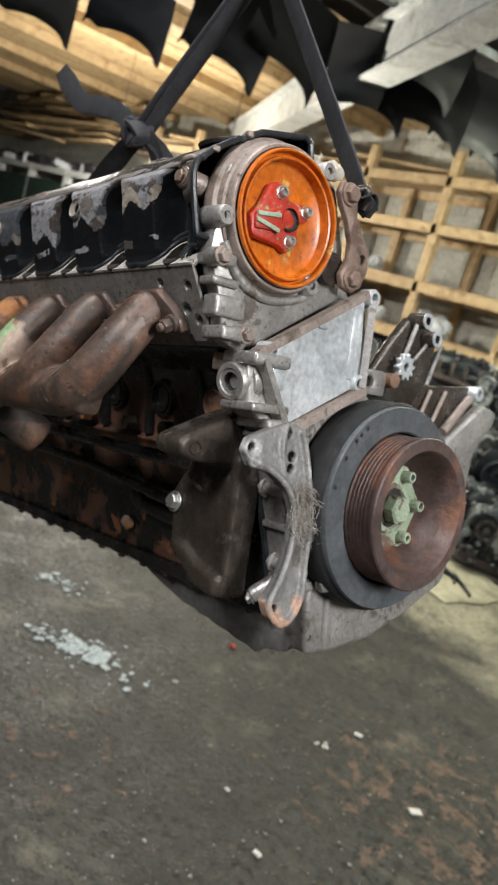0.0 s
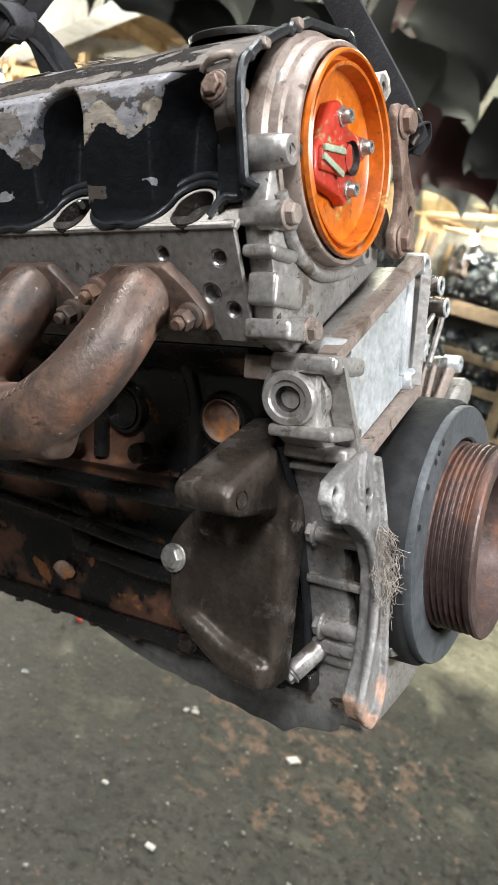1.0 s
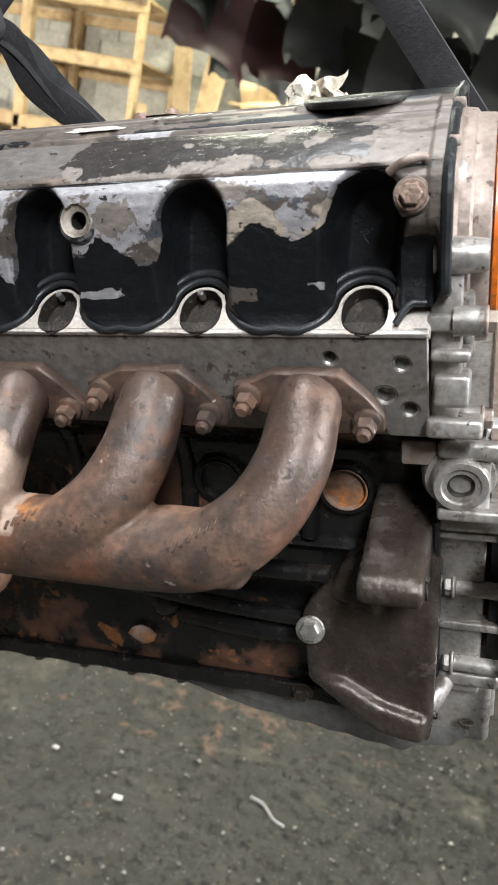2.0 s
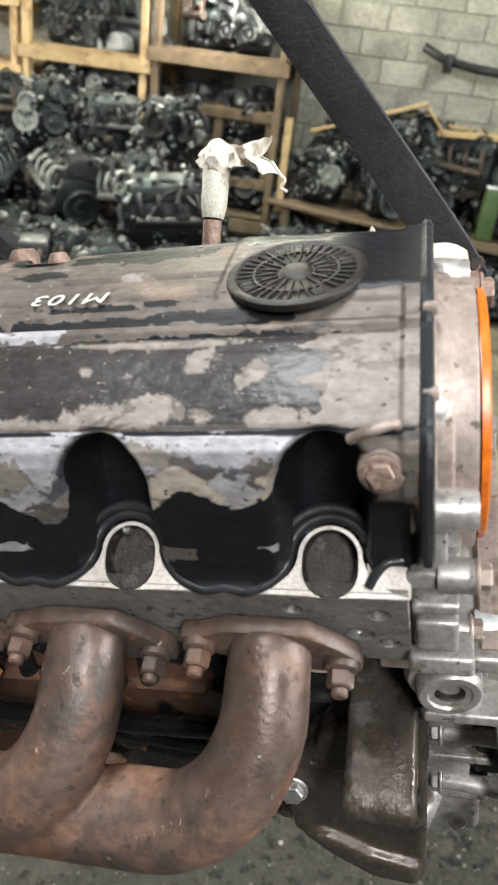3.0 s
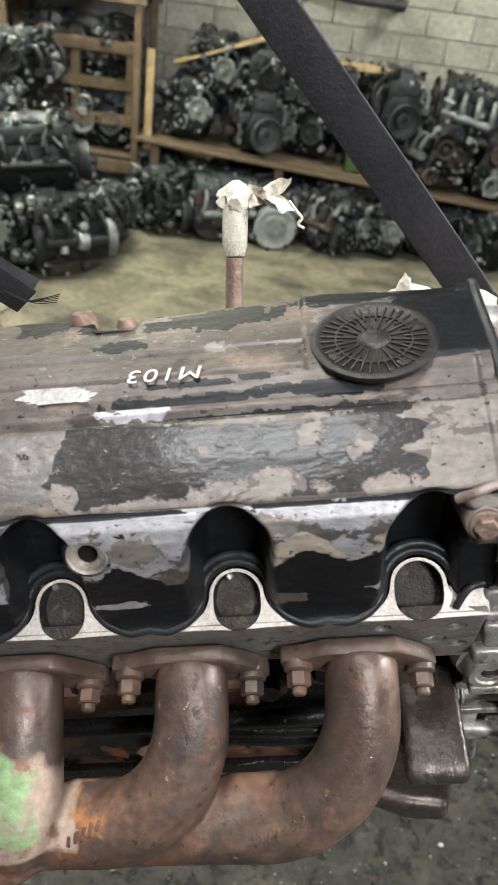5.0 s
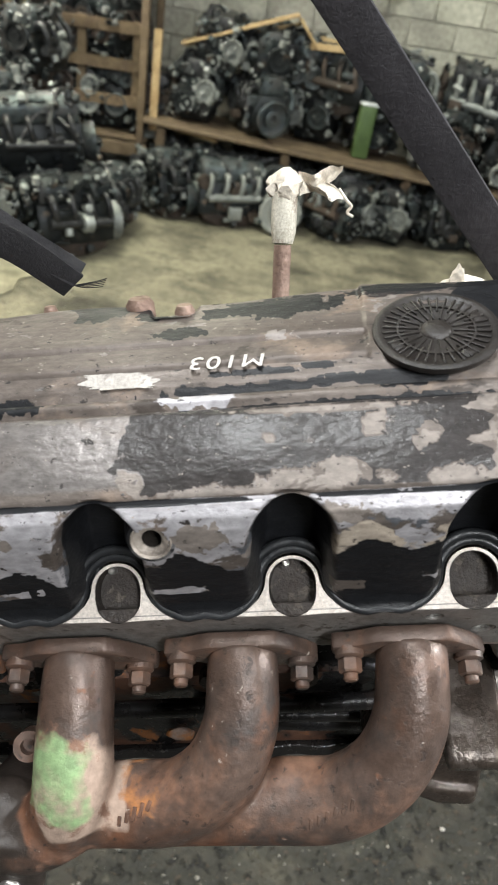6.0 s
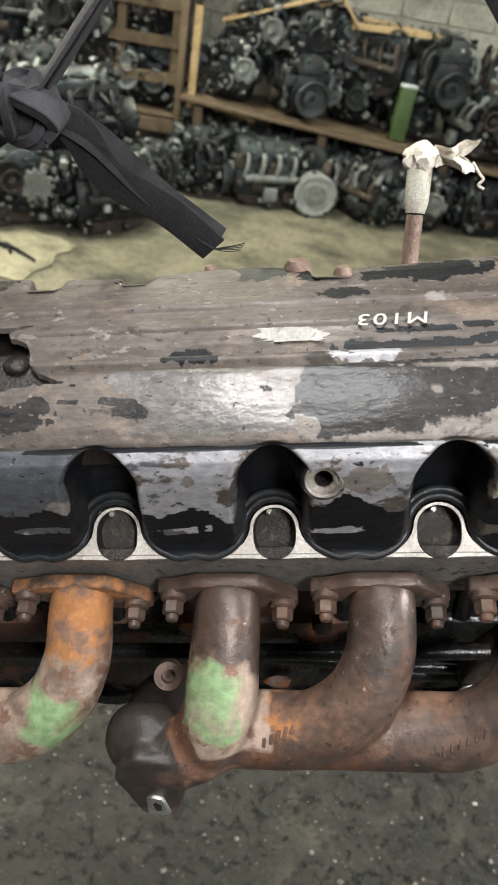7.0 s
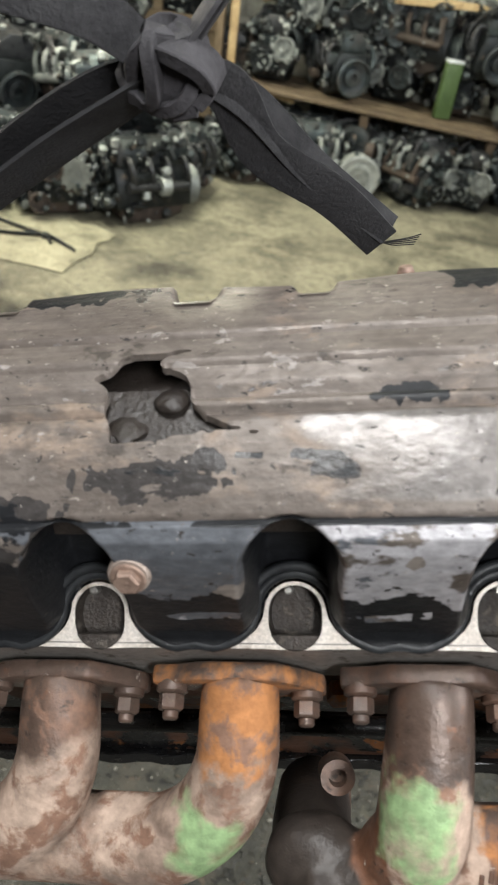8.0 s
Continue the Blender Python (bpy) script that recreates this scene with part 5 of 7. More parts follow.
tube(bm, [(-0.1180, 0.1800, 0.1680), (-0.1130, 0.1790, 0.1600), (-0.1100, 0.1780, 0.1560), (-0.1130, 0.1780, 0.1520), (-0.1090, 0.1770, 0.1490)], 0.0011, 6, 5)
part("plastic_wrap", bm, wrap, dip, "crumpled cream plastic wrap")
bm = bmesh.new()
lump(bm, (-0.012, 0.090, 0.1180), (0.012, 0.014, 0.008), 8.3, 0.5, 2)
lump(bm, (-0.045, 0.105, 0.1200), (0.016, 0.012, 0.006), 5.3, 0.5, 2)
lump(bm, (-0.050, 0.105, 0.1270), (0.005, 0.004, 0.007), 6.3, 0.5, 2)
part("plastic_wrap", bm, wrap, engine, "scrap of cream plastic wrap")

# exhaust manifolds
from mathutils.bvhtree import BVHTree

N = Vector((0, -0.894, -0.447))
BEND = ((-0.0005, -0.0500, -0.0480), (-0.0040, -0.0680, -0.0740), (-0.0200, -0.0800, -0.1010), (-0.0500, -0.0830, -0.1225), (-0.0900, -0.0790, -0.1300))
RUN = [-0.0965 - 0.0983 * i for i in range(6)]
for name, first, words in (("exhaust_manifold", 0, "brown cast exhaust manifold with green marker paint"), ("exhaust_manifold", 3, "rusty cast exhaust manifold, orange and pale scale")):
    runs = []
    for i in range(first, first + 3):
        pts = [(RUN[i] + dx, y, z) for dx, y, z in BEND]
        if i % 3 == 0:
            pts.append((RUN[i] - 0.150, -0.0780, -0.1300))
        if i % 3 == 2:
            pts = [(RUN[i] - 0.001, -0.0500, -0.0480), (RUN[i] - 0.004, -0.0710, -0.0740), (RUN[i] - 0.008, -0.0850, -0.1010), (RUN[i] - 0.018, -0.0860, -0.1260)]
        runs.append((RUN[i], pts))
    mani = thing(name, Matrix.Identity(4), words, "manifold")
    mani.parent = engine
    del mani["category"]
    body = bmesh.new()
    for x, pts in runs:
        p0 = Vector((x, -0.0345, -0.0360))
        tube(body, [p0 + N * 0.004, *pts], [0.0200, 0.0212, 0.0224, 0.0236, 0.0242, 0.0245], 40, 10, 1.0)
    xa, xm, xb = (r[0] for r in runs)
    tube(body, [(xa - 0.088, -0.0785, -0.1290), (xa - 0.104, -0.0780, -0.1300), (xm - 0.05, -0.0780, -0.1300), (xb - 0.012, -0.0790, -0.1290)], [0.0200, 0.0245, 0.0250, 0.0250], 36, 6)
    for x1, x2 in ((xa, xm), (xm, xb)):
        prism(body, [(x1 - 0.016, -0.1080), (x1 - 0.030, -0.1030), (x2 + 0.016, -0.1020), (x2 - 0.004, -0.1080), (x2 - 0.004, -0.1480), (x1 - 0.030, -0.1480)], "y", -0.0880, -0.0640, 0.006, 2)
        lathe(body, [(0, -0.004), (0.0075, -0.004), (0.0072, 0.0022), (0, 0.0026)], ((x1 + x2) / 2 - 0.0395, -0.0930, -0.1140), (0, -0.75, 0.66), 20)
    if first == 0:
        tube(body, [(-0.300, -0.0800, -0.1300), (-0.326, -0.0900, -0.1370), (-0.350, -0.0860, -0.1460), (-0.360, -0.0600, -0.1580), (-0.362, -0.0100, -0.1900)], [0.0225, 0.0235, 0.0240, 0.0240, 0.0240], 36, 8)
        lump(body, (-0.356, -0.0800, -0.1400), (0.0290, 0.0230, 0.0290), 1.4, 0.08, 3)
        prism(body, [(-0.356, -0.1180), (-0.334, -0.1220), (-0.322, -0.1360), (-0.326, -0.1500), (-0.333, -0.1800), (-0.346, -0.1850), (-0.360, -0.1800), (-0.368, -0.1560), (-0.374, -0.1420), (-0.368, -0.1280)], "y", -0.1110, -0.0940, 0.003, 2)
    body = cast(body, 0.0020, 7)
    skin = BVHTree.FromBMesh(body)
    pipe = part("manifold_body", body, iron, mani, "cast three-branch body", 60)
    if first == 0:
        tint(pipe, "green", lambda v: 0.60 * sm(0.034, 0.010, math.hypot(v.x + 0.304, (v.z + 0.080) * 0.85) + 0.012 * nz3(v, 60) + 0.006 * nz3(v, 170)) * sm(-0.060, -0.074, v.y))
        tint(pipe, "scale", lambda v: 0.66 * sm(0.029, 0.021, abs(v.x + 0.299 + 0.25 * (v.z + 0.08))) * sm(-0.050, -0.064, v.z + 0.008 * nz3(v, 60)) * sm(-0.126, -0.114, v.z) * sm(-0.050, -0.062, v.y))
        # Collector end coloured a darker brown than the branches.
        tint(pipe, "soot", lambda v: 0.62 * sm(0.003, -0.007, v.x + 0.345 + 0.83 * (v.z + 0.100) + 0.004 * nz3(v, 90)) * sm(-0.178, -0.170, v.z))
        tint(pipe, "scale_dirt", lambda v: 0.42 * sm(0.034, 0.022, abs(v.x + 0.303)) * sm(-0.034, -0.052, v.z))
        tint(pipe, "orange", lambda v: 0.42 * sm(0.026, 0.008, math.hypot(v.x + 0.262, v.z + 0.100)) + 0.5 * sm(-0.172, -0.182, v.z) * sm(-0.085, -0.095, v.y))
    else:
        tint(pipe, "green", lambda v: 0.62 * sm(0.034, 0.010, math.hypot(v.x + 0.408, (v.z + 0.096) * 0.85) + 0.012 * nz3(v, 60) + 0.006 * nz3(v, 170)) * sm(-0.068, -0.080, v.y))
        tint(pipe, "scale", lambda v: 0.62 * sm(-0.030, -0.060, v.z))
        tint(pipe, "scale_dirt", lambda v: 0.45)
        tint(pipe, "orange", lambda v: 0.47 * sm(0.040, 0.020, abs(v.x + 0.396)) * sm(-0.074, -0.050, v.z + 0.006 * nz3(v, 60)) + 0.22)
    for x, pts in runs:
        bm = bmesh.new()
        poly = [(x - 0.046, -0.004), (x - 0.046, 0.010), (x - 0.034, 0.012), (x - 0.020, 0.019), (x + 0.020, 0.019), (x + 0.034, 0.004), (x + 0.044, -0.010), (x + 0.044, -0.022), (x + 0.030, -0.024), (x + 0.018, -0.024), (x - 0.018, -0.020), (x - 0.030, -0.010)]
        M = Matrix.Translation((0, -0.0340, -0.0365)) @ Matrix.Rotation(math.atan2(0.03, 0.06), 4, "X")
        prism(bm, poly, "y", -0.0105, -0.0005, 0.0022, 2, m=M)
        fl = part("flange", bmesh_fine(bm, 0.012), iron, mani)
        if x == RUN[3]:
            tint(fl, "orange", lambda v: 0.46)
        for dx, dz in ((-0.036, 0.003), (0.034, -0.012)):
            bm = bmesh.new()
            p = M @ Vector((x + dx, -0.0105, dz))
            lathe(bm, [(0.0086, -0.002), (0.0084, 0.0030), (0.0066, 0.0042), (0, 0.0042)], p, N, 18)
            rod(bm, p + N * 0.004, p + N * 0.0125, 0.0068, seg=6, bev=0.001)
            rod(bm, p + N * 0.012, p + N * 0.0170, 0.0042, seg=12, bev=0.001)
            part("stud_nut", bm, iron, mani, "rusty nut on a stud")
    x0 = runs[0][0]
    if x0 > -0.3:
        rnd = random.Random(8)
        for k in range(3, 14):
            x, z = (-0.240 - 0.0046 * k, -0.0980 - 0.0022 * k) if k < 8 else (-0.136 - 0.0048 * (k - 8), -0.1000 - 0.0030 * (k - 8))
            hit, way = skin.ray_cast(Vector((x, -0.2, z)), Vector((0, 1, 0)))[:2]
            if hit is not None:
                bm = bmesh.new()
                box(bm, (0, 0, 0), (0.0024, rnd.choice((0.0060, 0.0080, 0.0070)), 0.0014), 0.0004, Matrix.Translation(hit) @ way.to_track_quat("Z", "Y").to_matrix().to_4x4(), 1)
                part("cast_number_bar", bm, iron, mani)
        bm = bmesh.new()
        prism(bm, [(-0.3550, -0.1760), (-0.3535, -0.1580), (-0.3490, -0.1555), (-0.3420, -0.1575), (-0.3385, -0.1770)], "y", -0.1135, -0.1095, 0.001, 1)
        eye = part("flange_eye", bm, steel, mani, "bright worn tab with a slot")
        # Dark block on the tab, its colour standing for the slot's shade.
        bm = bmesh.new()
        prism(bm, [(-0.3482, -0.1705), (-0.3495, -0.1635), (-0.3465, -0.1605), (-0.3435, -0.1635), (-0.3442, -0.1705)], "y", -0.1140, -0.1110, 0.0004, 1)
        part("slot", bm, void_dark, eye)
        bm = bmesh.new()
        lathe(bm, [(0.0100, -0.012), (0.0100, 0.0040), (0.0052, 0.0042), (0.0050, -0.004), (0, -0.004)], (-0.3440, -0.0440, -0.1180), (0.15, -0.75, 0.65), 22)
        part("stud_hole", bm, iron, mani)

# far side of the head, glimpsed between the pipes
bm = bmesh.new()
tube(bm, [(-0.60, 0.030, -0.1780), (-0.30, 0.034, -0.1840), (-0.10, 0.038, -0.1860)], 0.0075, 10, 3)
part("coolant_pipe", bm, block_paint, block)
for x in (-0.345, -0.335, -0.235, -0.16):
    bm = bmesh.new()
    lathe(bm, [(0.0085, 0), (0.0080, 0.012), (0, 0.0125)], (x, 0.045, -0.155), (0, -1, 0), 6 if x < -0.2 else 14)
    part("block_bolt", bm, rust if x < -0.3 else mount_metal, block)

# ---- straps and hook ----
STRAP = [(-1, -0.085), (-0.92, -0.11), (0.92, -0.11), (1, -0.085), (1, 0.085), (0.92, 0.11), (-0.92, 0.11), (-1, 0.085)]
UN = HANG.inverted()
HOOK = UN @ Vector((-0.832, 0.592, 1.925))
strap = thing("lifting_strap", HANG, "grey-black woven lifting strap, stretched tight from the front bracket", "strap", "straps")
bm = bmesh.new()
a, b = Vector((0.004, 0.124, 0.098)), HOOK
tube(bm, [a + Vector((0.004, 0.010, -0.012)), a, a + (b - a) * 0.06, a + (b - a) * 0.3, a + (b - a) * 0.65, b], [0.009, 0.0105, 0.0135, 0.0140, 0.0140, 0.0140], n=8, shape=STRAP, up=(0.35, -0.25, 0.6))
part("webbing", bm, webbing, strap)
bm = bmesh.new()
tube(bm, [a + Vector((0.002, -0.010, -0.002)), a + Vector((0.006, 0.002, 0.004)), a + Vector((0.006, 0.008, -0.004)), a + Vector((0.002, 0.006, -0.016))], [0.006, 0.0075, 0.0075, 0.006], n=6, shape=STRAP, up=(1, 0, 0))
part("webbing_loop", bm, webbing_dark, strap)

knotted = thing("knotted_strap", HANG, "black webbing strap tied in a knot with loose ends", "strap", "straps")
K = Vector((-0.413, 0.110, 0.235))
bm = bmesh.new()
tube(bm, [K, K + (HOOK - K) * 0.25, K + (HOOK - K) * 0.6, HOOK], [0.012, 0.0145, 0.0145, 0.0140], n=8, shape=STRAP, up=(0.5, -0.75, 0.2))
tube(bm, [K + Vector((0.006, 0.010, 0)), K + (HOOK - K) * 0.3 + Vector((0.006, 0.006, 0)), HOOK + Vector((0.004, 0.004, 0))], [0.011, 0.0130, 0.0130], n=8, shape=STRAP, up=(0.5, -0.6, 0.5))
part("webbing", bm, webbing, knotted)
bm = bmesh.new()
E1 = Vector((-0.640, 0.128, 0.122))
tube(bm, [K + Vector((0, 0, -0.004)), K + (E1 - K) * 0.3, K + (E1 - K) * 0.7, E1], [0.011, 0.0150, 0.0150, 0.014], n=8, shape=STRAP, up=(0.1, -0.8, 0.6))
tube(bm, [K + Vector((-0.004, 0.012, 0.002)), K + (E1 - K) * 0.3 + Vector((0, 0.010, 0.014)), E1 + Vector((0, 0.008, 0.010))], [0.010, 0.0140, 0.0140], n=8, shape=STRAP, up=(0.1, -0.6, 0.8))
part("webbing", bm, webbing_dark, knotted)
bm = bmesh.new()
end = Vector((-0.3090, 0.1560, 0.1225))
d = end - K
tube(bm, [K + Vector((0.008, 0, -0.004)), K + d * 0.22 + Vector((0.004, 0, 0.010)), K + d * 0.45 + Vector((-0.006, 0, 0.002)), K + d * 0.68 + Vector((0.006, 0, -0.002)), end], [0.0100, 0.0125, 0.0125, 0.0122, 0.0112], n=8, shape=STRAP, up=(0.6, -0.1, 0.75))
tube(bm, [K + Vector((0.012, 0.006, -0.002)), K + d * 0.3 + Vector((0.007, 0.003, 0.010)), K + d * 0.6 + Vector((0.003, 0.003, 0.007)), end + Vector((0.005, 0.003, 0.006))], [0.0085, 0.0100, 0.0105, 0.0095], n=8, shape=STRAP, up=(0.5, 0.45, 0.7))
part("loose_end", bm, webbing_dark, knotted, "frayed loose end")
bm = bmesh.new()
for k in range(5):
    tube(bm, [end, end + Vector((0.008 + 0.002 * k, 0.002, -0.003 + 0.001 * k)), end + Vector((0.020 + 0.001 * k, 0.004, -0.004 + 0.0015 * k))], 0.00035, 4, 4)
part("frayed_threads", bm, webbing_dark, knotted)
bm = bmesh.new()
tube(bm, [K + Vector((-0.006, 0, 0.004)), (-0.448, 0.104, 0.265), (-0.505, 0.100, 0.288), (-0.560, 0.098, 0.304), (-0.615, 0.098, 0.348), (-0.640, 0.098, 0.372)], [0.010, 0.013, 0.0150, 0.0150, 0.0160, 0.0120], n=8, shape=STRAP, up=(0.2, 0.25, 0.9))
part("loose_end", bm, webbing_dark, knotted)
bm = bmesh.new()
for k, (r0, tilt, off) in enumerate(((0.0150, 0.3, (0, 0, 0)), (0.0140, 1.2, (0.008, -0.002, -0.003)), (0.0130, 2.2, (-0.007, 0.002, 0.002)))):
    pts = []
    for q in range(9):
        an = 2 * math.pi * q / 8
        v = Matrix.Rotation(tilt, 3, "Y") @ Matrix.Rotation(0.6 * k, 3, "X") @ Vector((r0 * math.cos(an), 0.4 * r0 * math.sin(2 * an), r0 * math.sin(an)))
        pts.append(K + v + Vector(off))
    bm = bmesh.new()
    tube(bm, pts, 0.0110, n=4, shape=[(u, v * 3.0) for u, v in STRAP], up=(0.2, 1, 0.3))
    part("knot_turn", bm, webbing, knotted)
bm = bmesh.new()
lump(bm, K, (0.020, 0.015, 0.017), 6.0, 0.3, 3)
part("knot", bm, webbing, knotted, "tight bulky knot")

hook = thing("lifting_hook", HANG @ Matrix.Translation(HOOK), "steel lifting hook holding both straps", "hook")
bm = bmesh.new()
hk = HANG.to_3x3().inverted()
tube(bm, [hk @ Vector(v) for v in ((0.03, 0, 0.02), (0.022, 0, -0.006), (0, 0, -0.018), (-0.024, 0, -0.004), (-0.026, 0, 0.03), (0, 0, 0.06), (0, 0, 0.09))], [0.006, 0.010, 0.012, 0.011, 0.010, 0.010, 0.010], 14, 6)
part("hook_body", bm, steel_brown, hook)
bm = bmesh.new()
for k in range(65):
    c = hk @ Vector((0, 0, 0.10 + 0.040 * k))
    ring = []
    for q in range(9):
        an = 2 * math.pi * q / 8
        v = Vector((0.011 * math.cos(an), 0, 0.026 * math.sin(an)))
        if k % 2:
            v = Vector((0, v.x, v.z))
        ring.append(c + hk @ v)
    tube(bm, ring, 0.0042, 8, 2)
part("chain", bm, steel_brown, hook, "steel lifting chain")


# ---- the hall ----
floor_mat = surf("oily_concrete_floor", (0.0180, 0.0172, 0.0132), (0.032, 0.0310, 0.0240), 2.2, 0.58, 0.0, 0.9, 34, relief=0.010,
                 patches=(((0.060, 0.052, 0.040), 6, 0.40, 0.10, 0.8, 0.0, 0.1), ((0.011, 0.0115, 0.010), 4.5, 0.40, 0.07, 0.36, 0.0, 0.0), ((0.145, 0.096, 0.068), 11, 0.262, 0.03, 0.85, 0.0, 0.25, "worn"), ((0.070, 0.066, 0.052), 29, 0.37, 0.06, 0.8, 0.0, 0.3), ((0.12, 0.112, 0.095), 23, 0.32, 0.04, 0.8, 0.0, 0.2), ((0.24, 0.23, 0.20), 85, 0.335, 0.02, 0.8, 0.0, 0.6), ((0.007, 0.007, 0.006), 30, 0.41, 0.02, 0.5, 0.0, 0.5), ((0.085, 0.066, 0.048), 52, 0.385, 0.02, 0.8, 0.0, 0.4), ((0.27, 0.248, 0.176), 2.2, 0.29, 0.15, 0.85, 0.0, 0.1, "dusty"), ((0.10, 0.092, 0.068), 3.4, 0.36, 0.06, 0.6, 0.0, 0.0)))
wall_mat = surf("pale_block_wall", (0.35, 0.345, 0.295), (0.47, 0.46, 0.40), 3.0, 0.85, 0.0, 0.6, 40, per_object=0.06,
                patches=(((0.30, 0.29, 0.25), 2.1, 0.42, 0.1, 0.9, 0.0, 0.0),))
mortar_mat = surf("grey_mortar", (0.30, 0.295, 0.25), (0.40, 0.39, 0.34), 8, 0.9, 0.0, 0.5, 60)
dark_wall = surf("dark_hall_wall", (0.07, 0.065, 0.055), (0.11, 0.10, 0.09), 2.0, 0.9, 0.0, 0.5, 20)
wood = surf("rough_pale_timber", (0.40, 0.275, 0.135), (0.53, 0.39, 0.215), 9, 0.7, 0.0, 0.5, 60, per_object=0.18,
            patches=(((0.22, 0.13, 0.06), 7, 0.38, 0.08, 0.8, 0.0, 0.0),))
wood_old = surf("weathered_pallet_timber", (0.105, 0.074, 0.044), (0.17, 0.123, 0.075), 9, 0.8, 0.0, 0.5, 60, per_object=0.2,
                patches=(((0.09, 0.06, 0.04), 7, 0.40, 0.08, 0.8, 0.0, 0.0),))
beam_mat = surf("dusty_white_beam", (0.46, 0.47, 0.45), (0.60, 0.61, 0.58), 5, 0.7, 0.1, 0.3, 60,
                patches=(((0.30, 0.29, 0.26), 6, 0.38, 0.1, 0.8, 0.0, 0.0),))
scrap_dark = surf("dark_scrap_iron", (0.009, 0.0115, 0.0135), (0.024, 0.028, 0.030), 14, 0.45, 0.5, 0.5, 90, per_object=0.4,
                  patches=(((0.12, 0.085, 0.06), 12, 0.34, 0.06, 0.7, 0.1, 0.1),))
scrap_alu = surf("dusty_scrap_aluminium", (0.028, 0.035, 0.038), (0.082, 0.100, 0.105), 14, 0.42, 0.55, 0.5, 90, per_object=0.4,
                 patches=(((0.05, 0.05, 0.05), 10, 0.46, 0.08, 0.6, 0.3, 0.0),))
scrap_black = surf("black_engine_plastic", (0.012, 0.013, 0.015), (0.03, 0.031, 0.034), 12, 0.38, 0.0, 0.3, 90, per_object=0.3)
scrap_rust = surf("rusted_scrap", (0.040, 0.031, 0.026), (0.075, 0.054, 0.042), 14, 0.7, 0.1, 0.6, 90, per_object=0.3)
scrap_pale = surf("pale_scrap_casting", (0.17, 0.185, 0.18), (0.30, 0.315, 0.305), 14, 0.5, 0.4, 0.4, 90, per_object=0.3)
fender_paints = [surf("fender_" + n, tuple(v * 0.3 for v in c), tuple(v * 0.4 for v in c), 3, 0.55, 0.0, 0.08, 40, patches=((tuple(v * 0.7 + 0.001 for v in c), 4, 0.36, 0.1, 0.65, 0.0, 0.0),))
                 for n, c in (("black", (0.013, 0.014, 0.016)), ("navy", (0.014, 0.018, 0.032)), ("red", (0.060, 0.008, 0.011)), ("grey", (0.026, 0.028, 0.031)))]
green_dark = surf("dark_green_sheet", (0.010, 0.024, 0.018), (0.02, 0.042, 0.03), 3, 0.6, 0.0, 0.3, 30)
green_box_mat = surf("green_painted_tin", (0.050, 0.088, 0.028), (0.075, 0.125, 0.042), 9, 0.5, 0.0, 0.2, 60)
bag_mat = surf("milky_plastic", (0.52, 0.55, 0.57), (0.70, 0.73, 0.75), 10, 0.3, 0.0, 0.4, 60, per_object=0.2)

bm = bmesh.new()
bmesh.ops.create_grid(bm, x_segments=260, y_segments=160, size=0.5)
for v in bm.verts:
    v.co = Vector((v.co.x * 32 - 6, v.co.y * 16 + 1.0, 0))
    v.co.z = 0.002 * noise.noise(v.co * 1.1) - 0.002
bm.verts.layers.float.new("dusty")
bm.verts.layers.float.new("worn")
dusty, worn = bm.verts.layers.float["dusty"], bm.verts.layers.float["worn"]
for v in bm.verts:
    # Floor colour turns paler from about y 3 on, in patches.
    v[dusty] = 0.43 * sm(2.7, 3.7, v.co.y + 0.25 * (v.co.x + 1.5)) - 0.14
    v[worn] = 0.15 * sm(0.85, 0.2, math.hypot(v.co.x + 1.0, v.co.y - 2.3)) + 0.12 * sm(0.7, 0.2, math.hypot(v.co.x + 1.75, v.co.y - 1.0)) + 0.05 * sm(1.3, 0.5, math.hypot(v.co.x + 0.9, v.co.y - 2.0))
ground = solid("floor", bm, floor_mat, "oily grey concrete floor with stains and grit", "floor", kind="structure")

X0, X1, Y0, Y1, TOP = -21.0, 6.0, -5.0, 7.35, 4.6
# Plain dark walls added on the unseen sides to close the hall.
for name, c, s in (("wall_south", ((X0 + X1) / 2, Y0 - 0.1, TOP / 2), (X1 - X0 + 0.4, 0.2, TOP)), ("wall_east", (X1 + 0.1, (Y0 + Y1) / 2, TOP / 2), (0.2, Y1 - Y0, TOP)), ("wall_west", (X0 - 0.1, (Y0 + Y1) / 2, TOP / 2), (0.2, Y1 - Y0, TOP))):
    bm = bmesh.new()
    box(bm, c, s)
    solid(name, bm, dark_wall, "dark hall wall, added to close the room", "wall", kind="structure")
bm = bmesh.new()
box(bm, ((X0 + X1) / 2, (Y0 + Y1) / 2, TOP + 0.06), (X1 - X0 + 0.4, Y1 - Y0 + 0.4, 0.1))
for k in range(13):
    box(bm, (X0 + 1 + 2.1 * k, (Y0 + Y1) / 2, TOP - 0.07), (0.12, Y1 - Y0, 0.16))
solid("ceiling", bm, dark_wall, "dark hall roof with purlins", "ceiling", kind="structure")

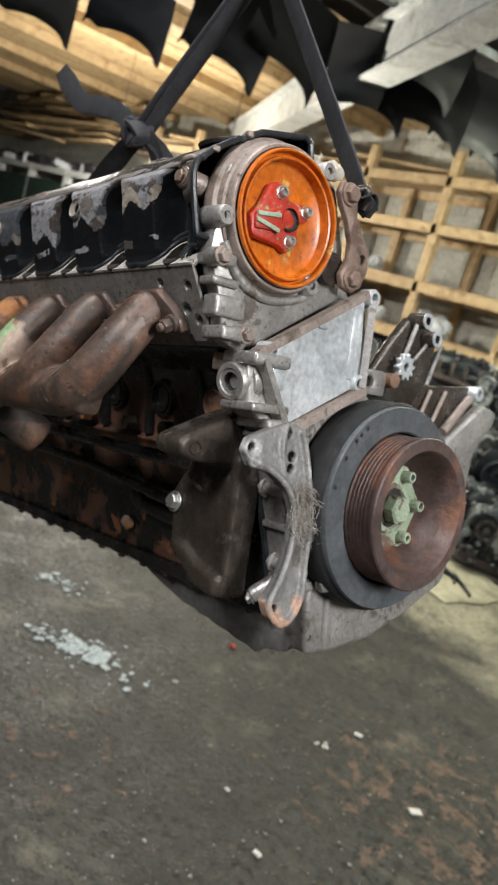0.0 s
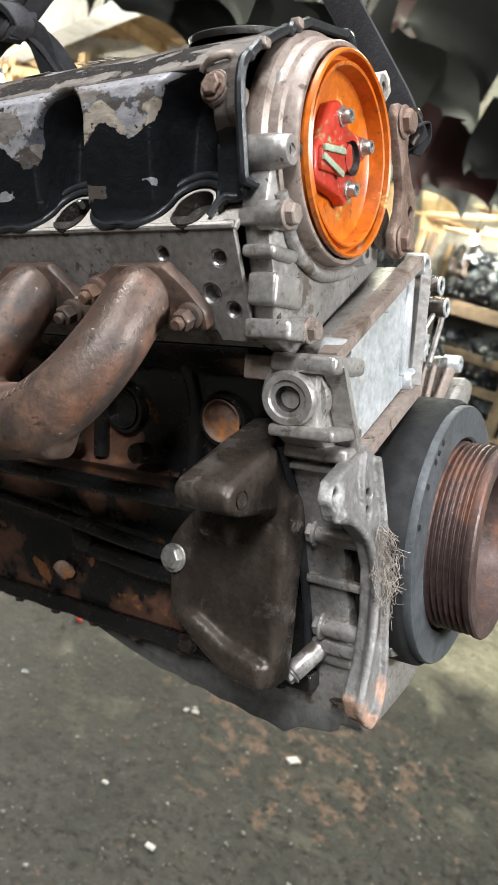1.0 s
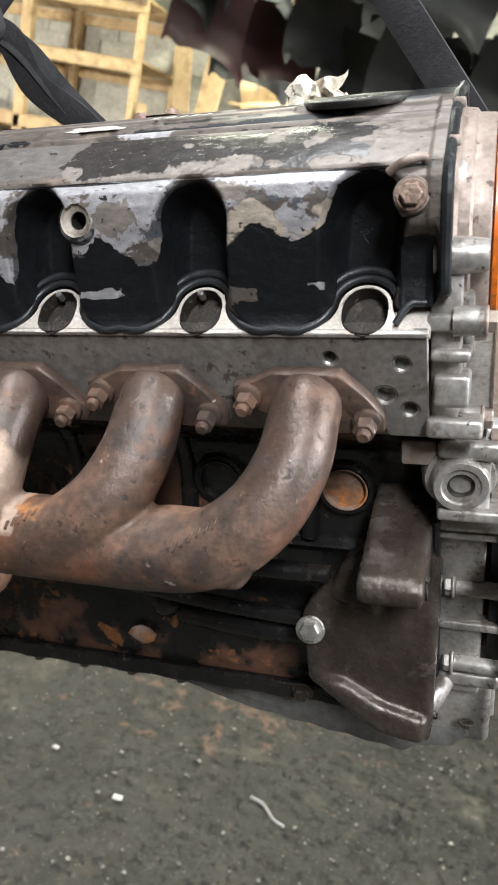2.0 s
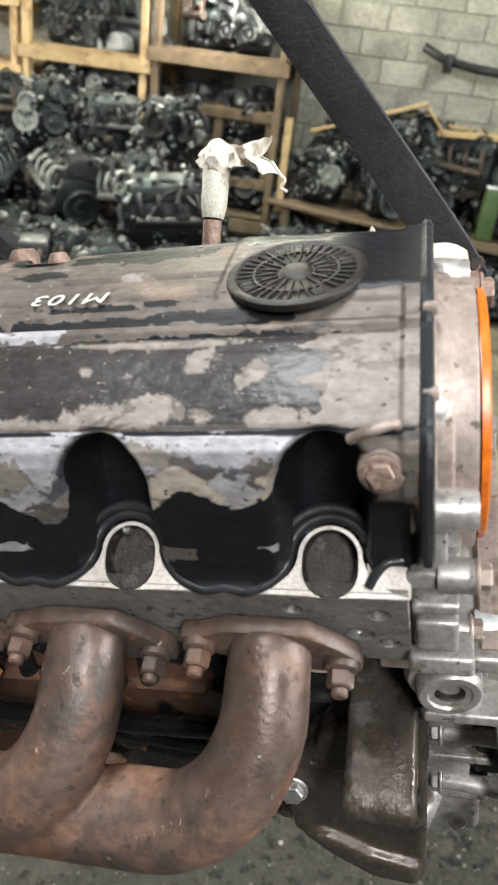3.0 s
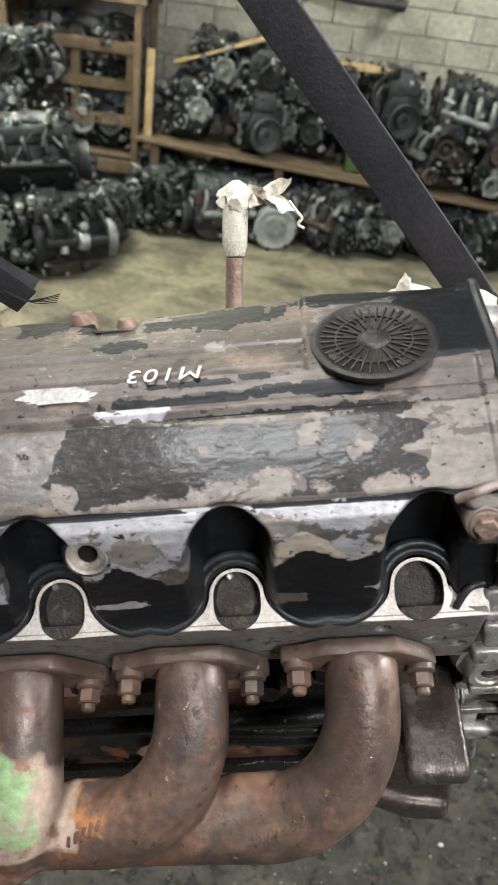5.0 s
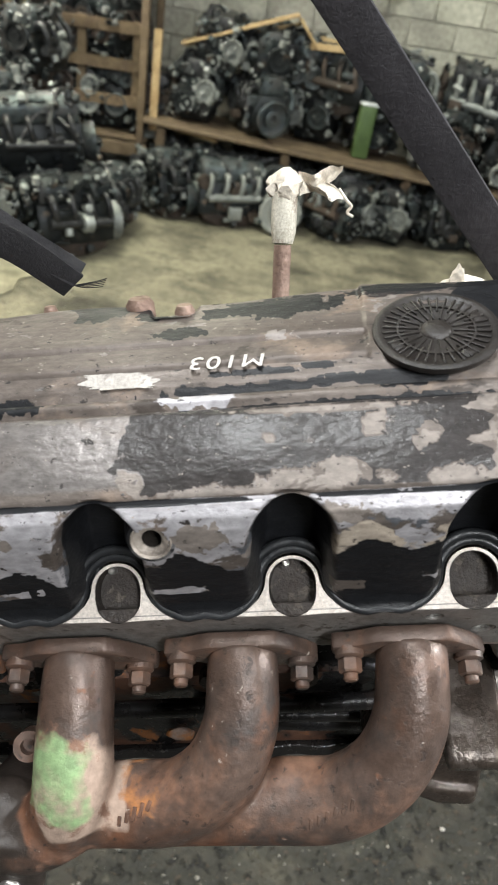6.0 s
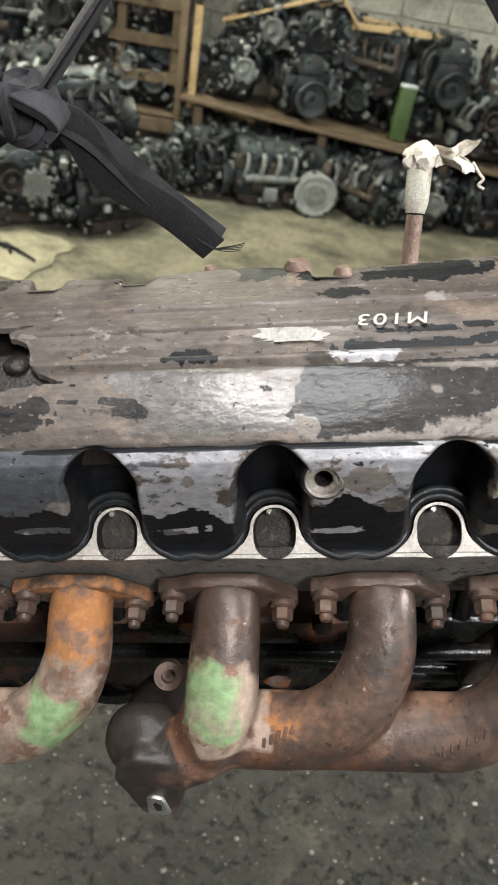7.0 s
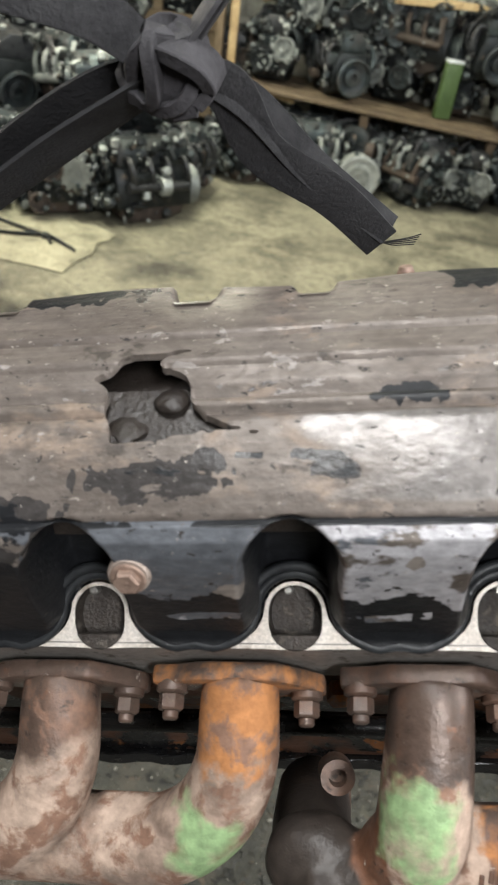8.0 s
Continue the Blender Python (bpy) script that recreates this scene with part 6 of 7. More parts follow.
# block wall behind the shelves
bm = bmesh.new()
box(bm, ((X0 + X1) / 2, Y1 + 0.11, TOP / 2), (X1 - X0 + 0.4, 0.2, TOP))
wall_n = solid("wall_north", bm, mortar_mat, "pale concrete block wall", "wall", kind="structure")
bm = bmesh.new()
box(bm, (0, 0, 0), (0.392, 0.02, 0.192), 0.006, None, 1)
block_mesh = mesh_of(bm, "wall_block", 40)
block_mesh.materials.append(wall_mat)
rnd = random.Random(21)
rest = bmesh.new()
for j in range(23):
    for i in range(68):
        x, z = X0 + 0.2 + 0.4 * i + (0.2 if j % 2 else 0), 0.1 + 0.2 * j
        y = Y1 + 0.004 + rnd.uniform(-0.003, 0.003)
        if -2.6 < x < 3.4 and 0.7 < z < 2.9:
            ob = new("wall_block", block_mesh)
            ob.parent = wall_n
            ob.matrix_basis = pose(x, y, z, rnd.uniform(-0.4, 0.4), 0, 0)
        elif x < X1 and z < TOP:
            box(rest, (x, y, z), (0.392, 0.02, 0.192))
ob = part("further_blocks", rest, wall_mat, wall_n, "", 0)
ob["kind"] = "stuff"


# ---- timber racks ----
def plank(name, parent, p, s, m=None, mat=None, bev=0.004):
    bm = bmesh.new()
    box(bm, (0, 0, 0), s, bev, None, 1)
    ob = part(name, bm, mat or wood, parent)
    ob.matrix_basis = Matrix.Translation(p) @ (m or Matrix.Identity(4))
    return ob


def rack(x0, x1, levels, y=6.45, depth=0.8, mat=None, post_h=None, label="pale timber storage rack"):
    r = thing("timber_rack", pose((x0 + x1) / 2, y + depth / 2, 0), label, "rack", "timber racks")
    w = x1 - x0
    for sx in (-w / 2, w / 2):
        for yy in (-depth / 2, depth / 2):
            plank("post", r, (sx, yy, post_h / 2), (0.055, 0.085, post_h), mat=mat)
    for z in levels:
        for yy in (-depth / 2 - 0.045, depth / 2 + 0.045):
            plank("beam", r, (0, yy, z), (w + 0.12, 0.03, 0.10), mat=mat)
        for k in range(5):
            plank("shelf_board", r, (0, -depth / 2 + 0.08 + k * (depth - 0.16) / 4, z + 0.062), (w + 0.10, 0.135, 0.022), mat=mat)
    return r


for k in range(6):
    rack(-3.85 - 1.15 * (k + 1), -3.90 - 1.15 * k, (0.85, 1.35, 1.87, 2.47, 2.95), post_h=3.25)
rack(-3.80, -2.80, (0.45, 0.93, 1.52), mat=wood, post_h=2.2)
rack(-2.70, -1.68, (0.42, 1.62), mat=wood_old, post_h=2.2, label="weathered timber rack bay with pallets")
for k in range(4):
    rack(-13.4 - 1.6 * k, -11.95 - 1.6 * k, (2.30,), mat=beam_mat, post_h=2.3, label="grey steel shelf bay loaded with headlamps")
    # Flat dark backing added to stand for the darkness under the shelf.
    bm = bmesh.new()
    box(bm, (0, 0, 1.05), (1.5, 0.02, 2.1), 0.004, None, 1)
    solid("tarpaulin", bm, green_dark, "dark green backing for the darkness below the shelf", "sheet", "green sheets", m=pose(-12.68 - 1.6 * k, 6.38, 0.0))


def pallet(m, mat, label, w=0.95, h=0.75, rows=5):
    p = thing("pallet", m, label, "pallet", "pallets")
    for k in range(rows):
        plank("slat", p, (0, -0.05, -h / 2 + 0.05 + k * (h - 0.1) / (rows - 1)), (w, 0.018, 0.085), mat=mat)
        if k % 2 == 0:
            plank("slat", p, (0, 0.05, -h / 2 + 0.05 + k * (h - 0.1) / (rows - 1)), (w, 0.018, 0.085), mat=mat)
    for x in (-w / 2 + 0.04, 0.0, w / 2 - 0.04):
        plank("bearer", p, (x, 0, 0), (0.07, 0.08, h), mat=mat)
    return p


pallet(pose(-2.19, 6.62, 1.00, 0, 0, 0), wood_old, "weathered pallet standing on edge in the rack", 0.95, 0.62, 3)
pallet(pose(-3.30, 6.70, 1.26, -4, 0, 3), wood_old, "weathered pallet leaning in the rack", 0.9, 0.5)

# long low shelf of boards along the block wall, stacked with engines above and below
shelf = thing("plank_shelf", pose(0.5, 6.75, 0), "low sagging plank shelf carrying scrap engines", "shelf")
for k, (yy, z0, tilt) in enumerate(((-0.40, 0.545, 3.4), (-0.20, 0.550, 3.4), (0.02, 0.550, 3.4), (0.24, 0.550, 3.4))):
    plank("shelf_board", shelf, (0, yy, z0), (4.3, 0.19, 0.026), pose(0, 0, 0, 0, tilt, 0), wood_old, 0.005)
for x in (-2.0, -1.0, 0.0, 1.0, 2.0):
    for yy in (-0.40, 0.25):
        h = 0.52 - 0.059 * x
        plank("leg", shelf, (x, yy, h / 2), (0.07, 0.07, h), mat=wood_old)
plank("upright_board", shelf, (-2.08, -0.30, 0.94), (0.06, 0.03, 0.72), mat=wood)
plank("board_corner", shelf, (-1.80, -0.36, 0.62), (0.5, 0.06, 0.03), pose(0, 0, 0, 0, 8, 0), wood)


# ---- scrap engines ----
def scrap_engine(seed, label):
    r = random.Random(seed)
    e = thing("scrap_engine", Matrix.Identity(4), label, "engine", "scrap engines")
    L, W, H = r.uniform(0.46, 0.60), r.uniform(0.34, 0.44), r.uniform(0.42, 0.52)
    bm = bmesh.new()
    prism(bm, [(-W * 0.42, 0.10), (W * 0.42, 0.10), (W * 0.40, H * 0.45), (W * 0.28, H * 0.70), (-W * 0.28, H * 0.70), (-W * 0.40, H * 0.45)], "x", -L / 2, L / 2, 0.012, 2)
    part("block", bm, r.choice((scrap_dark, scrap_dark, scrap_alu)), e)
    bm = bmesh.new()
    prism(bm, [(-W * 0.30, H * 0.70), (W * 0.30, H * 0.70), (W * 0.27, H * 0.90), (W * 0.12, H), (-W * 0.12, H), (-W * 0.27, H * 0.90)], "x", -L * 0.47, L * 0.47, 0.014, 2)
    for k in range(6):
        bolt(bm, (-L * 0.42 + k * L * 0.168, -W * 0.2, H * 0.95), (0, -0.5, 1), 0.010, 0.01)
    part("head_cover", bm, r.choice((scrap_black, scrap_alu, scrap_dark)), e)
    bm = bmesh.new()
    prism(bm, [(-L * 0.45, 0.10), (-L * 0.40, 0.02), (-L * 0.25, 0.0), (L * 0.2, 0.0), (L * 0.40, 0.04), (L * 0.45, 0.10)], "y", -W * 0.34, W * 0.34, 0.012, 2)
    part("sump", bm, r.choice((scrap_dark, scrap_rust)), e)
    for k in range(r.randint(3, 5)):
        bm = bmesh.new()
        rr = r.uniform(0.045, 0.10)
        y, z = r.uniform(-W * 0.42, W * 0.42), r.uniform(0.12, H * 0.8)
        dx = r.uniform(0.03, 0.07)
        lathe(bm, [(rr * 0.3, -0.03), (rr, 0), (rr * 1.02, 0.006), (rr * 0.92, 0.012), (rr * 0.92, 0.020), (rr, 0.026), (rr * 0.95, 0.030), (rr * 0.80, 0.028), (rr * 0.72, 0.012), (rr * 0.35, 0.012), (rr * 0.30, 0.024), (0, 0.024)], (-L / 2 - dx + 0.02, y, z), (-1, 0, 0), 22)
        part("pulley", bm, r.choice((scrap_dark, scrap_alu, scrap_rust, scrap_pale)), e)
    bm = bmesh.new()
    R = min(W * 0.36, 0.125)
    lathe(bm, [(R * 0.8, 0.0), (R * 1.05, 0.05), (R * 1.08, 0.085), (R * 0.98, 0.09), (R * 0.95, 0.04), (R * 0.55, 0.03), (R * 0.50, 0.055), (R * 0.25, 0.06), (R * 0.2, 0.03), (0, 0.03)], (L / 2, 0, H * 0.36), (1, 0, 0), 26)
    part("bell_housing", bm, r.choice((scrap_alu, scrap_pale, scrap_alu)), e)
    for sgn in (-1, 1):
        bm = bmesh.new()
        for k in range(4):
            x = -L * 0.36 + k * L * 0.24
            tube(bm, [(x, sgn * W * 0.26, H * 0.78), (x, sgn * W * 0.42, H * 0.80), (x + 0.01, sgn * W * 0.52, H * 0.66), (x + 0.03, sgn * W * 0.50, H * 0.50)], r.uniform(0.017, 0.024), 10, 3)
        tube(bm, [(-L * 0.40, sgn * W * 0.50, H * 0.50), (L * 0.40, sgn * W * 0.50, H * 0.48)], 0.032, 12, 1)
        part("manifold", bm, r.choice((scrap_rust, scrap_alu, scrap_black, scrap_pale)), e)
    for k in range(r.randint(5, 8)):
        bm = bmesh.new()
        c = (r.uniform(-L * 0.45, L * 0.45), r.choice((-1, 1)) * W * r.uniform(0.40, 0.55), r.uniform(0.10, H * 0.75))
        s = (r.uniform(0.05, 0.13), r.uniform(0.05, 0.10), r.uniform(0.05, 0.14))
        if r.random() < 0.5:
            box(bm, c, s, 0.012, None, 2)
            bolt(bm, (c[0], c[1] - s[1] / 2, c[2]), (0, -1, 0), 0.012, 0.01)
        else:
            ax = r.choice(((1, 0, 0), (0, -1, 0)))
            lathe(bm, [(0, 0), (s[0] * 0.5, 0), (s[0] * 0.55, 0.01), (s[0] * 0.55, s[1]), (s[0] * 0.42, s[1] + 0.008), (s[0] * 0.40, s[1] * 0.8), (0, s[1] * 0.8)], c, ax, 18)
        part("accessory", bm, r.choice((scrap_alu, scrap_dark, scrap_black, scrap_pale, scrap_rust)), e)
    bm = bmesh.new()
    for k in range(4):
        a = Vector((r.uniform(-L / 2, L / 2), r.uniform(-W / 2, W / 2), H * r.uniform(0.7, 1.0)))
        b = Vector((r.uniform(-L / 2, L / 2), r.choice((-1, 1)) * W * 0.55, H * r.uniform(0.3, 0.8)))
        tube(bm, [a, (a + b) / 2 + Vector((0, 0, 0.10)), b], r.uniform(0.008, 0.016), 8, 5)
    part("hose", bm, scrap_black, e)
    for mat_bit, many in ((scrap_pale, 48), (scrap_alu, 55), (scrap_dark, 40)):
        bm = bmesh.new()
        for k in range(many):
            sgn = r.choice((-1, 1))
            c = r.choice(((r.uniform(-L * 0.5, L * 0.5), sgn * W * r.uniform(0.36, 0.56), r.uniform(0.04, H * 0.9)), (-L / 2 - r.uniform(0, 0.08), r.uniform(-W * 0.45, W * 0.45), r.uniform(0.05, H * 0.9)), (r.uniform(-L * 0.5, L * 0.5), r.uniform(-W * 0.4, W * 0.4), H * r.uniform(0.85, 1.02))))
            m = Matrix.Translation(c) @ Matrix.Rotation(r.uniform(0, 3), 4, "X") @ Matrix.Rotation(r.uniform(0, 3), 4, "Z")
            w = r.choice((0.008, 0.012, 0.018, 0.028))
            if r.random() < 0.5:
                box(bm, (0, 0, 0), (w * r.uniform(1, 4), w * r.uniform(0.8, 1.6), w), w * 0.2, m, 1)
            else:
                t = lathe(bmesh.new(), [(0, -w), (w * 0.9, -w), (w, w * 0.6), (w * 0.5, w * 0.8), (0, w * 0.5)], (0, 0, 0), (0, 0, 1), 10)
                bmesh.ops.transform(t, matrix=m, verts=t.verts)
                merge(bm, t)
        bits = part("hardware", bm, mat_bit, e)
        bits["kind"] = "stuff"
    return e


LABELS = ("dark oily scrap engine with belt pulleys", "grey aluminium scrap engine with hoses", "black-covered scrap engine stacked among others", "dusty scrap engine with rusty manifold", "scrap engine with pale gearbox housing", "greasy scrap engine lying in a heap")
protos = [scrap_engine(31 + k, LABELS[k]) for k in range(6)]
spots = []
rnd = random.Random(77)
for i in range(9):                                        # on the plank shelf
    x = -1.25 + 0.50 * i
    spots.append((x, 6.66 + rnd.uniform(-0.05, 0.05) + (0.30 if i in (2, 3) else 0), 0.575 - 0.059 * (x - 0.5), 0, 0, rnd.uniform(-25, 25) + rnd.choice((90, -90, 70))))
for i in range(5):                                        # second layer there
    spots.append(((-0.72, -0.18, 0.95, 1.5, 2.1)[i], 6.84, (0.92, 0.88, 0.86, 0.82, 0.78)[i], rnd.uniform(-8, 8), rnd.uniform(-8, 8), rnd.choice((90, -90, 0)) + rnd.uniform(-20, 20)))
for i in range(10):                                       # under the shelf
    spots.append((-1.45 + 0.48 * i, 6.42 + rnd.uniform(-0.06, 0.12), 0.0, 0, 0, rnd.choice((90, -90, 0, 180)) + rnd.uniform(-25, 25)))
for i in range(5):                                        # pile on the floor before the racks
    for j in range(3):
        spots.append((-2.25 - 0.60 * i + rnd.uniform(-0.08, 0.08), 5.20 + 0.50 * j + rnd.uniform(-0.06, 0.06), 0.0, 0, 0, rnd.uniform(0, 360)))
for x, y, rz in ((-1.92, 5.05, 40), (-2.50, 4.98, 120), (-3.05, 4.72, 200), (-3.65, 4.80, 300), (-1.78, 5.62, 75)):
    spots.append((x, y, 0.0, 0, 0, rz))
spots.append((-2.15, 5.30, 0.44, 8, -6, 20))
for i in range(4):
    for j in range(2):
        spots.append((-2.55 - 0.62 * i + rnd.uniform(-0.1, 0.1), 5.60 + 0.50 * j, 0.45 + rnd.uniform(-0.03, 0.02), rnd.uniform(-12, 12), rnd.uniform(-12, 12), rnd.uniform(0, 360)))
for i in range(3):
    spots.append((-2.4 + 0.05 * i, 6.78, (0.50, 0.50, 0.50)[i] if i == 0 else 1.70, 0, 0, 90 + 40 * i)) if i < 2 else spots.append((-3.3, 6.85, 1.60, 0, 0, 80))
for x, y, z, rz in ((-3.05, 6.80, 1.005, 80), (-3.55, 6.82, 1.005, 100), (-3.05, 6.80, 0.525, 60), (-3.55, 6.80, 0.525, 190), (-3.1, 6.85, 1.595, 20), (-3.55, 6.8, 1.595, 80), (-1.98, 6.90, 0.495, 90), (-2.45, 6.90, 0.495, 80), (-2.0, 6.92, 0.95, 70), (-2.45, 6.92, 0.93, 100), (-2.0, 6.85, 1.695, 95),
                    (-3.0, 6.20, 0.86, 30), (-3.5, 6.22, 0.86, 110), (-2.45, 6.15, 0.84, 80), (-4.0, 6.2, 0.86, 20)):
    spots.append((x, y, z, 0, 0, rz))
for i in range(7):
    spots.append((-4.4 - 1.15 * (i % 6), 6.86, (0.0, 0.93, 1.43)[i % 3], 0, 0, rnd.choice((90, 0, -90)) + rnd.uniform(-20, 20)))
spots += [(-1.12, 6.80, 1.00, 5, -4, 85), (-0.45, 6.90, 0.95, -6, 3, 100), (0.38, 6.82, 0.88, 4, 5, -80), (-1.32, 6.30, 0.0, 0, 0, 40), (-0.92, 6.26, 0.0, 0, 0, 200), (-1.60, 6.86, 0.46, 0, 0, 90), (-0.02, 6.30, 0.0, 0, 0, 130)]
for k, (x, y, z, rx, ry, rz) in enumerate(spots):
    copy_thing(protos[k % 6], pose(x, y, z, rx, ry, rz))
for k, p in enumerate(protos):
    p.matrix_basis = pose(-4.6 + 0.62 * (k % 3) - 1.3, 4.9 + 0.55 * (k // 3), 0, 0, 0, 50 * k)

# gearbox housing lying on the floor with its open round face to the room
gb = thing("gearbox_housing", pose(-0.48, 6.05, 0.18, 0, 0, 8), "pale aluminium gearbox bell housing on the floor", "gearbox")
bm = bmesh.new()
lathe(bm, [(0.135, 0.18), (0.165, 0.03), (0.170, -0.005), (0.150, -0.010), (0.145, 0.004), (0.105, 0.008), (0.10, -0.002), (0.060, -0.002), (0.055, 0.010), (0.030, 0.010), (0, 0.012)], (0, 0, 0), (0, 1, 0.08), 36)
part("bell", bm, surf("pale_bell_casting", (0.34, 0.36, 0.35), (0.50, 0.52, 0.50), 14, 0.5, 0.3, 0.4, 90), gb)
for k in range(7):
    a = 2 * math.pi * k / 7
    bm = bmesh.new()
    rod(bm, (0.170 * math.cos(a), -0.008, 0.170 * math.sin(a)), (0.170 * math.cos(a), 0.03, 0.170 * math.sin(a)), 0.018, seg=12, bev=0.002)
    part("flange_lug", bm, scrap_alu, gb)
bm = bmesh.new()
lathe(bm, [(0.09, -0.004), (0.085, -0.012), (0.03, -0.012), (0.02, -0.003), (0, -0.003)], (0, -0.0, 0), (0, 1, 0.08), 28)
part("rotor_plate", bm, scrap_pale, gb)

# green tin on the shelf
tin = thing("green_tin", pose(0.10, 6.56, 0.592, 0, 1, 8), "tall green tin leaning on the shelf", "tin")
bm = bmesh.new()
box(bm, (0, 0, 0.20), (0.130, 0.09, 0.40), 0.014, None, 3)
part("tin_body", bm, green_box_mat, tin)
bm = bmesh.new()
box(bm, (0, 0, 0.408), (0.135, 0.095, 0.022), 0.006, None, 2)
part("tin_lid", bm, bag_mat, tin, "whitish dented lid")

# curved black bar hung on the wall, and its brackets
bm = bmesh.new()
bar = thing("curved_bar", pose(0, 0, 0), "curved black bumper bar hung on the wall", "bumper")
tube(bm, [(-0.66, 7.20, 1.92), (-0.45, 7.10, 1.84), (-0.10, 7.04, 1.80), (0.35, 7.04, 1.80)], 0.035, 12, 6, 0.6)
part("bar", bm, scrap_black, bar)
for x in (-0.45, 0.30):
    bm = bmesh.new()
    box(bm, (x, 7.18, 1.82), (0.07, 0.30, 0.14), 0.01)
    part("bracket", bm, scrap_black, bar)


# ---- fenders hung overhead ----
def fender(mat, label, drop=1.62):
    bm = bmesh.new()
    rows = []
    for i in range(49):
        x = -0.5 + i / 48
        u = (x + 0.02) / 0.46
        foot = -0.5 + (0.22 * math.sqrt(1 - u * u) if abs(u) < 1 else 0.0)
        if x < -0.27:
            foot += 0.18 * sm(-0.27, -0.5, x)
        head_y = 0.5 - 0.22 * sm(0.28, 0.5, x)
        col = []
        for j in range(15):
            y = foot + (head_y - foot) * j / 14
            bulge = 0.05 * math.exp(-((y - foot) / 0.07) ** 2) if abs(u) < 1.05 else 0.0
            col.append(bm.verts.new((x * 0.66, -0.13 * max(y, 0) ** 1.5 * 3.2 - bulge + 0.06 * x * x, y * 0.62)))
        rows.append(col)
    for p, q in zip(rows, rows[1:]):
        for j in range(14):
            bm.faces.new((p[j], q[j], q[j + 1], p[j + 1]))
    bmesh.ops.solidify(bm, geom=list(bm.faces), thickness=0.004)
    f = thing("car_fender", Matrix.Identity(4), label, "fender", "hanging fenders")
    part("panel", bm, mat, f)
    bm = bmesh.new()
    tube(bm, [(0.05, -0.05, 0.24), (0.05, 0.02, 0.50), (0.05, 0.0, drop)], 0.004, 8, 4)
    part("wire_hook", bm, steel_brown, f)
    return f


FEND = [fender(m, t) for m, t in zip(fender_paints, ("black car fender hanging from a rail", "dark blue car fender hanging from a rail", "dark red car fender hanging from a rail", "grey car fender hanging from a rail"))]
RAIL0, RAIL1 = Vector((-4.15, 3.2, 3.52)), Vector((-3.25, 7.2, 3.52))
rail = thing("hanging_rail", pose(0, 0, 0), "grey steel rail under the roof with fenders", "rail")
bm = bmesh.new()
tube(bm, [RAIL0, RAIL1], 0.03, n=1, shape=[(-1, -1), (1, -1), (1, 1), (-1, 1)])
part("rail_bar", bm, scrap_alu, rail)
for k in range(4):
    bm = bmesh.new()
    p = RAIL0.lerp(RAIL1, 0.1 + 0.27 * k)
    rod(bm, p, (p.x, p.y, TOP), 0.012, seg=8)
    part("rail_hanger", bm, scrap_dark, rail)
rnd = random.Random(3)
place = [(-6.60, 2.55, 3.16, 66, 0), (-5.85, 3.00, 3.18, 62, 1), (-5.05, 3.40, 3.12, 50, 0), (-4.75, 3.75, 3.20, 70, 0), (-4.30, 4.20, 3.10, 44, 0), (-3.95, 4.50, 3.08, 30, 0), (-3.72, 4.85, 3.02, 45, 0), (-3.95, 4.30, 3.30, 40, 0),
         (-3.55, 5.10, 3.08, 30, 0), (-3.20, 5.50, 3.02, 10, 0), (-2.95, 5.30, 3.15, 45, 3), (-2.62, 5.15, 3.44, 22, 2), (-2.75, 5.75, 3.10, 5, 0), (-2.30, 4.75, 3.22, 30, 0), (-2.05, 5.20, 3.34, 15, 2), (-1.70, 5.45, 3.12, 35, 0), (-1.95, 6.00, 3.05, 0, 3), (-1.25, 5.70, 3.10, 20, 0), (-1.45, 6.20, 3.00, 50, 0)]
for k, (x, y, z, rz, c) in enumerate(place):
    f = FEND[c] if "used" not in FEND[c] else copy_thing(FEND[c], Matrix.Identity(4))
    FEND[c]["used"] = 1
    f.matrix_basis = pose(x, y, z, rnd.uniform(-5, 5), rnd.uniform(-14, 14), rz + rnd.uniform(-14, 14))

LOW = [fender(m, t, 2.0) for m, t in zip((fender_paints[0], fender_paints[2]), ("black car fender hanging low on a wire", "maroon car fender hanging low on a wire"))]
low_place = [(-2.95, 5.70, 2.72, 25, 1), (-2.45, 5.95, 2.66, 40, 1), (-2.10, 5.70, 2.74, 65, 0), (-1.82, 6.00, 2.54, 22, 0), (-1.45, 5.80, 2.58, 48, 0), (-1.12, 5.95, 2.52, 18, 0), (-0.78, 5.80, 2.56, 55, 0),
             (-0.42, 5.95, 2.60, 25, 0), (-2.75, 6.15, 2.64, 12, 0), (-1.62, 6.30, 2.76, 35, 0), (-0.95, 6.30, 2.70, 8, 0), (-2.25, 6.30, 2.86, 50, 0)]
for k, (x, y, z, rz, c) in enumerate(low_place):
    f = LOW[c] if "used" not in LOW[c] else copy_thing(LOW[c], Matrix.Identity(4))
    LOW[c]["used"] = 1
    f.matrix_basis = pose(x, y, z, rnd.uniform(-4, 4), rnd.uniform(-10, 10), rz + rnd.uniform(-10, 10))

# big pale beam under the roof
beam = thing("roof_beam", pose(0, 0, 0), "dusty white beam crossing under the roof", "beam", kind="structure")
A, B = Vector((-12.0, 8.3, 3.10)), Vector((-0.9, 2.42, 3.10))
A = A.lerp(B, 0.17)
for z, h, w in ((0.0, 0.03, 0.11), (0.20, 0.37, 0.025), (0.40, 0.03, 0.11)):
    bm = bmesh.new()
    tube(bm, [A + Vector((0, 0, z)), B + Vector((0, 0, z))], 1.0, n=1, shape=[(-h / 2, -w), (h / 2, -w), (h / 2, w), (-h / 2, w)], up=(0, 0, 1))
    part("beam_flange" if h < 0.1 else "beam_web", bm, beam_mat, beam)

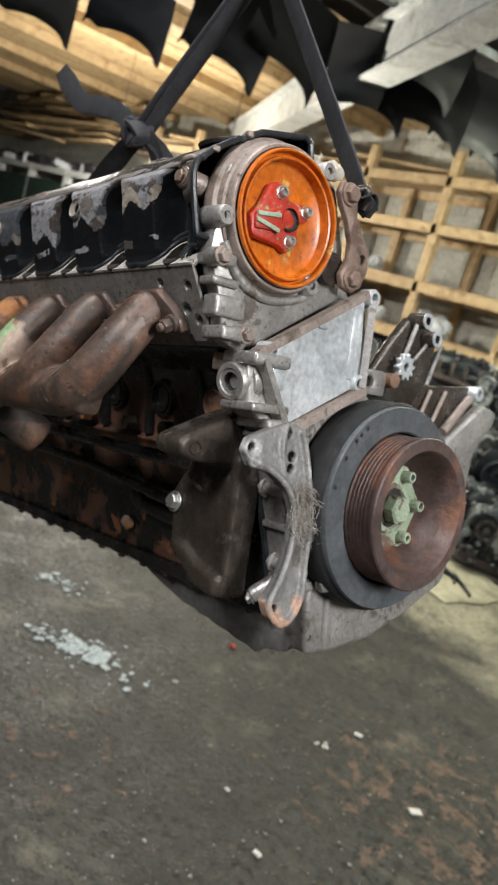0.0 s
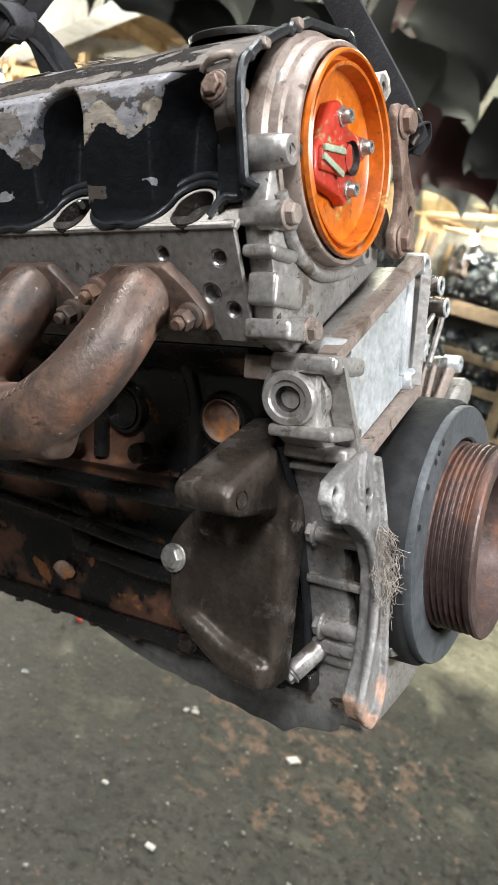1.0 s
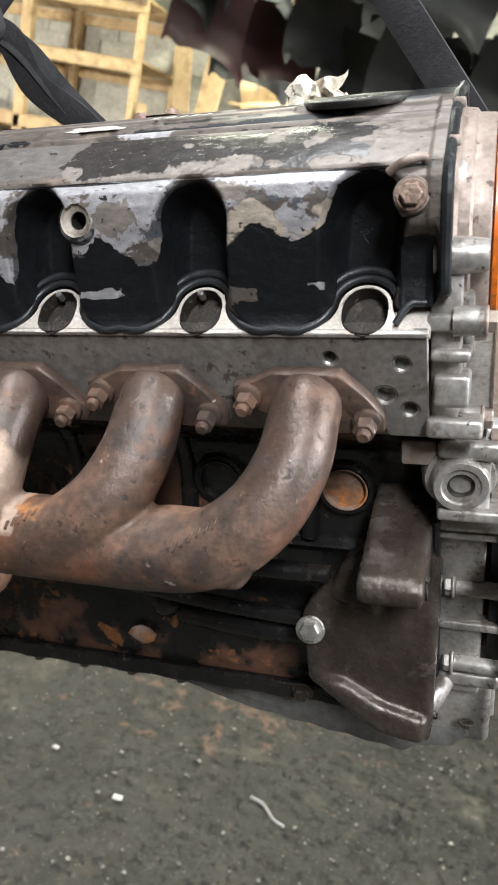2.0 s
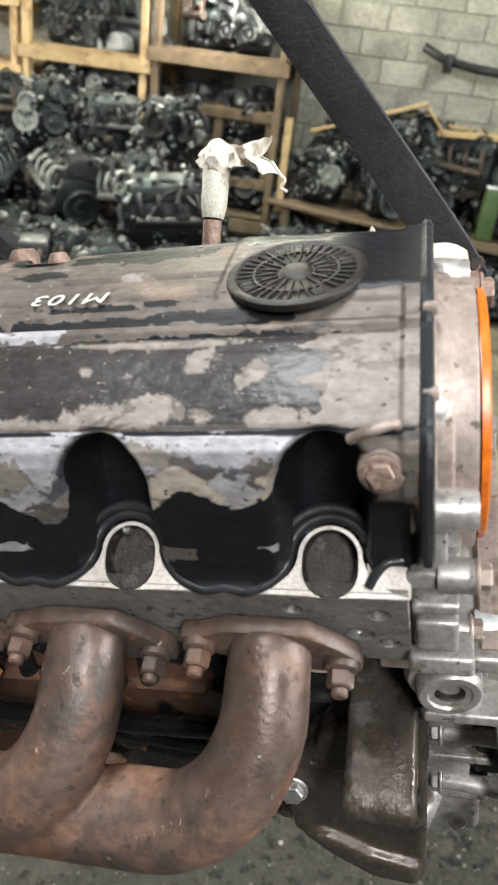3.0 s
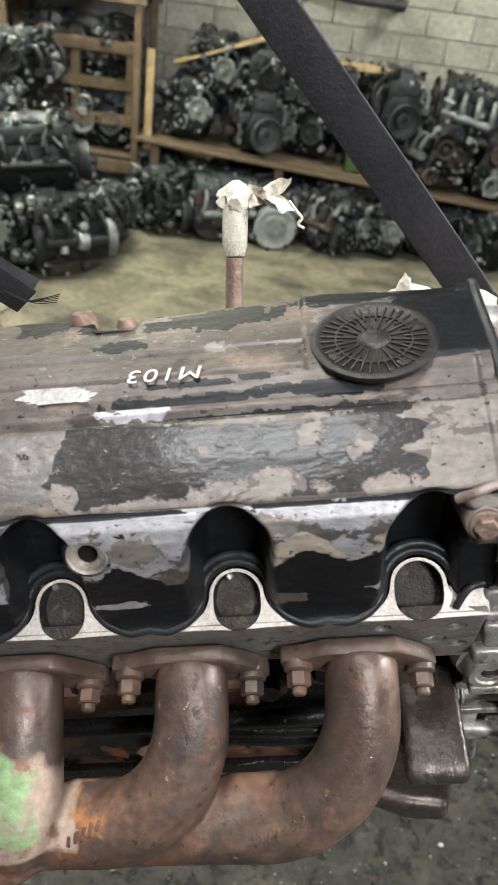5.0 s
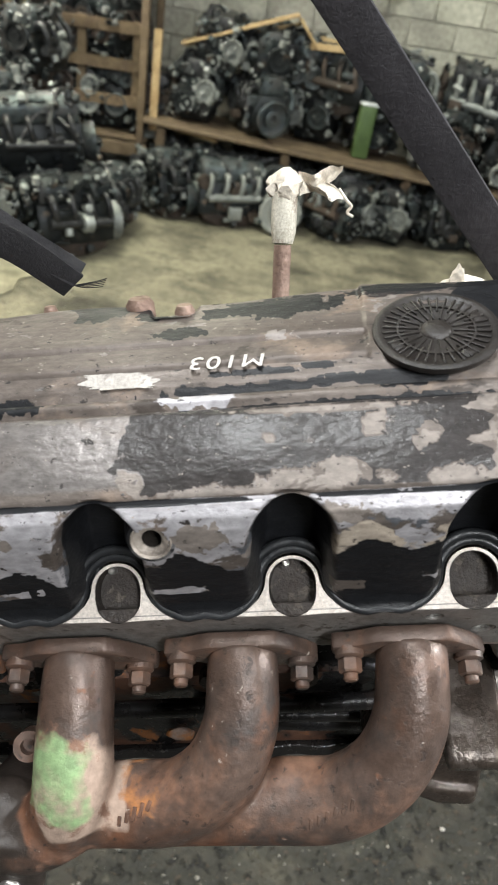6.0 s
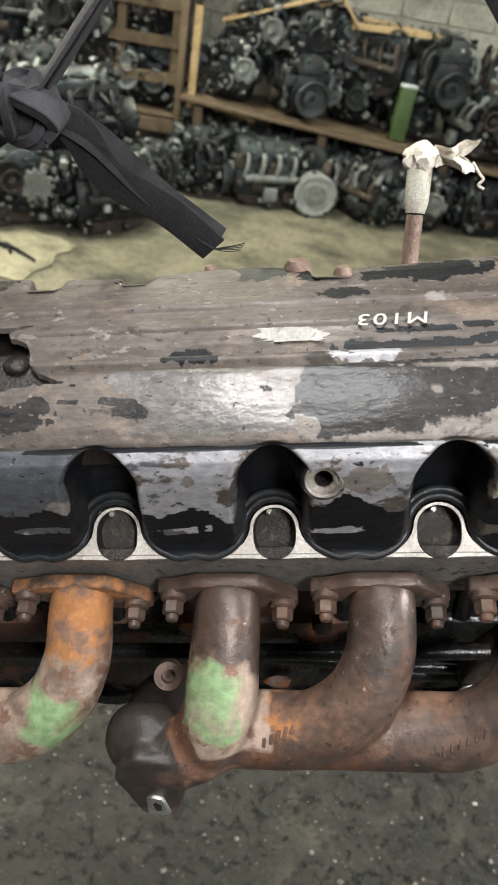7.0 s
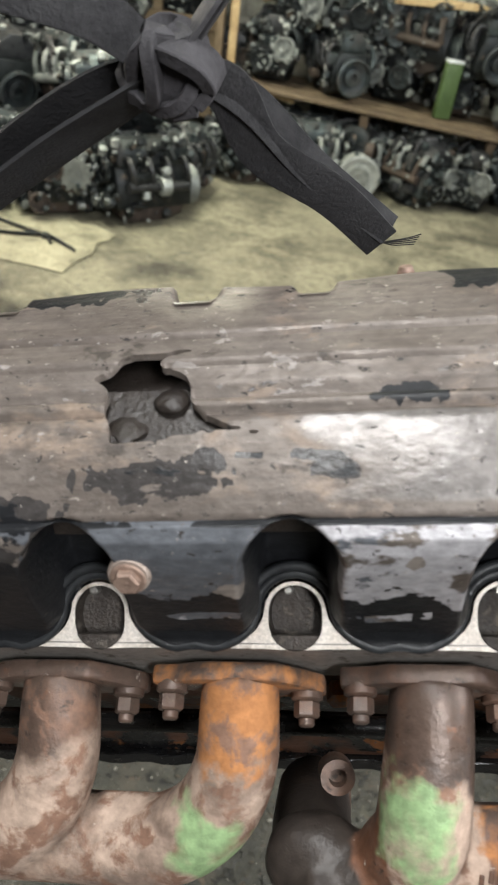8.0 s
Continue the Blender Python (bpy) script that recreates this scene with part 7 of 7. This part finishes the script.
# timber deck and lumber over the far racks
deck = thing("timber_deck", pose(0, 0, 0), "loft deck of rough pale boards over the racks", "deck", kind="structure")
for k in range(34):
    plank("deck_board", deck, (-5.3 - 0.33 * k, 5.25, 3.72), (0.29, 4.2, 0.035), mat=wood)
for x in (-4.8, -6.4, -8.0, -9.6, -11.2, -12.8):
    plank("joist", deck, (x - 0.6, 5.25, 3.64), (0.07, 4.2, 0.12), mat=wood)
rnd = random.Random(15)
for k in range(16):
    s = (rnd.uniform(1.0, 2.4), rnd.uniform(0.10, 0.22), rnd.uniform(0.025, 0.05))
    bm = bmesh.new()
    box(bm, (0, 0, 0), s, 0.004, None, 1)
    solid("loose_board", bm, wood if k % 3 else wood_old, "rough loose timber board on the rack", "board", "loose boards", m=pose(-5 - 0.42 * k, 6.75 + rnd.uniform(-0.2, 0.15), 3.04 + 0.04 * (k % 3), 0, rnd.uniform(-3, 3), rnd.uniform(-12, 12)))

for k in range(40):
    s = (rnd.uniform(1.4, 2.8), rnd.uniform(0.12, 0.26), rnd.uniform(0.03, 0.06))
    bm = bmesh.new()
    box(bm, (0, 0, 0), s, 0.004, None, 1)
    solid("loose_board", bm, wood if k % 4 else wood_old, "rough loose timber board in a tall stack", "board", "stacked boards", m=pose(-12.2 - 0.95 * (k % 6) + rnd.uniform(-0.3, 0.3), 6.55 + rnd.uniform(-0.25, 0.25), 2.92 + 0.12 * (k // 6), 0, rnd.uniform(-4, 4), rnd.uniform(-10, 10)))

for k, (x, z, ry, w) in enumerate(((-3.55, 2.62, 84, 0.16), (-3.25, 2.58, 97, 0.20), (-2.98, 2.66, 78, 0.14), (-2.62, 2.33, 4, 0.22), (-2.20, 2.29, -3, 0.20), (-2.45, 2.42, -9, 0.18), (-2.05, 2.45, 8, 0.16), (-2.75, 2.60, 102, 0.18), (-1.85, 2.36, -5, 0.16))):
    bm = bmesh.new()
    box(bm, (0, 0, 0), (0.85 + 0.05 * (k % 3), 0.028, w) if abs(ry) > 45 else (0.95, w, 0.03), 0.004, None, 1)
    solid("loose_board", bm, wood, "pale board leaning above the rack" if abs(ry) > 45 else "pale board laid on top of the rack", "board", "boards on the rack", m=pose(x, 6.62 + 0.05 * (k % 4), z, 0, ry, 6 * (k % 3) - 6))

# pale plastic bags and lamp units on the racks
for k in range(30):
    bm = bmesh.new()
    s = (rnd.uniform(0.10, 0.2), rnd.uniform(0.08, 0.14), rnd.uniform(0.06, 0.13))
    lump(bm, (0, 0, s[2] * 0.8), s, k + 0.5, 0.5, 3)
    z = rnd.choice((0.925, 1.425, 1.945, 2.545))
    solid("plastic_bag", bm, bag_mat, "crumpled milky plastic bag of parts on the rack", "bag", "bags on racks", m=pose(-4.2 - rnd.uniform(0, 6.4), 6.60 + rnd.uniform(0, 0.3), z, 0, 0, rnd.uniform(0, 360)))
for k in range(34):
    bm = bmesh.new()
    w, h = rnd.uniform(0.22, 0.42), rnd.uniform(0.12, 0.20)
    prism(bm, [(-w / 2, 0.0), (w / 2, 0.0), (w * 0.46, h * 0.7), (w * 0.2, h), (-w * 0.5, h * 0.85)], "y", -0.07, 0.07, 0.02, 3)
    if k < 22:
        m = pose(-12.0 - 0.28 * k, 6.48 + rnd.uniform(0, 0.2), 2.375, 0, rnd.uniform(-14, 14), rnd.uniform(-40, 40))
    else:
        m = pose(-2.7 + 0.05 - rnd.uniform(0.05, 1.0), 6.7, (1.005, 1.595)[k % 2], 0, rnd.uniform(-10, 10), rnd.uniform(-30, 30))
    solid("headlamp_unit", bm, (scrap_black, bag_mat, scrap_alu)[k % 3], "used headlamp unit standing on the rack", "headlamp", "headlamps on racks", m=m)

# ---- bare work lights hung in the racks ----
bulb_mat = bpy.data.materials.new("glowing_bulb")
bulb_mat.use_nodes = True
bulb_mat.node_tree.nodes["Principled BSDF"].inputs["Emission Color"].default_value = (1.0, 0.97, 0.88, 1)
bulb_mat.node_tree.nodes["Principled BSDF"].inputs["Emission Strength"].default_value = 60.0
for x, y, z, e in ((-5.0, 3.62, 2.28, 250), (-2.28, 6.22, 2.22, 75), (-8.6, 4.6, 2.3, 520)):
    w = thing("work_light", pose(x, y, z), "bare white bulb hanging on a black cable, switched on", "lamp", "work lights")
    bm = bmesh.new()
    lathe(bm, [(0, -0.075), (0.022, -0.068), (0.033, -0.045), (0.030, -0.02), (0.016, 0.005), (0, 0.005)], (0, 0, 0), (0, 0, 1), 20)
    ob = part("bulb", bm, bulb_mat, w)
    ob.visible_shadow = False
    bm = bmesh.new()
    lathe(bm, [(0.016, 0.0), (0.019, 0.03), (0.016, 0.05), (0, 0.052)], (0, 0, 0), (0, 0, 1), 16)
    part("socket", bm, scrap_black, w)
    bm = bmesh.new()
    tube(bm, [(0, 0, 0.05), (0.01, 0, 0.6), (0, 0.01, TOP - z)], 0.004, 6, 4)
    part("cable", bm, scrap_black, w)
    data = bpy.data.lights.new("bulb_light", "POINT")
    data.energy, data.color, data.shadow_soft_size = e, (1.0, 0.95, 0.84), 0.035
    lt = new("bulb_light", data)
    lt.matrix_basis = pose(x, y, z - 0.04)

# ---- floor clutter ----
SPILLS = ((-2.17, 1.50, 0.13, 190, "patch of pale bluish spilled powder"), (-2.70, 1.66, 0.08, 60, "small patch of pale bluish powder"))
RED = (-2.03, 2.167)
rnd = random.Random(9)
bm = bmesh.new()
for k in range(5200):
    x, y = rnd.uniform(-3.6, 0.6), rnd.uniform(0.5, 4.6)
    s = rnd.choice((0.003, 0.003, 0.004, 0.005, 0.006, 0.009)) * rnd.uniform(0.4, 0.85)
    t = bmesh.new()
    bmesh.ops.create_icosphere(t, subdivisions=1, radius=s)
    for v in t.verts:
        v.co = Vector((v.co.x * rnd.uniform(0.7, 1.4) + x, v.co.y * rnd.uniform(0.7, 1.3) + y, v.co.z * 0.6 + 0.002))
    me = bpy.data.meshes.new("g")
    t.to_mesh(me)
    t.free()
    bm.from_mesh(me)
    bpy.data.meshes.remove(me)
grit = surf("mixed_grit", (0.03, 0.027, 0.022), (0.40, 0.38, 0.33), 55, 0.8, 0.0, 0.2, 60)
solid("floor_grit", bm, grit, "scattered grit and small crumbs on the floor", "grit", kind="stuff", smooth=0)
for x, y, s, rz in ((-1.380, 2.288, 0.022, 20), (-1.006, 2.166, 0.030, 60), (-1.088, 1.512, 0.018, 10), (-1.373, 2.091, 0.016, 40), (-1.400, 2.074, 0.014, 90), (-1.330, 1.590, 0.012, 0), (-0.469, 1.470, 0.010, 0), (-0.018, 1.204, 0.008, 0), (-1.387, 2.11, 0.010, 0)):
    bm = bmesh.new()
    box(bm, (0, 0, 0.004), (s * 1.5, s, 0.006), 0.0015, None, 1)
    lump(bm, (s * 0.3, 0, 0.006), (s * 0.5, s * 0.4, 0.004), x * 10, 0.4, 1)
    solid("plastic_chip", bm, white_marker, "small white plastic chip on the floor", "litter", "white chips", m=pose(x, y, 0, 0, 0, rz))
bm = bmesh.new()
tube(bm, [(-0.76, 1.70, 0.004), (-0.72, 1.69, 0.006), (-0.68, 1.655, 0.004), (-0.645, 1.645, 0.004)], 0.007, 8, 5, 0.4)
solid("bent_strip", bm, white_marker, "bent white plastic strip on the floor", "litter")
bm = bmesh.new()
tube(bm, [(-0.35 + 0.035 * math.cos(a), 2.66 + 0.035 * math.sin(a), 0.004) for a in (0.2, 1.0, 1.8, 2.6, 3.4, 4.2)], 0.005, 8, 4, 0.6)
solid("plastic_ring", bm, white_marker, "broken white plastic ring on the floor", "litter")
powder = surf("pale_blue_powder", (0.30, 0.345, 0.355), (0.50, 0.55, 0.56), 60, 0.8, 0.0, 0.4, 120, patches=(((0.07, 0.075, 0.072), 50, 0.42, 0.06, 0.6, 0.0, 0.0),))
for cx, cy, wide, n, label in SPILLS:
    bm = bmesh.new()
    for k in range(n):
        u, v = rnd.gauss(0, 1), rnd.gauss(0, 1)
        r = rnd.choice((0.004, 0.006, 0.008, 0.012, 0.020)) * rnd.uniform(0.6, 1.2) * (1.6 if abs(u) < 0.8 and abs(v) < 0.8 else 0.8)
        ring = [(r * rnd.uniform(0.6, 1.2) * math.cos(q * math.pi / 4), r * rnd.uniform(0.6, 1.2) * math.sin(q * math.pi / 4)) for q in range(8)]
        vs = [bm.verts.new((u * wide + p, v * wide * 0.42 + q, 0.0025)) for p, q in ring]
        mid = bm.verts.new((u * wide, v * wide * 0.42, 0.0035 + 0.1 * r))
        for q in range(8):
            bm.faces.new((vs[q], vs[(q + 1) % 8], mid))
    solid("spilled_powder", bm, powder, label, "spill", kind="stuff", m=pose(cx, cy, 0.001, 0, 0, 35))
bm = bmesh.new()
lump(bm, (0, 0, 0.008), (0.014, 0.010, 0.008), 3.0, 0.4, 2)
solid("red_chip", bm, red_plastic, "small red plastic chip on the floor", "litter", m=pose(*RED, 0.0))

# loose boards lying over the stacked engines
for p, size, ry, rz in (((-0.98, 6.62, 1.375), (0.92, 0.22, 0.020), -19.5, 3), ((-0.95, 6.82, 1.330), (0.95, 0.20, 0.020), -17, -2), ((-0.46, 6.62, 1.42), (0.24, 0.20, 0.018), 48, 4), ((-0.12, 6.66, 1.345), (0.62, 0.10, 0.045), -2, 5), ((0.05, 6.80, 1.36), (0.80, 0.10, 0.030), 3, -4)):
    bm = bmesh.new()
    box(bm, (0, 0, 0), size, 0.003, None, 1)
    solid("loose_board", bm, wood, "pale warped board lying over the stacked engines", "board", "boards on engines", m=pose(*p, 0, ry, rz))

# flattened carton on the floor before the heap, with a pair of tongs on it
bm = bmesh.new()
prism(bm, [(-2.80, 4.72), (-2.56, 4.74), (-2.34, 4.77), (-2.24, 4.69), (-2.12, 4.67), (-1.99, 4.59), (-2.00, 4.50), (-2.06, 4.40), (-2.04, 4.24), (-2.10, 4.10), (-2.12, 3.92), (-2.30, 3.96), (-2.49, 3.98), (-2.72, 4.06)], "z", 0.001, 0.008, 0.002, 1)
bmesh_fine(bm, 0.12)
for v in bm.verts:
    v.co.z += 0.010 * abs(noise.noise(Vector((v.co.x * 4, v.co.y * 4, 0.2))))
solid("flattened_carton", bm, surf("dusty_cream_card", (0.26, 0.24, 0.165), (0.38, 0.35, 0.25), 7, 0.85, 0.0, 0.3, 60, patches=(((0.13, 0.12, 0.085), 5, 0.42, 0.12, 0.85, 0.0, 0.0),)), "flattened cream cardboard sheet lying on the floor", "cardboard")
tongs = thing("tongs", pose(0, 0, 0), "dark steel tongs lying on the cardboard", "tongs")
for pts in (((-2.84, 4.58, 0.022), (-2.55, 4.45, 0.024), (-2.36, 4.36, 0.022), (-2.30, 4.28, 0.018)), ((-2.80, 4.30, 0.022), (-2.55, 4.33, 0.024), (-2.36, 4.36, 0.030), (-2.20, 4.27, 0.020), (-2.14, 4.22, 0.018))):
    bm = bmesh.new()
    tube(bm, pts, 0.014, 10, 5, 0.6)
    part("jaw", bm, scrap_dark, tongs)
bm = bmesh.new()
rod(bm, (-2.36, 4.36, 0.012), (-2.36, 4.36, 0.045), 0.022, seg=14, bev=0.003)
part("pivot", bm, scrap_alu, tongs)
bm = bmesh.new()
teeth = []
for k in range(48):
    a = 2 * math.pi * k / 48
    r = 0.112 if k % 4 in (0, 1) else 0.090
    teeth.append((r * math.cos(a), r * math.sin(a)))
prism(bm, teeth, "y", -0.012, 0.012, 0.002, 1, holes=[(0, 0, 0.045)])
rod(bm, (0, -0.004, 0), (0, 0.30, 0), 0.050, seg=20, bev=0.004)
solid("sprocket", bm, scrap_pale, "pale toothed wheel on a shaft of the heap", "sprocket", m=pose(-2.28, 4.72, 0.30, 4, 0, 18))
